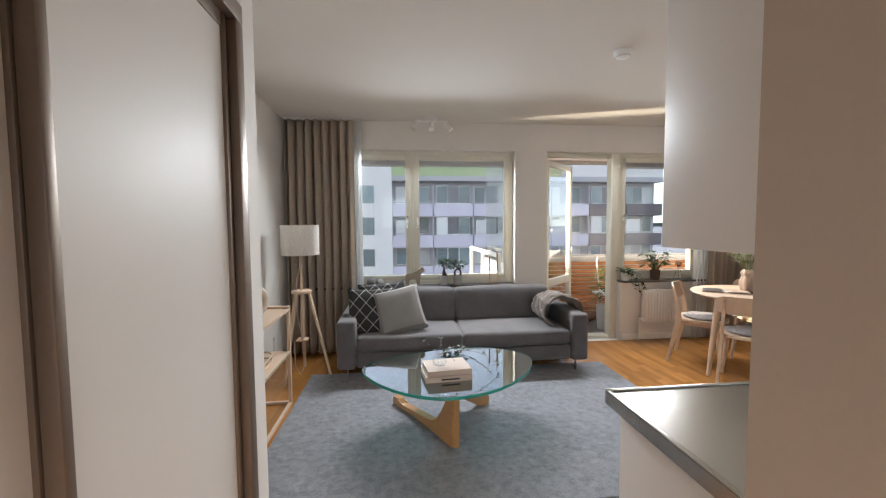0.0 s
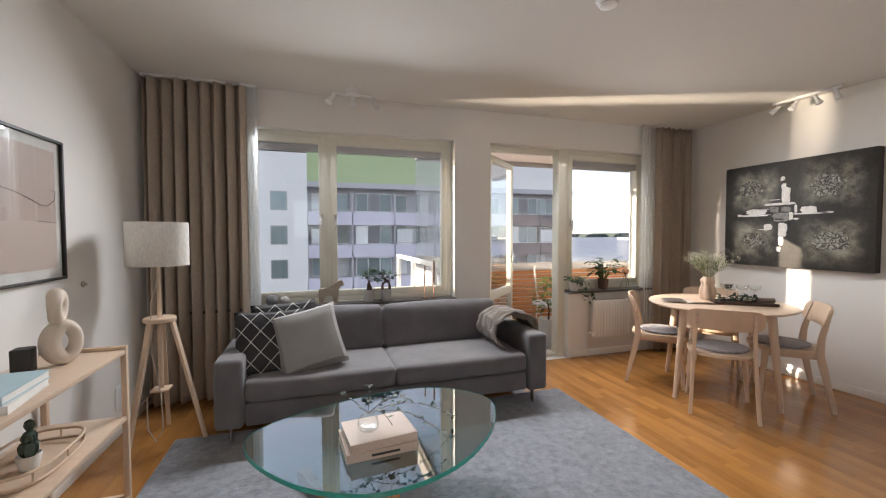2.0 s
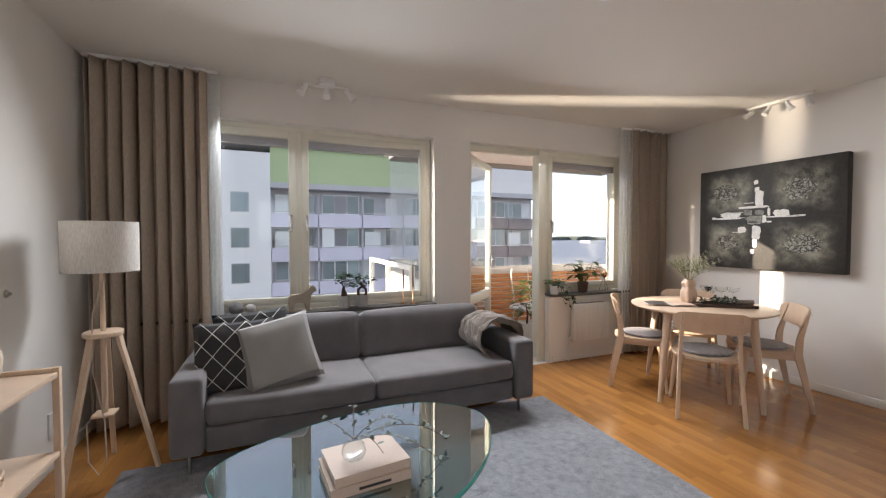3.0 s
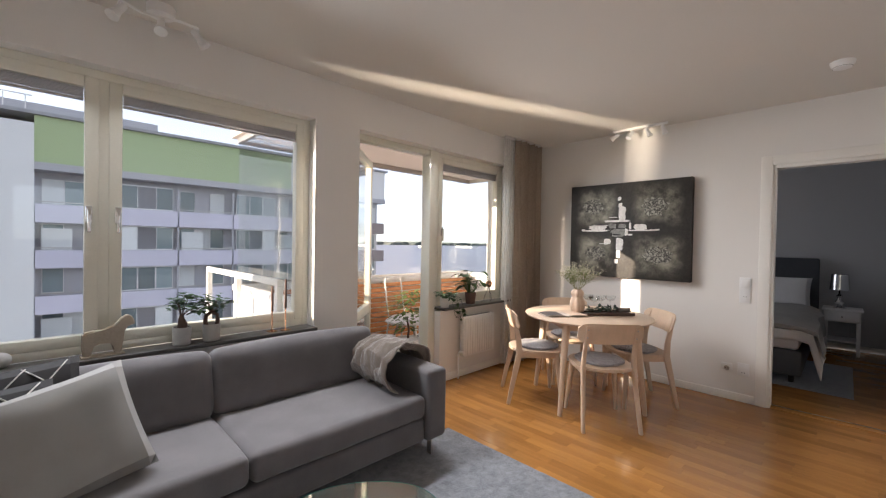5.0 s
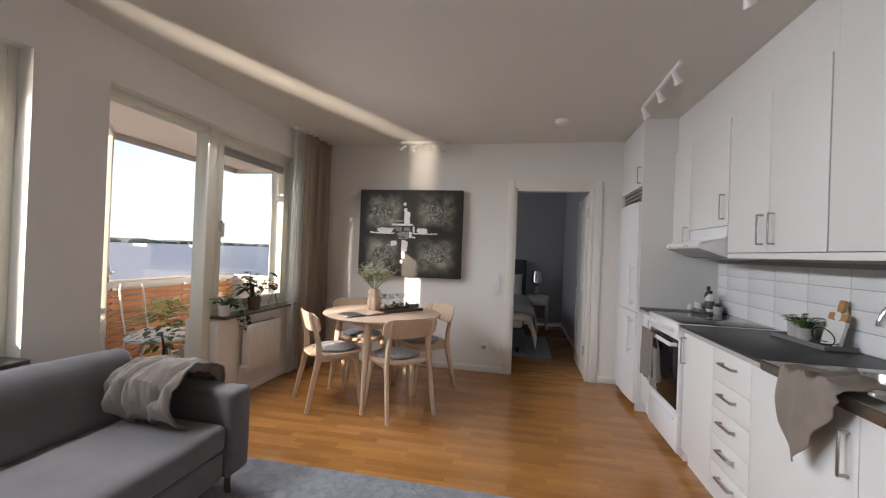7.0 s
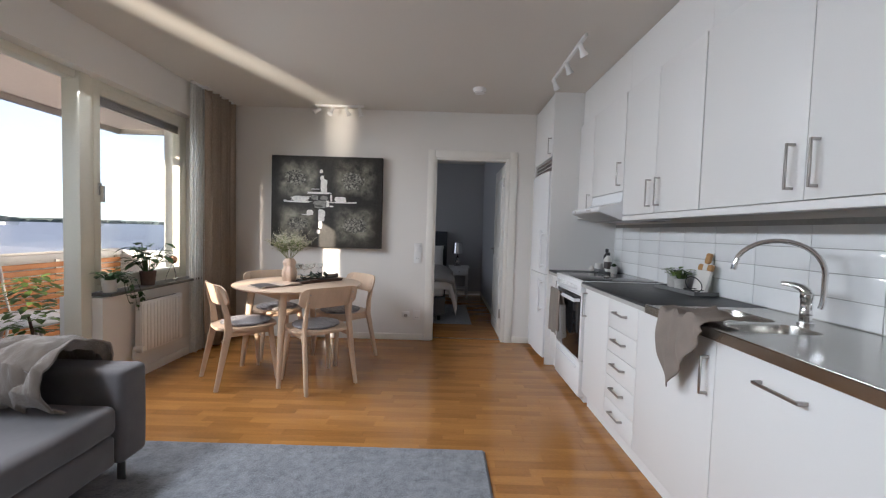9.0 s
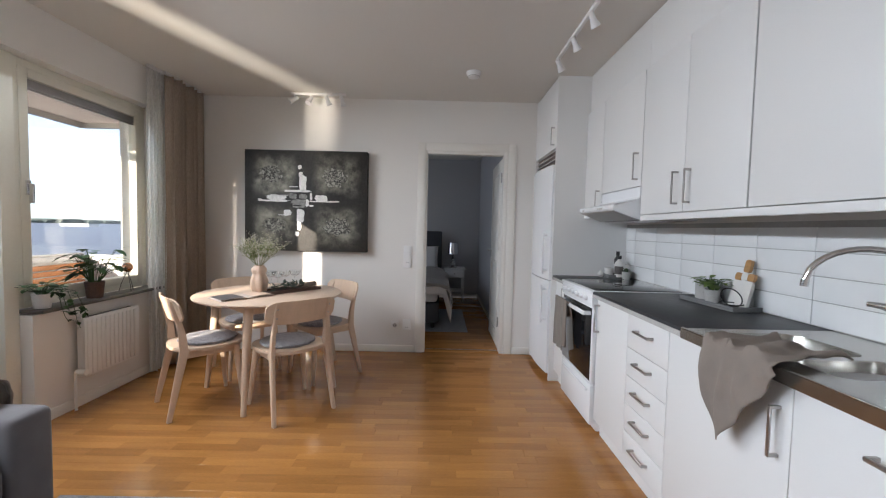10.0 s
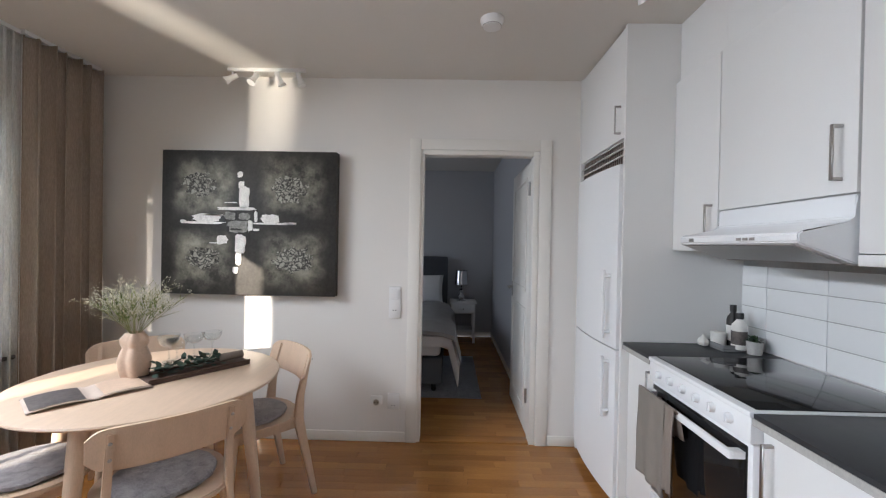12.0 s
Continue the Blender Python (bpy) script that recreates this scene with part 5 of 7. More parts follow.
for y, z in ((4.05, 0.25),):
    s = thing("wall_outlet", "white double socket outlet low on the wall", "socket", (XL, y, z))
    boxes("plate", [(0.0, 0.012, -0.04, 0.04, -0.075, 0.075)], M["white"], s, bevel=0.003)


# ---- kitchen ----
FB, FU = 1.155, 0.945


def bow_handle(parent, a, b, out, r=0.006):
    """A square-bowed metal handle between two points, standing off by out."""
    a, b, out = Vector(a), Vector(b), Vector(out)
    bm = bmesh.new()
    d = (b - a).normalized() * r
    side = d.cross(out).normalized() * r * 1.2
    for p, q in ((a, a + out), (b, b + out)):
        lo = [min(p[i], q[i]) - abs(d[i]) - abs(side[i]) for i in range(3)]
        hi = [max(p[i], q[i]) + abs(d[i]) + abs(side[i]) for i in range(3)]
        box(bm, lo[0], hi[0], lo[1], hi[1], lo[2], hi[2], bevel=0.001, seg=1)
    p, q = a + out, b + out
    lo = [min(p[i], q[i]) - abs(d[i]) - abs(side[i]) - 0.0003 for i in range(3)]
    hi = [max(p[i], q[i]) + abs(d[i]) + abs(side[i]) + 0.0003 for i in range(3)]
    lo[1], hi[1] = q.y - r * 0.7, q.y + r * 0.7
    box(bm, lo[0], hi[0], lo[1], hi[1], lo[2], hi[2], bevel=0.002, seg=1)
    part("handle", bm, M["nickel"], parent, "brushed metal bow handle")


def front(parent, name, x0, x1, z0, z1, y, label="", handle=None):
    """A plain cabinet front with a narrow gap round it, facing +y."""
    g = 0.0015
    d = boxes(name, [(x0 + g, x1 - g, y - 0.018, y, z0 + g, z1 - g)], M["cabinet"], parent, label, bevel=0.0015)
    if handle:
        a, b = handle
        bow_handle(d, (a[0], y, a[1]), (b[0], y, b[1]), (0, 0.030, 0), 0.0046)
    return d


def base_unit(label, x0, x1, fronts):
    c = thing("base_cabinet", label, "cabinet", group="kitchen base cabinets")
    boxes("body", [(x0 + 0.0005, x1 - 0.0005, YK + 0.001, FB - 0.020, 0.1, 0.862)], M["cabinet"], c)
    boxes("plinth", [(x0 + 0.0005, x1 - 0.0005, FB - 0.06, FB - 0.045, 0.001, 0.1)], M["cabinet"], c, "recessed white plinth")
    for f in fronts:
        front(c, *f[:1], x0, x1, *f[1:3], FB, "", f[3])
    return c


base_unit("narrow white base cabinet between fridge and stove", 3.2, 3.48, [("door", 0.105, 0.858, ((3.235, 0.66), (3.235, 0.82)))])
base_unit("white base cabinet with one door beside the stove", 2.2, 2.6, [("door", 0.105, 0.858, ((2.565, 0.66), (2.565, 0.82)))])
heights = (0.105, 0.245, 0.39, 0.535, 0.68, 0.858)
base_unit("white base cabinet with five drawers", 1.83, 2.2, [("drawer", a, b, ((1.955, (a + b) / 2 + 0.015), (2.085, (a + b) / 2 + 0.015))) for a, b in zip(heights, heights[1:])])
base_unit("white sink base cabinet with one door", 1.235, 1.83, [("door", 0.105, 0.858, ((1.275, 0.64), (1.275, 0.78)))])
dw = base_unit("white integrated dishwasher front with a long handle", 0.625, 1.235, [("door", 0.105, 0.858, ((0.86, 0.778), (1.02, 0.778)))])
ep = thing("end_panel", "white end panel of the kitchen run", "panel")
boxes("panel", [(0.583, 0.6235, YK + 0.001, FB, 0.001, 0.862)], M["cabinet"], ep, bevel=0.002)

# worktops: dark laminate and the steel sink top
wt = thing("worktop", "dark grey laminate worktop with a pale edge", "worktop")
for x0, x1 in ((1.70, 2.598), (3.202, 3.479)):
    slab = boxes("slab", [(x0, x1, YK + 0.001, 1.187, 0.864, 0.9)], M["worktop"], wt, bevel=0.002)
    boxes("front_edge", [(x0, x1, 1.187, 1.190, 0.865, 0.886)], M["concrete"], slab, "pale edge strip")
sink = thing("sink_top", "stainless steel worktop with two sunken bowls", "sink")
def rounded(x0, x1, y0, y1, r, n=7):
    pts = []
    for cx, cy, a0 in ((x1 - r, y1 - r, 0), (x0 + r, y1 - r, 90), (x0 + r, y0 + r, 180), (x1 - r, y0 + r, 270)):
        for k in range(n):
            a = radians(a0 + 90 * k / (n - 1))
            pts.append((cx + r * math.cos(a), cy + r * math.sin(a)))
    return pts
from mathutils.geometry import tessellate_polygon
SX0, SX1, SY0, SY1 = 0.555, 1.698, YK + 0.001, 1.19
BOWLS = (rounded(1.365, 1.645, 0.80, 1.09, 0.06), rounded(1.165, 1.335, 0.80, 1.09, 0.05))
# the steel sheet is laid in strips round the two bowls
bm = bmesh.new()
outer = [(SX0, SY0), (SX1, SY0), (SX1, SY1), (SX0, SY1)]
loops = [[Vector((x, y, 0.9)) for x, y in o] for o in (outer, BOWLS[0], BOWLS[1])]
flat = [v for lo in loops for v in lo]
vs = [bm.verts.new(v) for v in flat]
for tri in tessellate_polygon(loops):
    bm.faces.new([vs[i] for i in tri])
part("steel_sheet", bm, M["steel"], sink, smooth=False)
boxes("front_fold", [(SX0, SX1, SY1 - 0.006, SY1, 0.862, 0.8995), (SX0, SX0 + 0.006, SY0, SY1 - 0.006, 0.862, 0.8995)], M["steel"], sink, "folded steel edge")
boxes("raised_edge", [(SX0, SX1, SY1 - 0.012, SY1, 0.8998, 0.905), (SX0, SX0 + 0.012, SY0, SY1 - 0.012, 0.8998, 0.905)], M["steel"], sink, "raised drip edge", bevel=0.002)
for o, deep in zip(BOWLS, (0.14, 0.16)):
    cx, cy = sum(p[0] for p in o) / len(o), sum(p[1] for p in o) / len(o)
    bm = bmesh.new()
    rings = []
    for k, z in ((1.0, 0.9), (0.985, 0.893), (0.95, 0.9 - deep * 0.5), (0.90, 0.9 - deep * 0.93), (0.82, 0.9 - deep), (0.15, 0.9 - deep - 0.004)):
        rings.append([bm.verts.new((cx + (x - cx) * k, cy + (y - cy) * k, z)) for x, y in o])
    for a, b in zip(rings, rings[1:]):
        for k in range(len(a)):
            bm.faces.new((a[k], a[(k + 1) % len(a)], b[(k + 1) % len(a)], b[k]))
    bm.faces.new(rings[-1])
    bowl = part("bowl", bm, M["steel"], sink, "pressed steel bowl")
    bm = bmesh.new()
    lathe(bm, [(0.042, 0), (0.042, 0.004), (0.03, 0.004), (0.026, 0.001)], (cx, cy, 0.9 - deep - 0.002), 20)
    part("strainer", bm, M["chrome"], bowl)

# tap
tap = thing("tap", "chrome kitchen tap with a high swan neck", "tap", (1.34, 0.735, 0.9), 0)
bm = bmesh.new()
lathe(bm, [(0.027, 0), (0.027, 0.010), (0.021, 0.014), (0.020, 0.04), (0.0215, 0.042), (0.0215, 0.05), (0.020, 0.052), (0.020, 0.10), (0.0225, 0.106), (0.0225, 0.125), (0.012, 0.138)], n=28)
part("body", bm, M["chrome"], tap)
bm = bmesh.new()
arc = [(0.0, -0.012, 0.07), (0.0, -0.018, 0.09), (0.0, -0.02, 0.13), (0.0, -0.02, 0.20)] + [(0.0, -0.02 + 0.145 * (1 - math.cos(a)), 0.205 + 0.125 * math.sin(a)) for a in [radians(k * 11) for k in range(1, 15)]] + [(0.0, 0.265, 0.225)]
tube(bm, arc, 0.0098, 14)
rod(bm, (0.0, 0.265, 0.226), (0.0, 0.267, 0.205), 0.012)
neck = part("swan_neck", bm, M["chrome"], tap)
neck.matrix_local = pose(-0.03, -0.01, 0.0, 0, 0, -30)
bm = bmesh.new()
tube(bm, [(0.0, 0.0, 0.128), (0.0, 0.02, 0.146), (0.0, 0.055, 0.154), (0.0, 0.09, 0.155)], [0.019, 0.016, 0.011, 0.008], 12)
part("lever", bm, M["chrome"], tap, "flat chrome lever").matrix_local = pose(0, 0, 0, 0, 0, -70)

# stove
st = thing("stove", "white electric stove with black glass hob and oven", "stove")
boxes("body", [(2.603, 3.197, YK + 0.03, FB - 0.02, 0.02, 0.885)], M["appliance"], st, bevel=0.003)
boxes("hob_rim", [(2.601, 3.199, YK + 0.012, 1.195, 0.885, 0.903)], M["appliance"], st, "white hob rim", bevel=0.004)
boxes("hob_glass", [(2.615, 3.185, YK + 0.05, 1.165, 0.9032, 0.9072)], M["hob"], st, "black glass hob", bevel=0.0015)
pan = boxes("control_panel", [(2.603, 3.197, FB - 0.02, 1.19, 0.805, 0.885)], M["appliance"], st, "white control panel", bevel=0.004)
for k in range(6):
    x = 2.69 + k * 0.084
    bm = bmesh.new()
    rod(bm, (x, 1.19, 0.848), (x, 1.207, 0.848), 0.017, 0.014, 18)
    box(bm, x - 0.003, x + 0.003, 1.205, 1.211, 0.836, 0.862, bevel=0.001, seg=1)
    part("knob", bm, M["appliance"], st, "white turning knob")
od = boxes("oven_door", [(2.607, 3.193, FB - 0.02, 1.178, 0.32, 0.80)], M["appliance"], st, "oven door with dark glass", bevel=0.004)
boxes("door_glass", [(2.625, 3.175, 1.178, 1.183, 0.335, 0.79)], M["hob"], od, "black oven glass", bevel=0.002)
bm = bmesh.new()
box(bm, 2.63, 3.17, 1.215, 1.232, 0.745, 0.772, bevel=0.006)
box(bm, 2.63, 2.66, 1.183, 1.216, 0.748, 0.769)
box(bm, 3.14, 3.17, 1.183, 1.216, 0.748, 0.769)
part("oven_handle", bm, M["appliance"], od, "white oven handle bar")
sd = boxes("storage_drawer", [(2.607, 3.193, FB - 0.02, 1.178, 0.06, 0.31)], M["appliance"], st, "white storage drawer", bevel=0.004)
boxes("drawer_grip", [(2.66, 3.14, 1.178, 1.19, 0.255, 0.272)], M["appliance"], sd, bevel=0.003)


def hanging_towel(name, label, x0, x1, y, ztop, zbot, material, back):
    t = thing(name, label, "towel", ((x0 + x1) / 2, y, zbot))
    bm = bmesh.new()
    w, h = x1 - x0, ztop - zbot
    def f(u, v):
        s = v * 1.25
        if s < 1:
            yy, z = 0.012, h * s
        else:
            k = (s - 1) / 0.25
            yy, z = 0.012 - back * k, h * (1 - 0.35 * k * k) + 0.006 * math.sin(math.pi * k)
        wob = 0.007 * math.sin(u * 13 + 1) * (1 - min(1, s)) + 0.004 * noise.noise(Vector((u * 5, v * 4, 1)))
        return Vector((-w / 2 + w * u + 0.006 * (1 - v) * math.sin(v * 3), yy + wob, z))
    grid(bm, 20, 30, f)
    part("cloth", bm, material, t, solid=0.005)
hanging_towel("tea_towel", "grey-brown tea towel folded over the oven handle", 2.96, 3.165, 1.236, 0.785, 0.42, M["towel"], 0.04)
hanging_towel("tea_towel", "striped pale tea towel over the oven handle", 2.90, 2.955, 1.236, 0.782, 0.46, M["linen"], 0.04)

# linen cloth draped over the sink edge
lc = thing("dish_cloth", "rumpled taupe linen cloth draped over the sink edge", "towel", (1.43, 1.0, 0.9))
bm = bmesh.new()
def cloth(u, v):
    along = v * 0.44
    y0 = -0.06 + 0.05 * math.sin(u * 3)
    edge = 0.205 - y0
    if along < edge:
        y, z = y0 + along, 0.014 + 0.025 * max(0, noise.noise(Vector((u * 4, v * 5, 3)))) + 0.012 * math.sin(u * 9 + v * 4) ** 2
    else:
        d = along - edge
        y, z = 0.205 + 0.006 + 0.02 * math.sin(u * 11 + 1) ** 2 * min(1, d * 8), 0.012 - d * (0.12 + 1.35 * min(1, u / 0.72) - 0.75 * max(0, (u - 0.72) / 0.28))
    x = -0.14 + 0.25 * u + 0.06 * v * (u - 0.4) - 0.05 * v + 0.03 * noise.noise(Vector((u * 3, v * 3, 7)))
    return Vector((x, y, z))
grid(bm, 40, 50, cloth)
part("cloth", bm, M["linen"], lc, solid=0.004)

# fridge in its tall housing
tall = thing("fridge_housing", "tall white cabinet housing round the fridge", "cabinet")
boxes("side_panel", [(3.482, 3.502, YK + 0.001, 1.195, 0.001, 2.529), (4.17, 4.198, YK + 0.001, 1.195, 0.001, 2.529)], M["cabinet"], tall)
boxes("top_box", [(3.502, 4.17, YK + 0.001, 1.175, 1.945, 2.528)], M["cabinet"], tall)
front(tall, "door", 3.503, 4.168, 1.95, 2.52, 1.195, "white top door", ((3.545, 1.985), (3.545, 2.125)))
# dark backing sheet takes the place of the shaded hollow behind the bars
grille = boxes("vent_grille", [(3.503, 4.168, 1.165, 1.172, 1.828, 1.942)], M["bark"], tall, "ventilation grille with its shaded hollow painted dark")
for k in range(26):
    x = 3.505 + k * 0.0256
    boxes("bar", [(x, x + 0.007, 1.172, 1.175, 1.83, 1.94)], M["nickel"], grille)
boxes("cross_bar", [(3.503, 4.168, 1.180, 1.190, 1.862, 1.868), (3.503, 4.168, 1.180, 1.19, 1.9, 1.906)], M["cabinet"], grille)
fr = thing("fridge_freezer", "tall white fridge freezer with long bar handles", "fridge")
boxes("body", [(3.51, 4.16, YK + 0.02, 1.16, 0.03, 1.82)], M["appliance"], fr, bevel=0.004)
def curved_door(name, z0, z1, hz):
    bm = bmesh.new()
    n = 16
    outline = [(3.508 + 0.654 * k / n, 1.21 + 0.022 * (1 - (2 * k / n - 1) ** 2)) for k in range(n + 1)]
    prism(bm, [(3.508, 1.162)] + outline + [(4.162, 1.162)], z0, z1)
    d = part(name, bm, M["appliance"], fr, "gently bowed white door")
    bm = bmesh.new()
    x = 3.575
    rod(bm, (x, 1.255, hz[0]), (x, 1.255, hz[1]), 0.009, n=12)
    for z in (hz[0] + 0.03, hz[1] - 0.03):
        rod(bm, (x, 1.205, z), (x, 1.255, z), 0.009, n=10)
    part("handle", bm, M["appliance"], d, "white bar handle")
curved_door("fridge_door", 0.853, 1.815, (0.90, 1.26))
curved_door("freezer_door", 0.06, 0.845, (0.48, 0.80))
boxes("badge", [(3.93, 3.945, 1.226, 1.2275, 1.69, 1.735)], M["nickel"], fr, "small grey emblem")

# wall cabinets
CT = 2.225
def wall_unit(label, x0, x1, doors, z0=1.372):
    c = thing("wall_cabinet", label, "cabinet", group="kitchen wall cabinets")
    boxes("body", [(x0 + 0.0005, x1 - 0.0005, YK + 0.011, FU - 0.02, z0, CT)], M["cabinet"], c)
    boxes("fascia", [(x0, x1, FU - 0.040, FU - 0.022, CT + 0.0005, 2.528)], M["cabinet"], c, "plain strip up to the ceiling")
    for a, b, hx in doors:
        front(c, "door", a, b, z0, CT, FU, "", ((hx, z0 + 0.045), (hx, z0 + 0.20)))
wall_unit("narrow white wall cabinet above the worktop end", 3.14, 3.48, [(3.14, 3.48, 3.18)], 1.372)
wall_unit("white wall cabinet above the cooker hood", 2.555, 3.139, [(2.557, 3.137, 2.605)], 1.545)
wall_unit("white two-door wall cabinet over the worktop", 1.72, 2.553, [(2.135, 2.551, 2.185), (1.722, 2.135, 2.085)])
wall_unit("white two-door wall cabinet over the sink", 0.566, 1.718, [(1.152, 1.716, 1.20), (0.567, 1.152, 1.105)])
cep = thing("end_panel", "white end panel beside the wall cabinets", "panel")
boxes("panel", [(0.552, 0.5655, YK + 0.011, FU + 0.002, 1.338, 2.528)], M["cabinet"], cep, bevel=0.002)
pel = thing("light_rail", "white light rail under the wall cabinets", "rail")
boxes("rail", [(0.567, 2.553, FU - 0.02, FU - 0.002, 1.338, 1.370), (0.567, 2.553, YK + 0.012, FU - 0.02, 1.36, 1.3705)], M["cabinet"], pel, bevel=0.002)
hood = thing("cooker_hood", "slim white slide-out cooker hood", "cooker hood")
bm = bmesh.new()
prism(bm, [(YK + 0.012, 1.344), (0.945, 1.344), (1.098, 1.398), (1.104, 1.403), (1.104, 1.428), (1.09, 1.436), (0.965, 1.458), (0.943, 1.475), (0.943, 1.542), (YK + 0.012, 1.542)], 2.56, 3.136, "x")
bmesh.ops.bevel(bm, geom=list(bm.edges), offset=0.004, segments=2, affect="EDGES")
part("body", bm, M["appliance"], hood)
bm = bmesh.new()
prism(bm, [(0.955, 1.3425), (1.095, 1.3919), (1.095, 1.3959), (0.955, 1.3465)], 2.585, 3.111, "x")
part("visor", bm, M["nickel"], hood, "grey metal underside of the visor", smooth=False)
boxes("filter", [(2.60, 3.10, 0.70, 0.93, 1.338, 1.3445)], M["nickel"], hood, "grey metal filter")
boxes("switch", [(2.72 + k * 0.03, 2.74 + k * 0.03, 1.104, 1.107, 1.410, 1.419) for k in range(3)], M["nickel"], hood)
boxes("badge", [(3.04, 3.07, 1.104, 1.106, 1.408, 1.422)], M["nickel"], hood)

# ---- things on the worktop ----
def bottle(at, r, h, material, cap, label, band=M["label_white"]):
    b = thing("bottle", label, "bottle", at)
    bm = bmesh.new()
    lathe(bm, [(r * 0.94, 0), (r, 0.006), (r, h * 0.62), (r * 0.9, h * 0.70), (r * 0.42, h * 0.80), (r * 0.40, h * 0.86)], n=20)
    part("body", bm, material, b)
    bm = bmesh.new()
    lathe(bm, [(r * 0.5, h * 0.84), (r * 0.52, h * 0.86), (r * 0.52, h * 0.99), (r * 0.48, h)], n=16)
    part("cap", bm, cap, b, "dark cap")
    bm = bmesh.new()
    lathe(bm, [(r * 1.012, h * 0.14), (r * 1.014, h * 0.15), (r * 1.014, h * 0.5), (r * 1.012, h * 0.51)], n=20)
    part("label", bm, band, b, "printed label")
ctray = thing("small_tray", "small grey slate tray beside the stove", "tray", (3.375, 0.70, 0.9), 0)
boxes("base", [(-0.06, 0.075, -0.075, 0.09, 0.0, 0.012)], M["slatgrey"], ctray, bevel=0.003)
boxes("rim", [(-0.06, 0.075, 0.082, 0.09, 0.012, 0.03), (-0.06, 0.075, -0.075, -0.067, 0.012, 0.03), (-0.06, -0.052, -0.067, 0.082, 0.012, 0.03), (0.067, 0.075, -0.067, 0.082, 0.012, 0.03)], M["slatgrey"], ctray, bevel=0.002)
bottle((3.395, 0.69, 0.912), 0.027, 0.20, M["black"], M["black"], "dark glass oil bottle with a pale label")
bottle((3.33, 0.705, 0.912), 0.032, 0.17, M["ceramic_white"], M["black"], "white bottle with dark printed bands", M["paper_dark"])
bm = bmesh.new()
lathe(bm, [(0.03, 0), (0.033, 0.004), (0.033, 0.05), (0.034, 0.052), (0.034, 0.064), (0.03, 0.067)], n=20)
ob = part("jar", bm, M["ceramic_white"])
ob.matrix_world = pose(3.40, 0.755, 0.912)
tagged(ob, "low white jar on the slate tray", "jar")
bm = bmesh.new()
lathe(bm, [(0.008, 0), (0.022, 0.006), (0.026, 0.022), (0.018, 0.038), (0.006, 0.048), (0.003, 0.06)], n=16, lobes=7, depth=0.06)
ob = part("garlic", bm, M["ceramic_white"])
ob.matrix_world = pose(3.43, 0.81, 0.9)
tagged(ob, "white garlic bulb on the dark worktop", "garlic")


def herb_pot(at, r, h, label, leaves, spread, length, material, pot=M["concrete"], rise=0.06, seed=1, wide=0.5):
    p = thing("potted_plant", label, "plant", at)
    bm = bmesh.new()
    lathe(bm, [(r * 0.78, 0), (r * 0.8, 0.003), (r, h * 0.97), (r, h), (r * 0.9, h), (r * 0.86, h * 0.9)], n=24)
    part("pot", bm, pot, p, "plain tapered pot")
    rg = random.Random(seed)
    stems, fol = bmesh.new(), bmesh.new()
    for k in range(leaves):
        a = rg.uniform(0, 6.283)
        d = rg.uniform(0.2, 1) * spread
        top = Vector((math.cos(a) * d, math.sin(a) * d, h + rise * rg.uniform(0.3, 1.1)))
        base = Vector((math.cos(a) * r * 0.4, math.sin(a) * r * 0.4, h * 0.9))
        tube(stems, [base, base.lerp(top, 0.5) + Vector((0, 0, 0.02)), top], 0.0016, 5)
        leaf_blade(fol, top, (math.cos(a) + rg.uniform(-0.5, 0.5), math.sin(a) + rg.uniform(-0.5, 0.5), rg.uniform(-0.2, 0.5)), length * rg.uniform(0.7, 1.2), length * wide, rg.uniform(0, 0.8))
    part("stem", stems, M["leaf"], p)
    part("foliage", fol, material, p)
    return p
herb_pot((3.285, 0.665, 0.9), 0.035, 0.06, "dark succulent in a grey concrete pot", 26, 0.02, 0.03, M["leaf_grey"], rise=0.015, seed=4)
ltray = thing("long_tray", "long grey slate tray on the dark worktop", "tray", (2.22, 0.685, 0.9), 4)
boxes("base", [(-0.19, 0.19, -0.075, 0.075, 0.0, 0.014)], M["slatgrey"], ltray, bevel=0.003)
boxes("rim", [(-0.19, 0.19, 0.067, 0.075, 0.014, 0.024), (-0.19, -0.182, -0.075, 0.067, 0.014, 0.024), (0.182, 0.19, -0.075, 0.067, 0.014, 0.024)], M["slatgrey"], ltray, bevel=0.002)
bm = bmesh.new()
lathe(bm, [(0.052, 0), (0.054, 0.004), (0.056, 0.085), (0.052, 0.085), (0.05, 0.01)], n=28)
ob = part("grey_bowl", bm, M["concrete"])
ob.matrix_world = pose(2.345, 0.66, 0.914)
tagged(ob, "round grey concrete pot on the slate tray", "pot")
herb_pot((2.235, 0.70, 0.914), 0.042, 0.065, "green leafy herb in a grey concrete pot", 46, 0.065, 0.06, M["leaf_light"], rise=0.055, seed=6)
cb = thing("cutting_board", "white and wood cutting board leaning on the tiles", "cutting board", (2.10, 0.655, 0.9155), 4)
cb.matrix_world = pose(2.10, 0.672, 0.9155, 14, 0, 4)
def board(name, x0, x1, z0, z1, mtl, label):
    bm = bmesh.new()
    prism(bm, [(x, z) for x, z in rounded(x0, x1, z0, z1, min(0.012, (x1 - x0) / 2.2), 5)], -0.008, 0.008, "y")
    part(name, bm, mtl, cb, label)
board("blade", -0.055, 0.055, 0.0, 0.13, M["ceramic_white"], "white marble lower part")
board("wood_block", -0.056, -0.018, 0.1305, 0.168, M["walnut"], "brown wooden shoulder")
board("wood_block", 0.018, 0.056, 0.1305, 0.168, M["walnut"], "brown wooden shoulder")
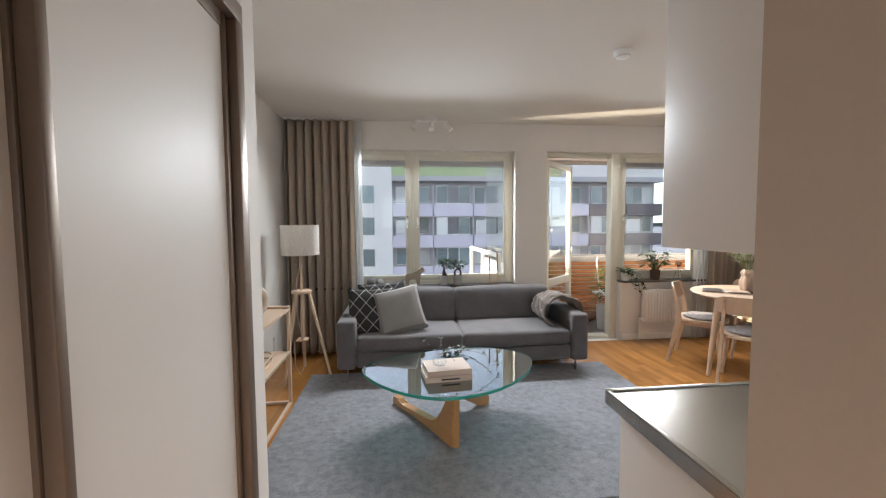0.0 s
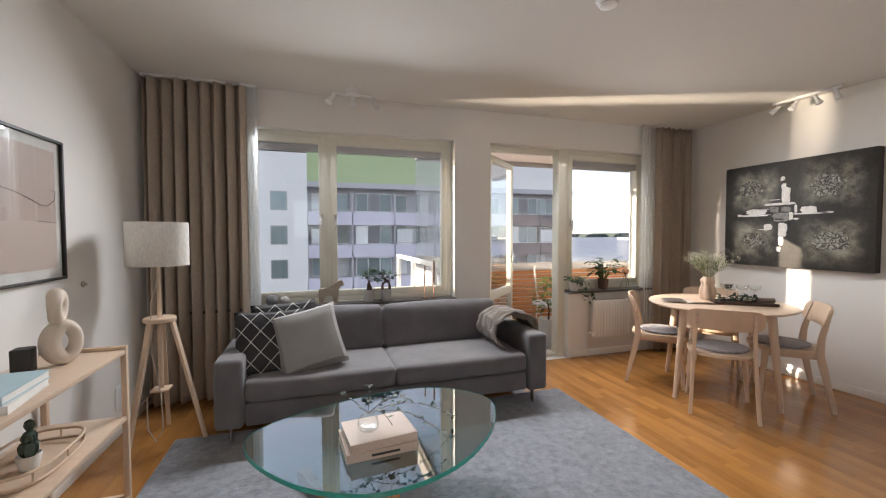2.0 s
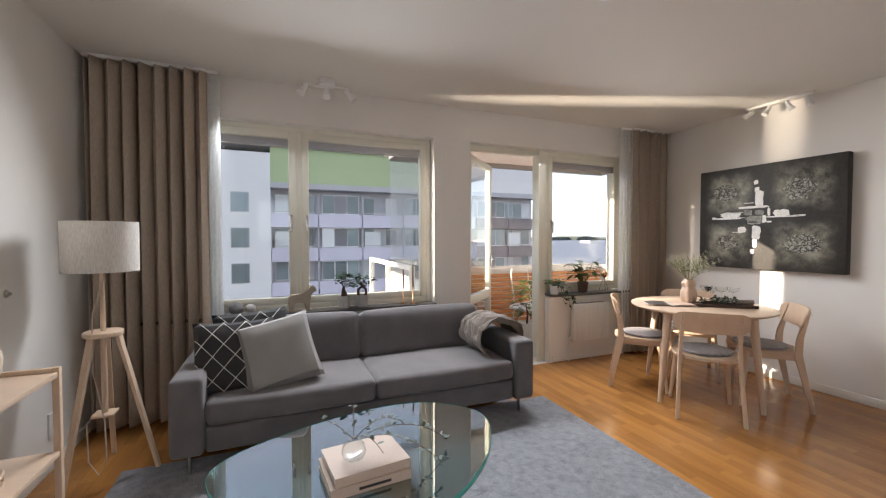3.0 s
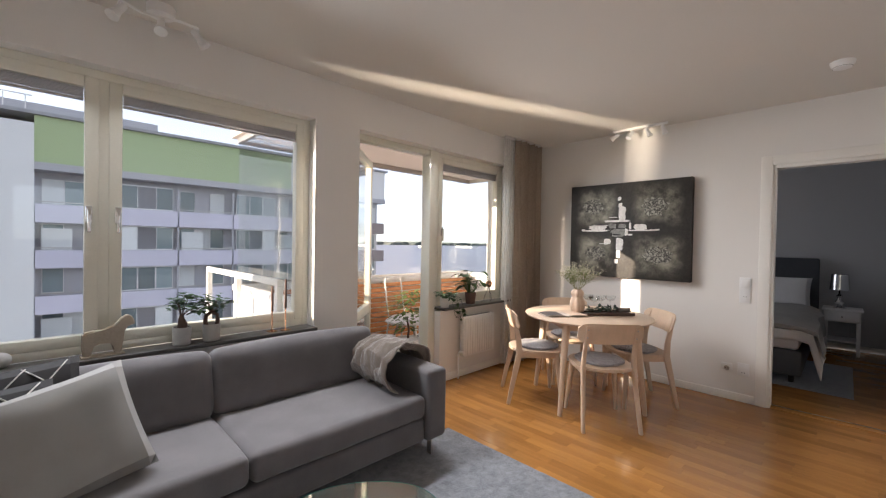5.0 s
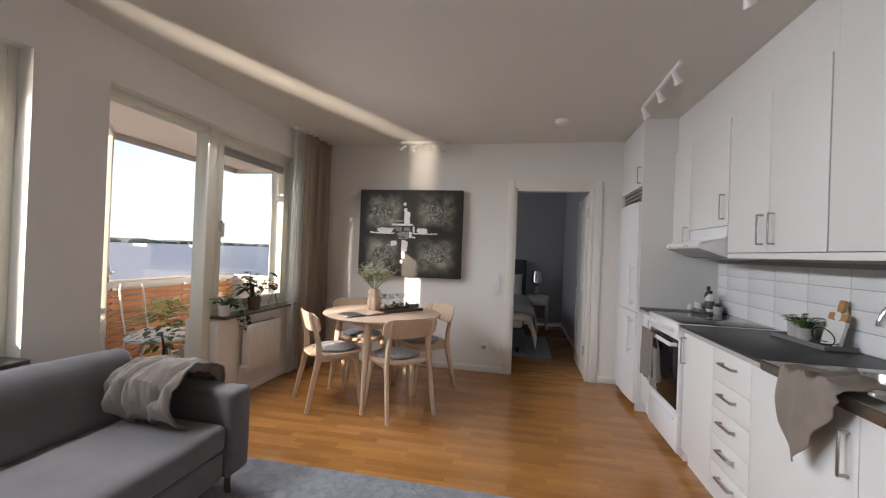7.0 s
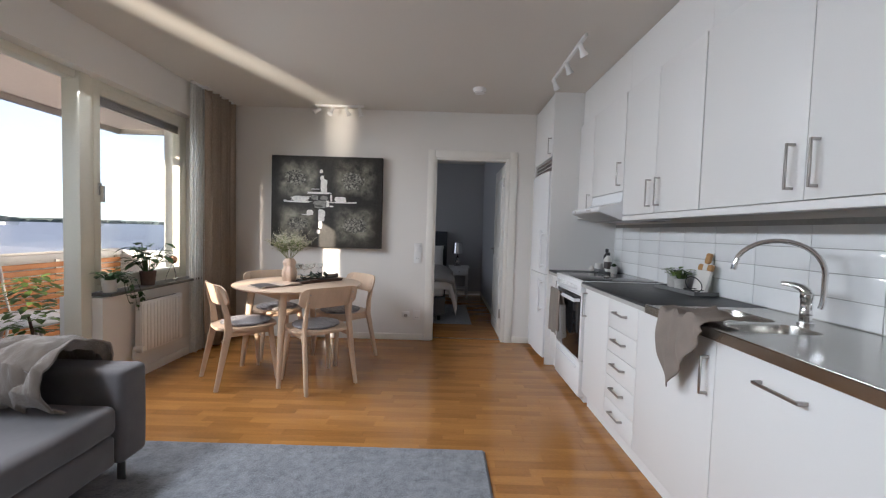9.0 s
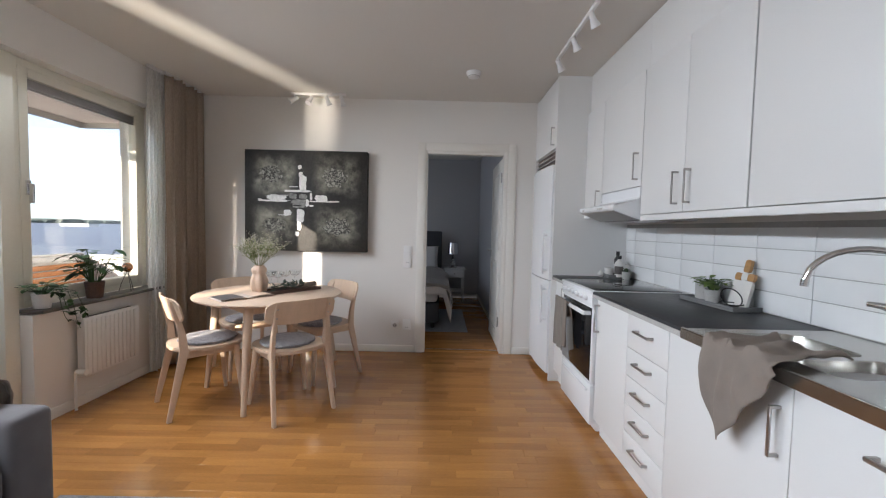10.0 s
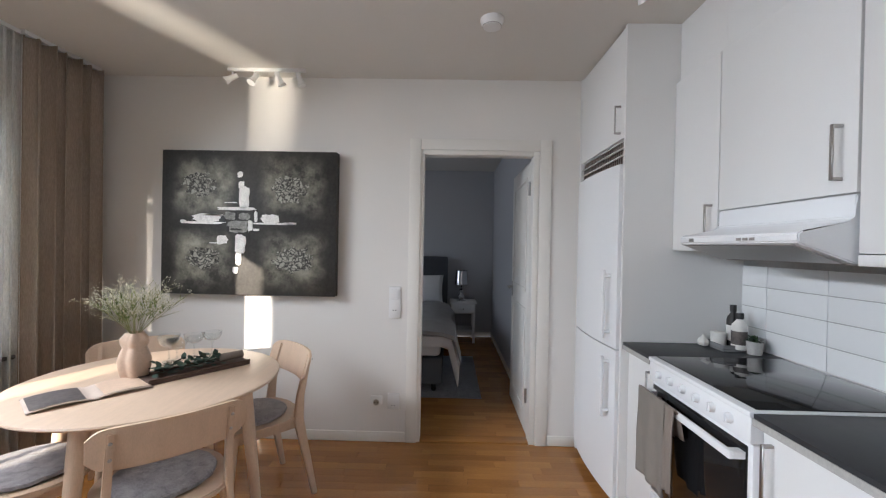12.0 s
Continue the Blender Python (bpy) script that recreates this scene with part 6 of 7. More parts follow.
board("neck", -0.0175, 0.0175, 0.1305, 0.172, M["ceramic_white"], "white inlay")
board("grip", -0.017, 0.017, 0.1725, 0.235, M["walnut"], "brown wooden grip")
tv = thing("wire_trivet", "black wire trivet of crossed rings on the tray", "trivet", (2.085, 0.715, 0.930), 20)
for k in range(2):
    bm = bmesh.new()
    pts = [(0.05 * math.cos(a), (0.05 * math.sin(a)) * (0.35 if k else 1), 0.045 * math.sin(a) if k else 0.0) for a in [2 * math.pi * i / 32 for i in range(32)]]
    tube(bm, pts, 0.003, 6, True)
    part("ring", bm, M["black"], tv).location = (0, 0, 0.032 if k else 0.002)


# ---- dining table and chairs ----
TC = Vector((3.235, 3.425, 0))
dt = thing("dining_table", "round pale ash dining table on four splayed legs", "table", tuple(TC))
bm = bmesh.new()
lathe(bm, [(0.47, 0.716), (0.505, 0.721), (0.522, 0.729), (0.527, 0.736), (0.524, 0.742), (0.518, 0.744)], n=96)
part("tabletop", bm, M["ash_top"], dt)
for k in range(4):
    a = math.atan2(2.959 - TC.y, 3.258 - TC.x) + k * math.pi / 2
    d = Vector((math.cos(a), math.sin(a), 0))
    bm = bmesh.new()
    rod(bm, d * 0.485, d * 0.40 + Vector((0, 0, 0.716)), 0.017, 0.032, 16)
    part("leg", bm, M["ash"], dt)
bm = bmesh.new()
for k in range(4):
    a = math.atan2(2.959 - TC.y, 3.258 - TC.x) + k * math.pi / 2
    b = a + math.pi / 2
    p, q = Vector((math.cos(a), math.sin(a), 0)) * 0.395, Vector((math.cos(b), math.sin(b), 0)) * 0.395
    side = (q - p).cross(Vector((0, 0, 1))).normalized() * 0.010
    vs = [bm.verts.new(c + Vector((0, 0, z))) for z in (0.655, 0.711) for c in (p - side, q - side, q + side, p + side)]
    for f in ((3, 2, 1, 0), (4, 5, 6, 7), (0, 1, 5, 4), (1, 2, 6, 5), (2, 3, 7, 6), (3, 0, 4, 7)):
        bm.faces.new([vs[i] for i in f])
part("apron", bm, M["ash"], dt)


def make_chair():
    """A chair that faces +x, its origin midway between the back feet."""
    c = thing("dining_chair", "pale ash dining chair with a grey fleece seat pad", "chair", group="chairs round the table")
    bm = bmesh.new()
    n = 40
    def seat_r(a):
        return (abs(math.cos(a) / 0.225) ** 3 + abs(math.sin(a) / 0.225) ** 3) ** (-1 / 3)
    for z0, z1, sc in ((0.425, 0.447, 1.0),):
        prism(bm, [(0.255 + seat_r(2 * math.pi * k / n) * math.cos(2 * math.pi * k / n), seat_r(2 * math.pi * k / n) * math.sin(2 * math.pi * k / n) * (1.0 - 0.06 * (1 - math.cos(2 * math.pi * k / n)) / 2)) for k in range(n)], z0, z1)
    bmesh.ops.bevel(bm, geom=[e for e in bm.edges if abs(e.verts[0].co.z - e.verts[1].co.z) < 1e-5], offset=0.006, segments=2, affect="EDGES")
    part("seat", bm, M["ash"], c)
    bm = bmesh.new()
    rings = []
    for s, z in ((0.90, 0.448), (0.97, 0.458), (0.95, 0.468), (0.80, 0.474), (0.4, 0.477)):
        rings.append([bm.verts.new((0.27 + 0.19 * s * math.cos(a) * (1 + 0.03 * noise.noise(Vector((math.cos(a) * 3, math.sin(a) * 3, z)))), 0.19 * s * math.sin(a) * (1 + 0.03 * noise.noise(Vector((math.sin(a) * 4, math.cos(a) * 3, z)))), z + 0.004 * noise.noise(Vector((math.cos(a) * 6 * s, math.sin(a) * 6 * s, 2))))) for a in [2 * math.pi * k / 48 for k in range(48)]])
    for a, b in zip(rings, rings[1:]):
        for k in range(48):
            bm.faces.new((a[k], a[(k + 1) % 48], b[(k + 1) % 48], b[k]))
    bm.faces.new(rings[-1])
    part("seat_pad", bm, M["fleece"], c, "round grey fleece pad")
    for s in (-1, 1):
        bm = bmesh.new()
        rod(bm, (0.44, s * 0.205, 0.0), (0.40, s * 0.165, 0.428), 0.013, 0.023, 14)
        part("front_leg", bm, M["ash"], c)
        # the back leg kinks at the seat and runs on up to the backrest
        bm = bmesh.new()
        prof = [(-0.005, 0.0, 0.014), (0.045, 0.24, 0.021), (0.085, 0.43, 0.026), (0.075, 0.55, 0.02), (0.045, 0.68, 0.016), (0.022, 0.765, 0.012)]
        rows = []
        for x, z, w in prof:
            y = s * (0.205 - 0.02 * min(1, z / 0.43) - 0.012 * max(0, (z - 0.43) / 0.33))
            rows.append([bm.verts.new((x + dx * w, y + dy * 0.012, z)) for dx, dy in ((-1, -1), (1, -1), (1, 1), (-1, 1))])
        for a, b in zip(rows, rows[1:]):
            for k in range(4):
                bm.faces.new((a[k], a[(k + 1) % 4], b[(k + 1) % 4], b[k]))
        bm.faces.new(rows[0][::-1])
        bm.faces.new(rows[-1])
        bmesh.ops.bevel(bm, geom=list(bm.edges), offset=0.004, segments=2, affect="EDGES")
        part("back_leg", bm, M["ash"], c)
        for z in (0.675, 0.735):
            bm = bmesh.new()
            lathe(bm, [(0.006, 0), (0.005, 0.002), (0.001, 0.003)], n=10)
            part("screw", bm, M["nickel"], c).matrix_local = pose(0.048 - (z - 0.66) * 0.33 - 0.016, s * 0.175, z, 0, -90, 0)
    for s in (-1, 1):
        bm = bmesh.new()
        box(bm, 0.08, 0.40, s * 0.172 - 0.009, s * 0.172 + 0.009, 0.382, 0.424, bevel=0.004)
        part("rail", bm, M["ash"], c)
    bm = bmesh.new()
    box(bm, 0.385, 0.405, -0.16, 0.16, 0.385, 0.424, bevel=0.004)
    part("rail", bm, M["ash"], c)
    # bent plywood backrest
    bm = bmesh.new()
    def back(u, v, off):
        b = 2 * u - 1
        zc, hh = 0.705, 0.078 * (1 - 0.10 * abs(b) ** 4)
        rim = (1 - abs(b) ** 14) ** 0.5
        z = zc + (2 * v - 1) * hh * max(0.55, rim)
        return Vector((0.012 + 0.045 * (1 - b * b) * -1 + 0.062 - (z - 0.66) * 0.28 + off, b * 0.235, z))
    for off in (-0.006, 0.006):
        grid(bm, 26, 8, lambda u, v, o=off: back(u, v, o))
    edge_v = [v for v in bm.verts]
    nrow = 9
    half = len(edge_v) // 2
    idx = [i * nrow for i in range(27)] + [26 * nrow + j for j in range(1, 9)] + [i * nrow + 8 for i in range(25, -1, -1)] + [j for j in range(7, 0, -1)]
    for a, b in zip(idx, idx[1:] + idx[:1]):
        bm.faces.new((edge_v[a], edge_v[b], edge_v[b + half], edge_v[a + half]))
    part("backrest", bm, M["ash"], c, "bent plywood backrest")
    return c


chair = make_chair()
chair.matrix_world = pose(2.795, 3.955, 0, 0, 0, -46)
copy_thing(chair, pose(2.757, 2.997, 0, 0, 0, 44))
copy_thing(chair, pose(3.737, 2.953, 0, 0, 0, 136))
copy_thing(chair, pose(3.80, 3.96, 0, 0, 0, 224))

# ---- on the dining table ----
TZ = 0.7445
vase = thing("vase", "lobed blush ceramic vase with dried sprigs", "vase", (3.21, 3.505, TZ))
bm = bmesh.new()
prof = [(0.040, 0.0), (0.046, 0.006), (0.056, 0.05), (0.060, 0.09), (0.050, 0.125), (0.042, 0.145), (0.050, 0.165), (0.050, 0.185), (0.036, 0.205), (0.034, 0.21), (0.030, 0.208), (0.030, 0.19)]
lathe(bm, prof, n=48, lobes=5, depth=0.13, twist=0.12)
part("body", bm, M["pinkvase"], vase)
spg = thing("dried_bouquet", "airy dried baby's breath sprigs in the vase", "flowers", (3.21, 3.505, TZ + 0.19))
rg = random.Random(11)
stems, bl, lf = bmesh.new(), bmesh.new(), bmesh.new()
for k in range(38):
    a, lean, ln = rg.uniform(0, 6.283), rg.uniform(0.1, 1.1), rg.uniform(0.22, 0.36)
    d = Vector((math.cos(a) * lean, math.sin(a) * lean, 1)).normalized()
    p0 = Vector((math.cos(a) * 0.014, math.sin(a) * 0.014, -0.1))
    p1 = Vector((math.cos(a) * 0.02, math.sin(a) * 0.02, 0.02))
    p2 = p1 + d * ln * 0.6
    tube(stems, [p0, p1, p2], 0.0011, 4)
    for j in range(11):
        b = rg.uniform(0, 6.283)
        e = (d + Vector((math.cos(b), math.sin(b), rg.uniform(-0.3, 0.5))) * 0.85).normalized()
        s0 = p1.lerp(p2, rg.uniform(0.35, 1))
        tip = s0 + e * rg.uniform(0.03, 0.10)
        tube(stems, [s0, tip], 0.0006, 3)
        for q in range(4):
            c = tip + Vector((rg.uniform(-1, 1), rg.uniform(-1, 1), rg.uniform(-1, 1))) * 0.012
            bmesh.ops.create_icosphere(bl, subdivisions=1, radius=rg.uniform(0.0016, 0.0030), matrix=Matrix.Translation(c))
        leaf_blade(lf, s0, e, 0.03, 0.006)
part("sprig", stems, M["sprig"], spg)
part("blossom", bl, M["blossom"], spg, "tiny pale blossoms", smooth=False)
part("foliage", lf, M["leaf_light"], spg)
serve = thing("serving_board", "dark wooden serving board with eucalyptus on the table", "board", (3.335, 3.295, TZ), -37)
bm = bmesh.new()
prism(bm, rounded(-0.225, 0.225, -0.075, 0.075, 0.02), 0.0, 0.014)
part("board", bm, M["bark"], serve)
boxes("rim", [(-0.22, 0.22, -0.074, -0.066, 0.0142, 0.024), (-0.22, 0.22, 0.066, 0.074, 0.0142, 0.024)], M["bark"], serve, bevel=0.002)
garl = thing("eucalyptus_garland", "dark green eucalyptus garland lying on the board", "plant", (3.335, 3.295, TZ + 0.0145), -37)
st2, lf2 = bmesh.new(), bmesh.new()
tube(st2, [(-0.18, 0.02, 0.01), (-0.08, -0.02, 0.03), (0.03, 0.02, 0.03), (0.12, -0.01, 0.012)], 0.004, 6)
for k in range(120):
    s = rg.uniform(-0.18, 0.10)
    leaf_blade(lf2, (s, rg.uniform(-0.04, 0.04), rg.uniform(0.01, 0.05)), (rg.uniform(-1, 1), rg.uniform(-1, 1), rg.uniform(-0.1, 0.8)), rg.uniform(0.025, 0.045), 0.028, 0.2)
part("stem", st2, M["bark"], garl)
part("foliage", lf2, M["leaf_grey"], garl)
nap = thing("napkin", "rolled patterned linen napkin on the board", "napkin", (3.46, 3.205, TZ + 0.0145), -37)
bm = bmesh.new()
pts = [(0.022 * (1 - k / 60) * math.cos(k * 0.35), 0.022 * (1 - k / 60) * math.sin(k * 0.35) + 0.024) for k in range(44)]
rows = [[bm.verts.new((z, a, b)) for a, b in pts] for z in (-0.06, -0.02, 0.02, 0.06)]
for a, b in zip(rows, rows[1:]):
    for k in range(len(pts) - 1):
        bm.faces.new((a[k], a[k + 1], b[k + 1], b[k]))
part("cloth", bm, M["linen"], nap, solid=0.002)


def coupe():
    g = thing("coupe_glass", "clear shallow coupe glass on a thin stem", "glass", group="glasses on the table")
    bm = bmesh.new()
    lathe(bm, [(0.032, 0), (0.032, 0.002), (0.006, 0.006), (0.0035, 0.012), (0.0035, 0.085), (0.012, 0.092), (0.035, 0.104), (0.046, 0.125), (0.048, 0.142), (0.0465, 0.142), (0.0445, 0.125), (0.034, 0.106), (0.01, 0.096)], n=28)
    part("glass", bm, M["clear"], g)
    return g
g0 = coupe()
g0.matrix_world = pose(3.42, 3.50, TZ)
for x, y in ((3.50, 3.42), (3.47, 3.53), (3.56, 3.36), (3.38, 3.43)):
    copy_thing(g0, pose(x, y, TZ))
mag = thing("magazine", "open magazine with brown and dark pictures", "magazine", (3.01, 3.53, TZ), -38)
bm = bmesh.new()
grid(bm, 24, 8, lambda u, v: Vector((-0.19 + 0.38 * u, -0.1 + 0.2 * v, 0.003 + 0.011 * abs(math.sin(u * 2 * math.pi)) ** 0.7 * (1 if abs(u - 0.5) > 0.02 else 0.2))))
part("page_spread", bm, M["cover"], mag, solid=0.003)
bm = bmesh.new()
grid(bm, 10, 6, lambda u, v: Vector((-0.18 + 0.155 * u, -0.09 + 0.18 * v, 0.0065 + 0.011 * abs(math.sin((0.05 + 0.375 * u) * 2 * math.pi)) ** 0.7)))
part("printed_picture", bm, M["paper_dark"], mag, "dark printed picture")
bm = bmesh.new()
grid(bm, 10, 6, lambda u, v: Vector((0.03 + 0.15 * u, -0.09 + 0.18 * v, 0.0065 + 0.011 * abs(math.sin((0.575 + 0.375 * u) * 2 * math.pi)) ** 0.7)))
part("printed_picture", bm, M["pinkvase"], mag, "blush printed picture")

# ---- abstract painting ----
pic = thing("painting", "large dark abstract canvas with a white cross of paint", "painting", (XR, 3.46, 1.505))
PW, PH = 1.2, 0.985
boxes("canvas", [(-0.075, -0.004, -PW / 2, PW / 2, -PH / 2, PH / 2)], M["canvas"], pic, bevel=0.004)
boxes("batten", [(-0.004, 0.0, -PW / 2 + 0.05, PW / 2 - 0.05, -PH / 2 + 0.05, PH / 2 - 0.05)], M["ash"], pic)
# dabs: along the wall to the right, up, width, height
rgd = random.Random(2)
def dab(y, z, w, h, mtl, name="paint_stroke", label="", lift=0.004, ragged=0.25):
    bm = bmesh.new()
    n = 18
    pts = []
    for k in range(n):
        a = 2 * math.pi * k / n
        c, s = math.cos(a), math.sin(a)
        e = (abs(c) ** 5 + abs(s) ** 5) ** (-0.2)
        j = 1 + rgd.uniform(-ragged, ragged * 0.4)
        pts.append((y + w / 2 * c * e * j, z + h / 2 * s * e * j))
    prism(bm, pts, -0.075 - lift, -0.0745, "x")
    part(name, bm, mtl, pic, label, smooth=False)
def at(px, py):
    """A place on the canvas from fractions across and down."""
    return PW * (0.5 - px), PH * (0.5 - py)
WHITES = ((0.450, 0.165, 0.035, 0.04), (0.457, 0.235, 0.04, 0.05), (0.475, 0.325, 0.068, 0.155), (0.437, 0.402, 0.27, 0.022), (0.397, 0.360, 0.09, 0.007),
          (0.262, 0.468, 0.20, 0.058), (0.240, 0.502, 0.31, 0.019), (0.128, 0.497, 0.04, 0.024), (0.628, 0.467, 0.134, 0.062), (0.640, 0.503, 0.31, 0.013),
          (0.735, 0.500, 0.10, 0.016), (0.543, 0.456, 0.022, 0.08), (0.512, 0.520, 0.032, 0.078), (0.545, 0.546, 0.045, 0.016), (0.351, 0.620, 0.078, 0.06),
          (0.456, 0.645, 0.076, 0.135), (0.447, 0.745, 0.04, 0.09), (0.430, 0.828, 0.035, 0.045), (0.312, 0.642, 0.085, 0.006), (0.30, 0.447, 0.14, 0.01))
for px, py, w, h in WHITES:
    dab(*at(px, py), w, h, M["white_paint"], label="thick white paint", lift=0.005, ragged=0.2)
for px, py, w, h in ((0.395, 0.452, 0.08, 0.055), (0.477, 0.455, 0.078, 0.048), (0.440, 0.527, 0.15, 0.095)):
    dab(*at(px, py), w, h, M["grey_paint"], "grey_patch", "grey smeared paint", 0.003)
for px, py, w, h in ((0.433, 0.447, 0.014, 0.06), (0.353, 0.48, 0.03, 0.045), (0.43, 0.545, 0.09, 0.014), (0.50, 0.60, 0.03, 0.07), (0.385, 0.545, 0.02, 0.05)):
    dab(*at(px, py), w, h, M["black"], "dark_stroke", "black paint", 0.0038, 0.4)
for px, py, w, h in ((0.213, 0.238, 0.235, 0.155), (0.726, 0.265, 0.235, 0.18), (0.240, 0.750, 0.22, 0.14), (0.760, 0.750, 0.275, 0.18)):
    y, z = at(px, py)
    dab(y, z, w * 0.8, h * 0.8, M["crackle"], "crackled_field", "pale crackled paint field", 0.002, 0.3)
    for k in range(9):
        a = k * 0.698 + rgd.uniform(-0.2, 0.2)
        dab(y + math.cos(a) * w * 0.42, z + math.sin(a) * h * 0.42, rgd.uniform(0.04, 0.085), rgd.uniform(0.03, 0.05), M["crackle"], "crackled_fleck", "", 0.0016, 0.5)

# ---- sockets on the dining wall ----
def wall_plate(y, z, h, label, dark=False):
    s = thing("wall_outlet", label, "socket", (XR, y, z))
    boxes("plate", [(-0.010, 0.0, -0.041, 0.041, -h / 2, h / 2)], M["white"], s, bevel=0.003)
    bm = bmesh.new()
    rod(bm, (-0.0105, 0, -h / 4), (-0.012, 0, -h / 4), 0.021, n=20)
    part("socket", bm, M["nickel"] if dark else M["white"], s)
    for k in (-1, 1):
        boxes("contact", [(-0.0135, -0.0121, k * 0.009 - 0.003, k * 0.009 + 0.003, -h / 4 - 0.003, -h / 4 + 0.003)], M["black"], s)
    return s
sw1 = wall_plate(2.458, 0.975, 0.22, "tall white switch and socket plate by the door")
boxes("rocker", [(-0.016, -0.0102, -0.028, 0.028, 0.02, 0.09)], M["white"], sw1, bevel=0.003)
wall_plate(2.455, 0.285, 0.11, "white socket outlet low on the wall")
wall_plate(2.575, 0.29, 0.06, "white data outlet low on the wall", True)

# ---- ceiling fittings ----
def detector(x, y):
    d = thing("smoke_detector", "round white smoke detector on the ceiling", "smoke detector", (x, y, H - 0.045))
    bm = bmesh.new()
    lathe(bm, [(0.03, 0.0), (0.045, 0.004), (0.055, 0.02), (0.06, 0.032), (0.06, 0.0449)], n=32)
    part("body", bm, M["white"], d)
    bm = bmesh.new()
    tube(bm, [(0.047 * math.cos(a), 0.047 * math.sin(a), 0.008) for a in [2 * math.pi * k / 28 for k in range(28)]], 0.002, 5, True)
    part("vent_ring", bm, M["concrete"], d)
detector(3.46, 1.89)
detector(1.44, 2.66)


def spot_head(parent, at, aim, r=0.028, ln=0.085):
    a, d = Vector(at), Vector(aim).normalized()
    bm = bmesh.new()
    rod(bm, a, a + Vector((0, 0, -0.035)), 0.006, n=8)
    part("arm", bm, M["white"], parent)
    bm = bmesh.new()
    c = a + Vector((0, 0, -0.04))
    rod(bm, c - d * ln * 0.4, c + d * ln * 0.15, r * 0.55, r * 0.62, 18)
    rod(bm, c + d * ln * 0.15, c + d * ln * 0.6, r * 0.62, r, 18)
    part("spot", bm, M["white"], parent, "white spot head")


sb = thing("spot_bar", "white ceiling bar with four spotlights", "spotlight", (4.06, 3.32, H - 0.022))
boxes("bar", [(-0.012, 0.012, -0.26, 0.26, 0.0, 0.0215)], M["white"], sb, bevel=0.004)
for y, aim in ((0.23, (-0.3, 0.7, -0.5)), (0.08, (-0.5, 0.3, -0.9)), (-0.08, (0.2, -0.4, -0.9)), (-0.22, (0.1, -0.3, -1))):
    spot_head(sb, (0, y, 0.0), aim)
for x0, x1 in ((2.40, 3.16), (0.95, 1.72)):
    sb = thing("spot_bar", "white ceiling bar with spotlights over the kitchen", "spotlight", (0, 1.30, H - 0.022))
    boxes("bar", [(x0, x1, -0.012, 0.012, 0.0, 0.0215)], M["white"], sb, bevel=0.004)
    for x in (x0 + 0.08, (x0 + x1) / 2, x1 - 0.04):
        spot_head(sb, (x, 0, 0), (0.3, -0.5, -0.8))
cl = thing("ceiling_lamp", "white ceiling lamp with three spot heads", "lamp", (0.305, 4.36, H - 0.03))
bm = bmesh.new()
lathe(bm, [(0.045, -0.02), (0.06, -0.016), (0.062, 0.0), (0.062, 0.0299)], n=32)
part("canopy", bm, M["white"], cl)
bm = bmesh.new()
tube(bm, [(-0.17, -0.01, -0.012), (-0.08, 0.02, -0.020), (0, 0, -0.022), (0.08, -0.02, -0.020), (0.17, 0.01, -0.012)], 0.007, 8)
part("bar", bm, M["white"], cl)
for x, y, aim in ((-0.17, -0.01, (-0.5, -0.3, -0.8)), (0.0, 0.0, (-0.1, -0.5, -0.9)), (0.17, 0.01, (0.6, -0.2, -0.8))):
    spot_head(cl, (x, y, -0.018), aim, 0.03, 0.095)

# ---- on the window sills ----
SZ = 0.7202
def horse(x, y, s):
    bm = bmesh.new()
    body = [(-0.42, 0.62), (-0.44, 0.3), (-0.40, 0.0), (-0.26, 0.0), (-0.24, 0.28), (-0.1, 0.36), (0.12, 0.34), (0.2, 0.26), (0.22, 0.0), (0.36, 0.0), (0.36, 0.32), (0.42, 0.58), (0.46, 0.74), (0.62, 0.70), (0.67, 0.79), (0.55, 0.93), (0.50, 1.03), (0.44, 0.98), (0.32, 0.90), (0.2, 0.70), (0.05, 0.65), (-0.2, 0.67)]
    prism(bm, [(a * s, b * s) for a, b in body], -0.11 * s, 0.11 * s, "y")
    bmesh.ops.bevel(bm, geom=list(bm.edges), offset=0.035 * s, segments=2, affect="EDGES", clamp_overlap=True)
    box(bm, -0.45 * s, 0.42 * s, -0.14 * s, 0.14 * s, -0.004, 0.03 * s, bevel=0.001)
    ob = part("horse_figurine", bm, M["shaded_tan"])
    ob.matrix_world = pose(x, y, SZ + 0.004, 0, 0, 4)
    tagged(ob, "stylised wooden horse figurine on the sill, tan darkened for backlit shade", "figurine")
horse(0.10, 4.56, 0.20)
def ball(x, y, r, mtl, label):
    bm = bmesh.new()
    bmesh.ops.create_icosphere(bm, subdivisions=4, radius=r)
    for v in bm.verts:
        v.co *= 1 + 0.05 * noise.noise(v.co * 30)
        v.co.z *= 0.92
    ob = part("decor_ball", bm, mtl)
    ob.matrix_world = pose(x, y, SZ + r * 0.91)
    tagged(ob, label, "ornament")
ball(-0.36, 4.56, 0.052, M["slatgrey"], "dark grey textured ball on the stone sill")
ball(-0.265, 4.60, 0.040, M["concrete"], "pale grey textured ball on the stone sill")


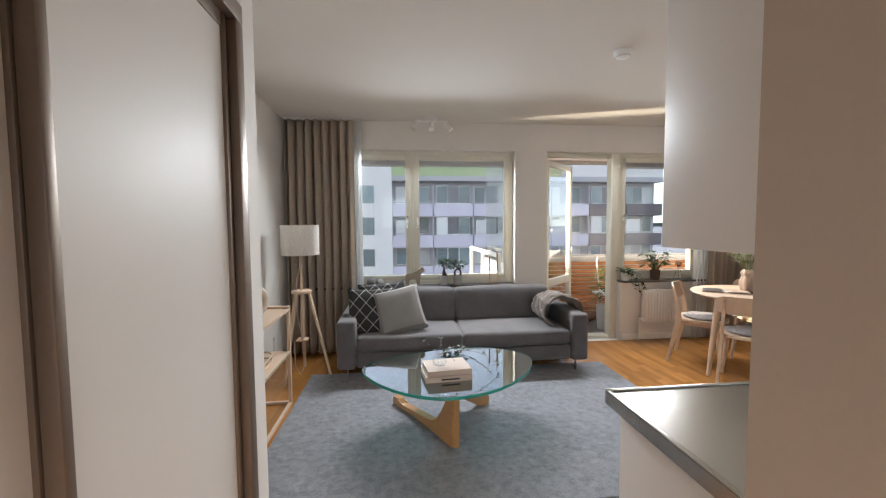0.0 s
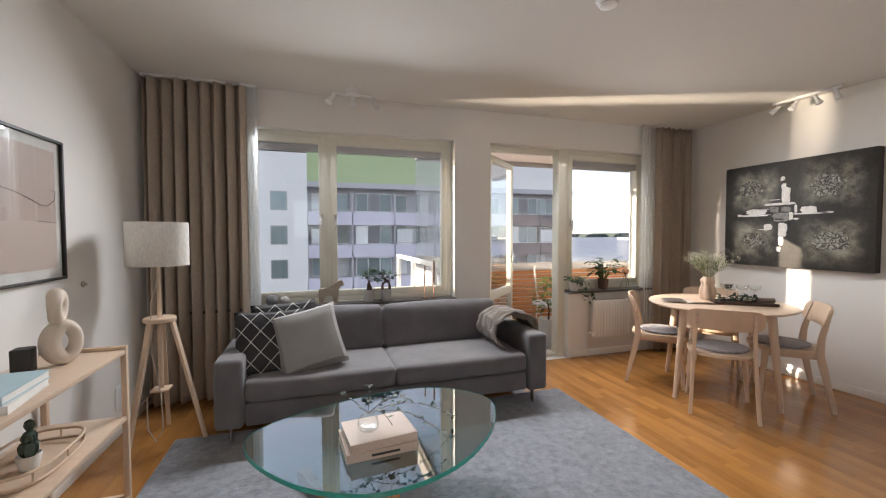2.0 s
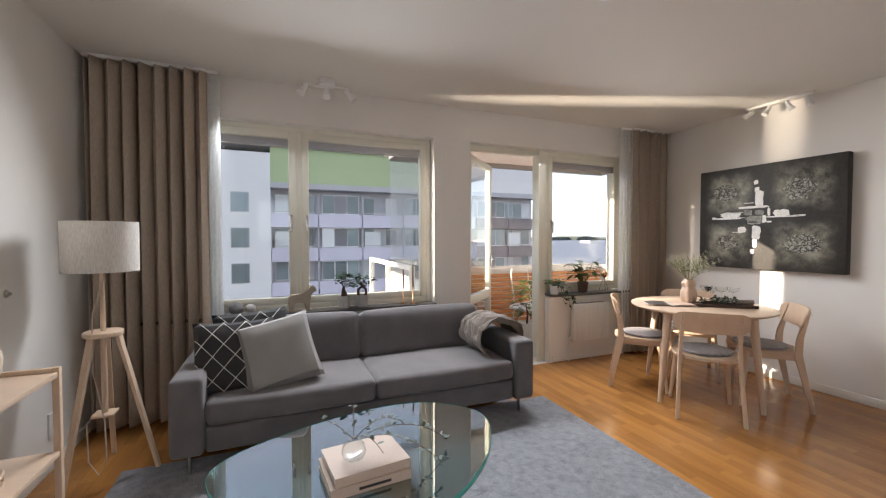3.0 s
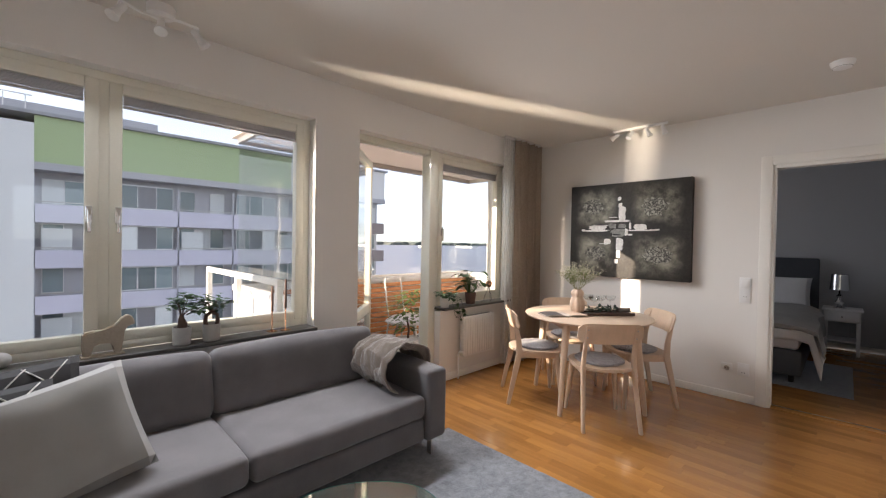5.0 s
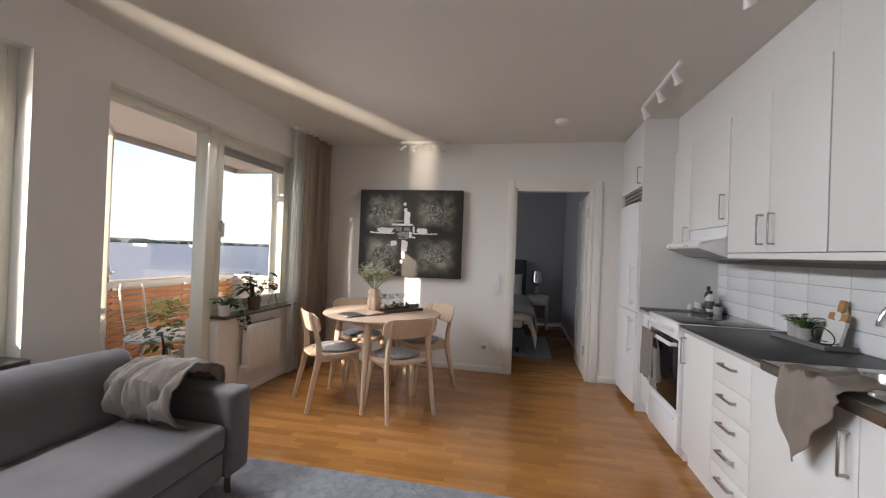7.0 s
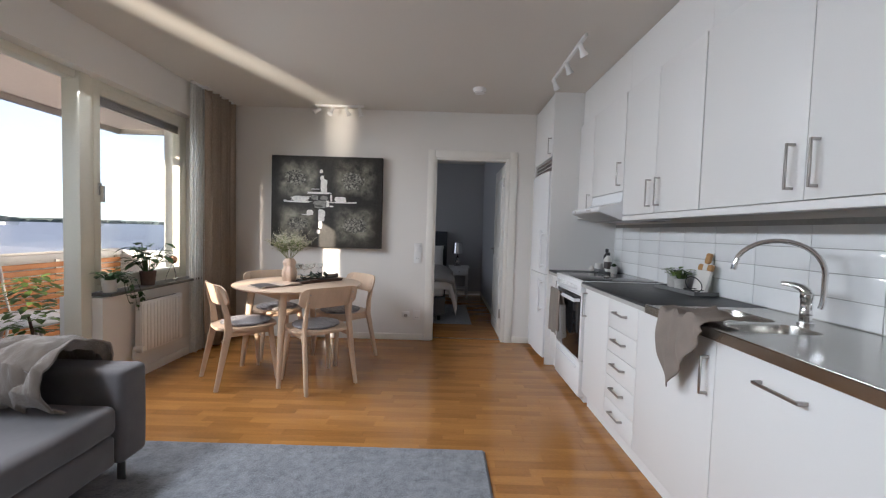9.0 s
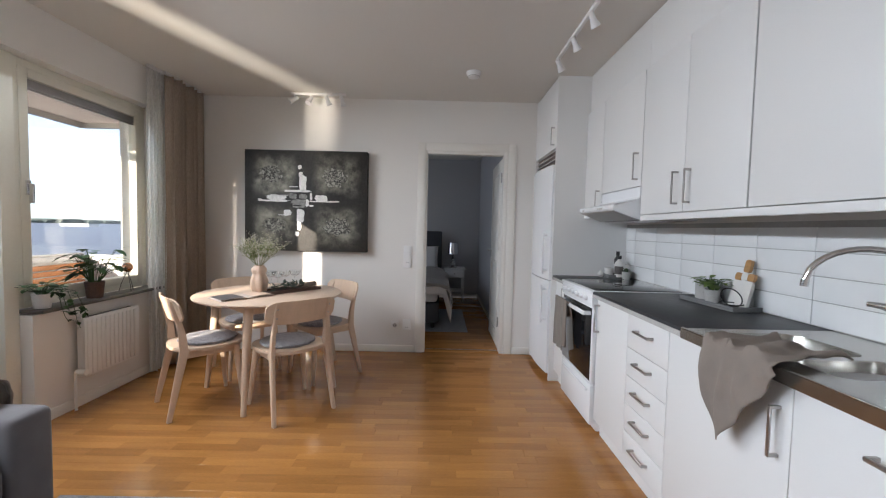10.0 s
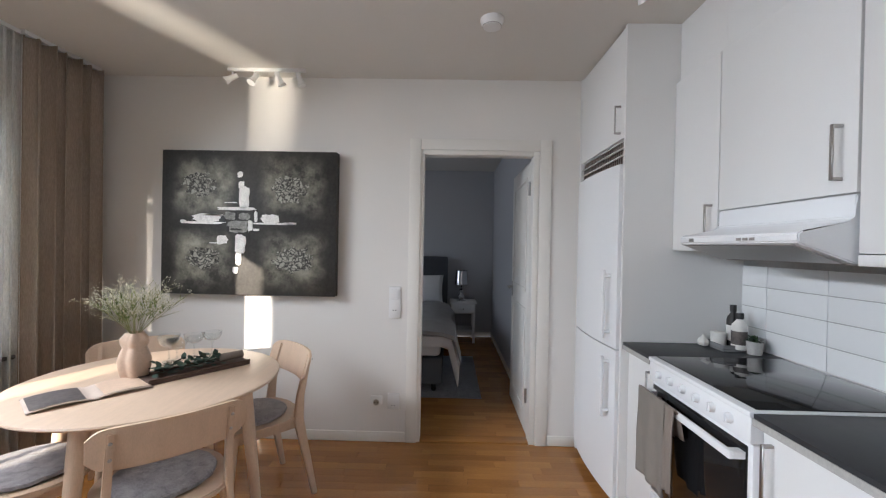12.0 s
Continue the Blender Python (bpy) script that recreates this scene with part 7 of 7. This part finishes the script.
def bonsai(x, y, label, loop, seed):
    p = thing("potted_plant", label, "plant", (x, y, SZ))
    bm = bmesh.new()
    lathe(bm, [(0.042, 0), (0.046, 0.004), (0.048, 0.10), (0.045, 0.104), (0.041, 0.102), (0.04, 0.09)], n=28)
    part("pot", bm, M["concrete"], p, "white textured cylinder pot")
    bm = bmesh.new()
    if loop:
        tube(bm, [(-0.028, 0, 0.085), (-0.034, 0, 0.12), (-0.03, 0, 0.155), (0, 0, 0.175), (0.03, 0, 0.155), (0.034, 0, 0.12), (0.028, 0, 0.085)], [0.013, 0.012, 0.011, 0.012, 0.011, 0.012, 0.013], 10)
    else:
        tube(bm, [(0, 0, 0.085), (0.004, 0, 0.12), (-0.002, 0, 0.15), (0, 0, 0.18)], [0.026, 0.025, 0.016, 0.008], 10)
    part("trunk", bm, M["bark"], p, "swollen brown trunk")
    rgq = random.Random(seed)
    st3, lf3 = bmesh.new(), bmesh.new()
    for k in range(13):
        a, l = rgq.uniform(0, 6.283), rgq.uniform(0.03, 0.105)
        tip = Vector((math.cos(a) * l, math.sin(a) * l * 0.8, 0.185 + rgq.uniform(0.0, 0.10)))
        tube(st3, [(0, 0, 0.165), tip * 0.5 + Vector((0, 0, 0.1)), tip], 0.002, 5)
        for j in range(8):
            b = rgq.uniform(0, 6.283)
            leaf_blade(lf3, tip + Vector((rgq.uniform(-1, 1), rgq.uniform(-1, 1), rgq.uniform(-1, 1))) * 0.02, (math.cos(b), math.sin(b), rgq.uniform(-0.2, 0.6)), rgq.uniform(0.035, 0.06), 0.027, 0.4)
    part("branch", st3, M["bark"], p)
    part("foliage", lf3, M["leaf"], p)
bonsai(0.45, 4.565, "bonsai fig in a pale pot on the sill", False, 21)
bonsai(0.605, 4.565, "looped-trunk bonsai fig in a pale pot", True, 22)


def candle(x, y, h):
    c = thing("candlestick", "slim copper candlestick on the window sill", "candlestick", (x, y, SZ), group="copper candlesticks")
    bm = bmesh.new()
    lathe(bm, [(0.034, 0), (0.034, 0.004), (0.006, 0.008), (0.004, 0.012), (0.004, h * 0.42), (0.007, h * 0.43), (0.007, h * 0.48)], n=20)
    part("stick", bm, M["copper"], c)
    bm = bmesh.new()
    rod(bm, (0, 0, h * 0.44), (0, 0, h), 0.0085, 0.0075, 12)
    part("candle", bm, M["bark"], c, "thin brown taper candle")
candle(0.975, 4.575, 0.31)
candle(1.06, 4.56, 0.35)

# ivy, plant and lamp on the second sill
ivy = herb_pot((2.625, 4.57, SZ), 0.05, 0.09, "trailing ivy in a white pot on the sill", 60, 0.12, 0.045, M["leaf"], pot=M["ceramic_white"], rise=0.06, seed=8, wide=0.75)
st4, lf4 = bmesh.new(), bmesh.new()
rgi = random.Random(9)
for x, drop in ((0.02, 0.10), (0.10, 0.16), (0.16, 0.10), (0.05, 0.05)):
    pts = [Vector((x * 0.4, -0.04, 0.11)), Vector((x * 0.8, -0.085, 0.09)), Vector((x, -0.10, 0.0)), Vector((x + 0.02, -0.10, -drop * 0.6)), Vector((x + 0.05, -0.095, -drop))]
    tube(st4, pts, 0.0016, 5)
    for k in range(14):
        s = rgi.uniform(0.3, 4)
        i = min(3, int(s))
        leaf_blade(lf4, pts[i].lerp(pts[i + 1], s - i), (rgi.uniform(-1, 1), rgi.uniform(-1, 0.1), rgi.uniform(-0.4, 0.4)), rgi.uniform(0.025, 0.04), 0.028, 0.5)
part("trailing_stem", st4, M["leaf"], ivy)
part("trailing_leaves", lf4, M["leaf"], ivy)
herb_pot((3.005, 4.575, SZ), 0.058, 0.115, "green leafy plant in a dark clay pot", 70, 0.14, 0.095, M["leaf"], pot=M["bark"], rise=0.21, seed=10, wide=0.6)
sl = thing("sill_ornament", "small copper globe on thin wire legs", "ornament", (3.31, 4.58, SZ))
for k in range(3):
    a = k * 2.094
    bm = bmesh.new()
    tube(bm, [(0.055 * math.cos(a), 0.055 * math.sin(a), 0.0), (0.04 * math.cos(a), 0.04 * math.sin(a), 0.06), (0.012 * math.cos(a), 0.012 * math.sin(a), 0.13), (0, 0, 0.16)], 0.002, 6)
    part("leg", bm, M["black"], sl, "thin wire leg")
bm = bmesh.new()
bmesh.ops.create_icosphere(bm, subdivisions=3, radius=0.038, matrix=Matrix.Translation((0, 0, 0.185)))
part("globe", bm, M["copper"], sl, "shiny copper globe")

# ---- balcony things ----
bp = thing("balcony_plant", "leafy green plant in a tall pale pot outdoors", "plant", (2.78, 5.30, -0.06))
bm = bmesh.new()
lathe(bm, [(0.10, 0), (0.105, 0.005), (0.13, 0.32), (0.125, 0.33), (0.11, 0.31)], n=28)
part("pot", bm, M["ceramic_white"], bp)
bm = bmesh.new()
tube(bm, [(0, 0, 0.3), (0.01, 0, 0.42), (-0.01, 0.01, 0.55)], [0.014, 0.011, 0.008], 8)
part("trunk", bm, M["bark"], bp)
lf5 = bmesh.new()
for k in range(190):
    a, r, z = rgi.uniform(0, 6.283), rgi.uniform(0, 0.24), rgi.uniform(0.42, 0.86)
    r *= 1 - abs(z - 0.62) * 1.6
    leaf_blade(lf5, (math.cos(a) * r, math.sin(a) * r, z), (math.cos(a) + rgi.uniform(-0.4, 0.4), math.sin(a) + rgi.uniform(-0.4, 0.4), rgi.uniform(-0.3, 0.6)), rgi.uniform(0.06, 0.11), 0.045, 0.5)
part("foliage", lf5, M["leaf_light"], bp)
rb = thing("rattan_lantern", "round woven rattan lantern on the balcony floor", "lantern", (2.72, 5.75, -0.06))
for k in range(14):
    a = k * math.pi / 14
    bm = bmesh.new()
    tube(bm, [(0.17 * math.cos(t) * math.cos(a), 0.17 * math.cos(t) * math.sin(a), 0.15 + 0.145 * math.sin(t)) for t in [2 * math.pi * i / 28 for i in range(28)]], 0.005, 5, True)
    part("cane", bm, M["rattan"], rb)
for z in (0.06, 0.12, 0.18, 0.24):
    r = 0.17 * math.sqrt(max(0.05, 1 - ((z - 0.15) / 0.145) ** 2))
    bm = bmesh.new()
    tube(bm, [(r * math.cos(t), r * math.sin(t), z) for t in [2 * math.pi * i / 28 for i in range(28)]], 0.005, 5, True)
    part("hoop", bm, M["rattan"], rb)
bt = thing("balcony_table", "low round white balcony table", "table", (3.05, 5.62, -0.06))
bm = bmesh.new()
lathe(bm, [(0.27, 0.43), (0.28, 0.435), (0.28, 0.448), (0.27, 0.452)], n=40)
part("tabletop", bm, M["render_white"], bt)
for k in range(3):
    a = k * 2.094 + 0.4
    bm = bmesh.new()
    rod(bm, (0.24 * math.cos(a), 0.24 * math.sin(a), 0), (0.12 * math.cos(a), 0.12 * math.sin(a), 0.431), 0.012)
    part("leg", bm, M["nickel"], bt)
bc = thing("balcony_chair", "white tubular metal balcony chair", "chair", (3.35, 5.95, -0.06), 200)
for s in (-0.2, 0.2):
    bm = bmesh.new()
    tube(bm, [(s, 0.22, 0), (s, 0.2, 0.42), (s, -0.2, 0.40), (s, -0.24, 0.6), (s, -0.27, 0.86), (s * 0.9, -0.275, 0.91)], 0.011, 8)
    part("side_tube", bm, M["render_white"], bc)
    bm = bmesh.new()
    rod(bm, (s, -0.2, 0.40), (s, -0.26, 0.0), 0.011)
    part("back_leg", bm, M["render_white"], bc)
bm = bmesh.new()
tube(bm, [(-0.18, -0.275, 0.91), (0, -0.285, 0.93), (0.18, -0.275, 0.91)], 0.011, 8)
part("top_tube", bm, M["render_white"], bc)
boxes("seat", [(-0.2, 0.2, -0.2, 0.2, 0.405, 0.425)], M["render_white"], bc, bevel=0.006)

# ---- bedroom seen through the door ----
bed = thing("bed", "charcoal upholstered bed with rumpled pale linen", "bed", (5.10, 2.13, 0))
BL, BW = 2.25, 1.6
boxes("base", [(0.0, BL, 0.0, BW, 0.09, 0.34)], M["bed_dark"], bed, "charcoal fabric base", bevel=0.02)
boxes("mattress", [(0.02, BL, 0.02, BW - 0.02, 0.342, 0.56)], M["bed_linen"], bed, "white mattress", bevel=0.04)
boxes("headboard", [(BL, BL + 0.1, -0.03, BW + 0.03, 0.09, 1.22)], M["bed_dark"], bed, "charcoal fabric headboard", bevel=0.025)
for x in (0.08, BL - 0.08):
    for y in (0.08, BW - 0.08):
        bm = bmesh.new()
        rod(bm, (x, y, 0), (x, y, 0.095), 0.02, 0.025)
        part("leg", bm, M["black"], bed)
def drape(name, x1, hang, foot, seed, mtl, label, lift):
    t = thing(name, label, "bedding", (5.10, 2.13, 0.56))
    bm = bmesh.new()
    def f(u, v):
        xs, s = u * (x1 + foot) - foot, v * (BW + hang) - hang
        w = 0.02 * noise.noise(Vector((u * 4, v * 6, seed))) + 0.012 * math.sin(u * 16 + seed + v * 5)
        drop = (min(0, s) + min(0, xs)) * (0.85 + 0.4 * noise.noise(Vector((u * 3, v * 3, seed))))
        out = -0.05 - lift * 0.9 + 0.25 * min(0, s) * (1 - u)
        x = xs if xs > 0 else out + w * 0.8
        y = s if s > 0 else out + w * 0.8 - 0.02 * math.sin(u * 12)
        return Vector((x, y, drop + lift + 0.014 + (max(-0.008, w) + 0.02 * min(1, max(0, min(s, xs)) * 10))))
    grid(bm, 46, 50, f)
    part("cloth", bm, mtl, t, solid=0.012)
drape("duvet", 1.75, 0.38, 0.16, 1, M["bed_linen"], "white duvet hanging over the bed side", 0.006)
drape("bedspread", 1.6, 0.26, 0.06, 5, M["bed_throw"], "grey knitted bedspread folded over the bed", 0.045)
for y in (2.47, 3.2):
    p = thing("pillow", "plump white pillow against the headboard", "pillow", (7.08, y, 0.72))
    p.matrix_world = pose(7.10, y, 0.76, 0, -62, 0)
    bm = bmesh.new()
    pillow(bm, 0.45, 0.62, 0.17)
    part("cover", bm, M["bed_linen"], p)
ns = thing("nightstand", "small white nightstand with one drawer", "nightstand", (7.10, 1.70, 0))
boxes("top", [(-0.02, 0.40, -0.02, 0.36, 0.56, 0.58)], M["white"], ns, bevel=0.004)
boxes("drawer_box", [(0.0, 0.38, 0.0, 0.34, 0.42, 0.56)], M["white"], ns)
boxes("drawer", [(-0.014, 0.0, 0.02, 0.32, 0.435, 0.545)], M["white"], ns, bevel=0.003)
boxes("shelf", [(0.03, 0.36, 0.03, 0.31, 0.16, 0.18)], M["white"], ns)
for x in (0.0, 0.345):
    for y in (0.0, 0.305):
        boxes("leg", [(x, x + 0.035, y, y + 0.035, 0, 0.42)], M["white"], ns, bevel=0.003)
bm = bmesh.new()
bmesh.ops.create_icosphere(bm, subdivisions=2, radius=0.012, matrix=Matrix.Translation((-0.026, 0.17, 0.49)))
part("knob", bm, M["nickel"], ns)
bl2 = thing("bedside_lamp", "chrome bedside lamp with a silver shade", "lamp", (7.26, 1.90, 0.581))
bm = bmesh.new()
lathe(bm, [(0.065, 0), (0.065, 0.01), (0.02, 0.02), (0.035, 0.05), (0.05, 0.08), (0.03, 0.11), (0.018, 0.13), (0.034, 0.16), (0.012, 0.19), (0.01, 0.26)], n=24)
part("foot", bm, M["chrome"], bl2)
bm = bmesh.new()
lathe(bm, [(0.10, 0.24), (0.085, 0.44), (0.082, 0.44), (0.097, 0.24)], n=32)
part("shade", bm, M["chrome"], bl2, "mirror silver shade")
bm = bmesh.new()
grid(bm, 40, 40, lambda u, v: Vector((5.02 + 1.4 * u, 1.77 + 1.6 * v, 0.002 + 0.012 * min(1, 20 * min(u, 1 - u), 20 * min(v, 1 - v)))))
tagged(part("bedroom_rug", bm, M["rug"]), "grey rug under the bed", "rug")


# ---- oak parquet strips ----
floor = thing("floor", "warm oak parquet floor with a soft sheen", "floor", kind="structure")
SW = 0.068
rest = []
strips = {}
count = 0
rng = random.Random(5)
x = -1.46
row = 0
while x < 7.5:
    y = (-1.7 if x < 0.43 else 0.3) - rng.uniform(0, 0.4)
    y_end = YW
    while y < y_end:
        length = rng.choice((0.3, 0.36, 0.42, 0.48))
        y1 = min(y + length, y_end)
        yy = max(y, 0.3 if x >= 0.43 else -1.7)
        if y1 - yy > 0.02:
            near = 1.95 < x < 4.1 and 1.2 < yy < 3.0
            if near and count < 300 and y1 - yy > 0.28:
                key = round(y1 - yy, 2)
                if key not in strips:
                    bm = bmesh.new()
                    box(bm, 0.0003, SW - 0.0003, 0.0003, key - 0.0003, -0.012, 0.0, bevel=0.0003, seg=1)
                    finish(bm, False)
                    me = bpy.data.meshes.new("strip")
                    bm.to_mesh(me)
                    bm.free()
                    me.materials.append(M["oak"])
                    strips[key] = me
                ob = new("strip", strips[key])
                ob.parent, ob.location = floor, (x, yy, 0)
                count += 1
            else:
                rest.append((x + 0.0003, min(x + SW - 0.0003, 7.55), yy + 0.0003, y1 - 0.0003))
        y = y1
    x += SW
    row += 1
verts, faces = [], []
for a, b, c, d in rest:
    i = len(verts)
    verts += [(a, c, 0), (b, c, 0), (b, d, 0), (a, d, 0), (a, c, -0.012), (b, c, -0.012), (b, d, -0.012), (a, d, -0.012)]
    faces += [(i, i + 1, i + 2, i + 3), (i + 4, i + 7, i + 6, i + 5), (i, i + 4, i + 5, i + 1), (i + 1, i + 5, i + 6, i + 2), (i + 2, i + 6, i + 7, i + 3), (i + 3, i + 7, i + 4, i)]
me = bpy.data.meshes.new("strips")
me.from_pydata(verts, [], faces)
me.materials.append(M["oak"])
ob = new("strips", me)
ob.parent = floor
tagged(ob, "oak parquet strips", kind="stuff")

# ---- wall tiles, stacked in straight joints ----
splash = structure("backsplash", [(0.57, 3.48, YK, YK + 0.004, 0.902, 1.33)], M["grout"], "white rectangular tiles in straight joints over the worktop", "backsplash")
tile_meshes = {}
for i in range(10):
    x0, x1 = max(0.572, 3.32 + 0.16 - 0.16 - i * 0.304), min(3.479, 3.32 + 0.304 - i * 0.304)
    for j in range(4):
        z0, z1 = 0.903 + j * 0.1005, 0.903 + (j + 1) * 0.1005
        key = (round(x1 - x0, 3), 1)
        if key not in tile_meshes:
            bm = bmesh.new()
            box(bm, 0.0015, x1 - x0 - 0.0015, 0.004, 0.010, 0.0015, 0.099, bevel=0.0015, seg=2)
            finish(bm, True)
            me = bpy.data.meshes.new("tile")
            bm.to_mesh(me)
            bm.free()
            me.materials.append(M["tile"])
            tile_meshes[key] = me
        ob = new("tile", tile_meshes[key])
        ob.parent, ob.location = splash, (x0, YK, z0)
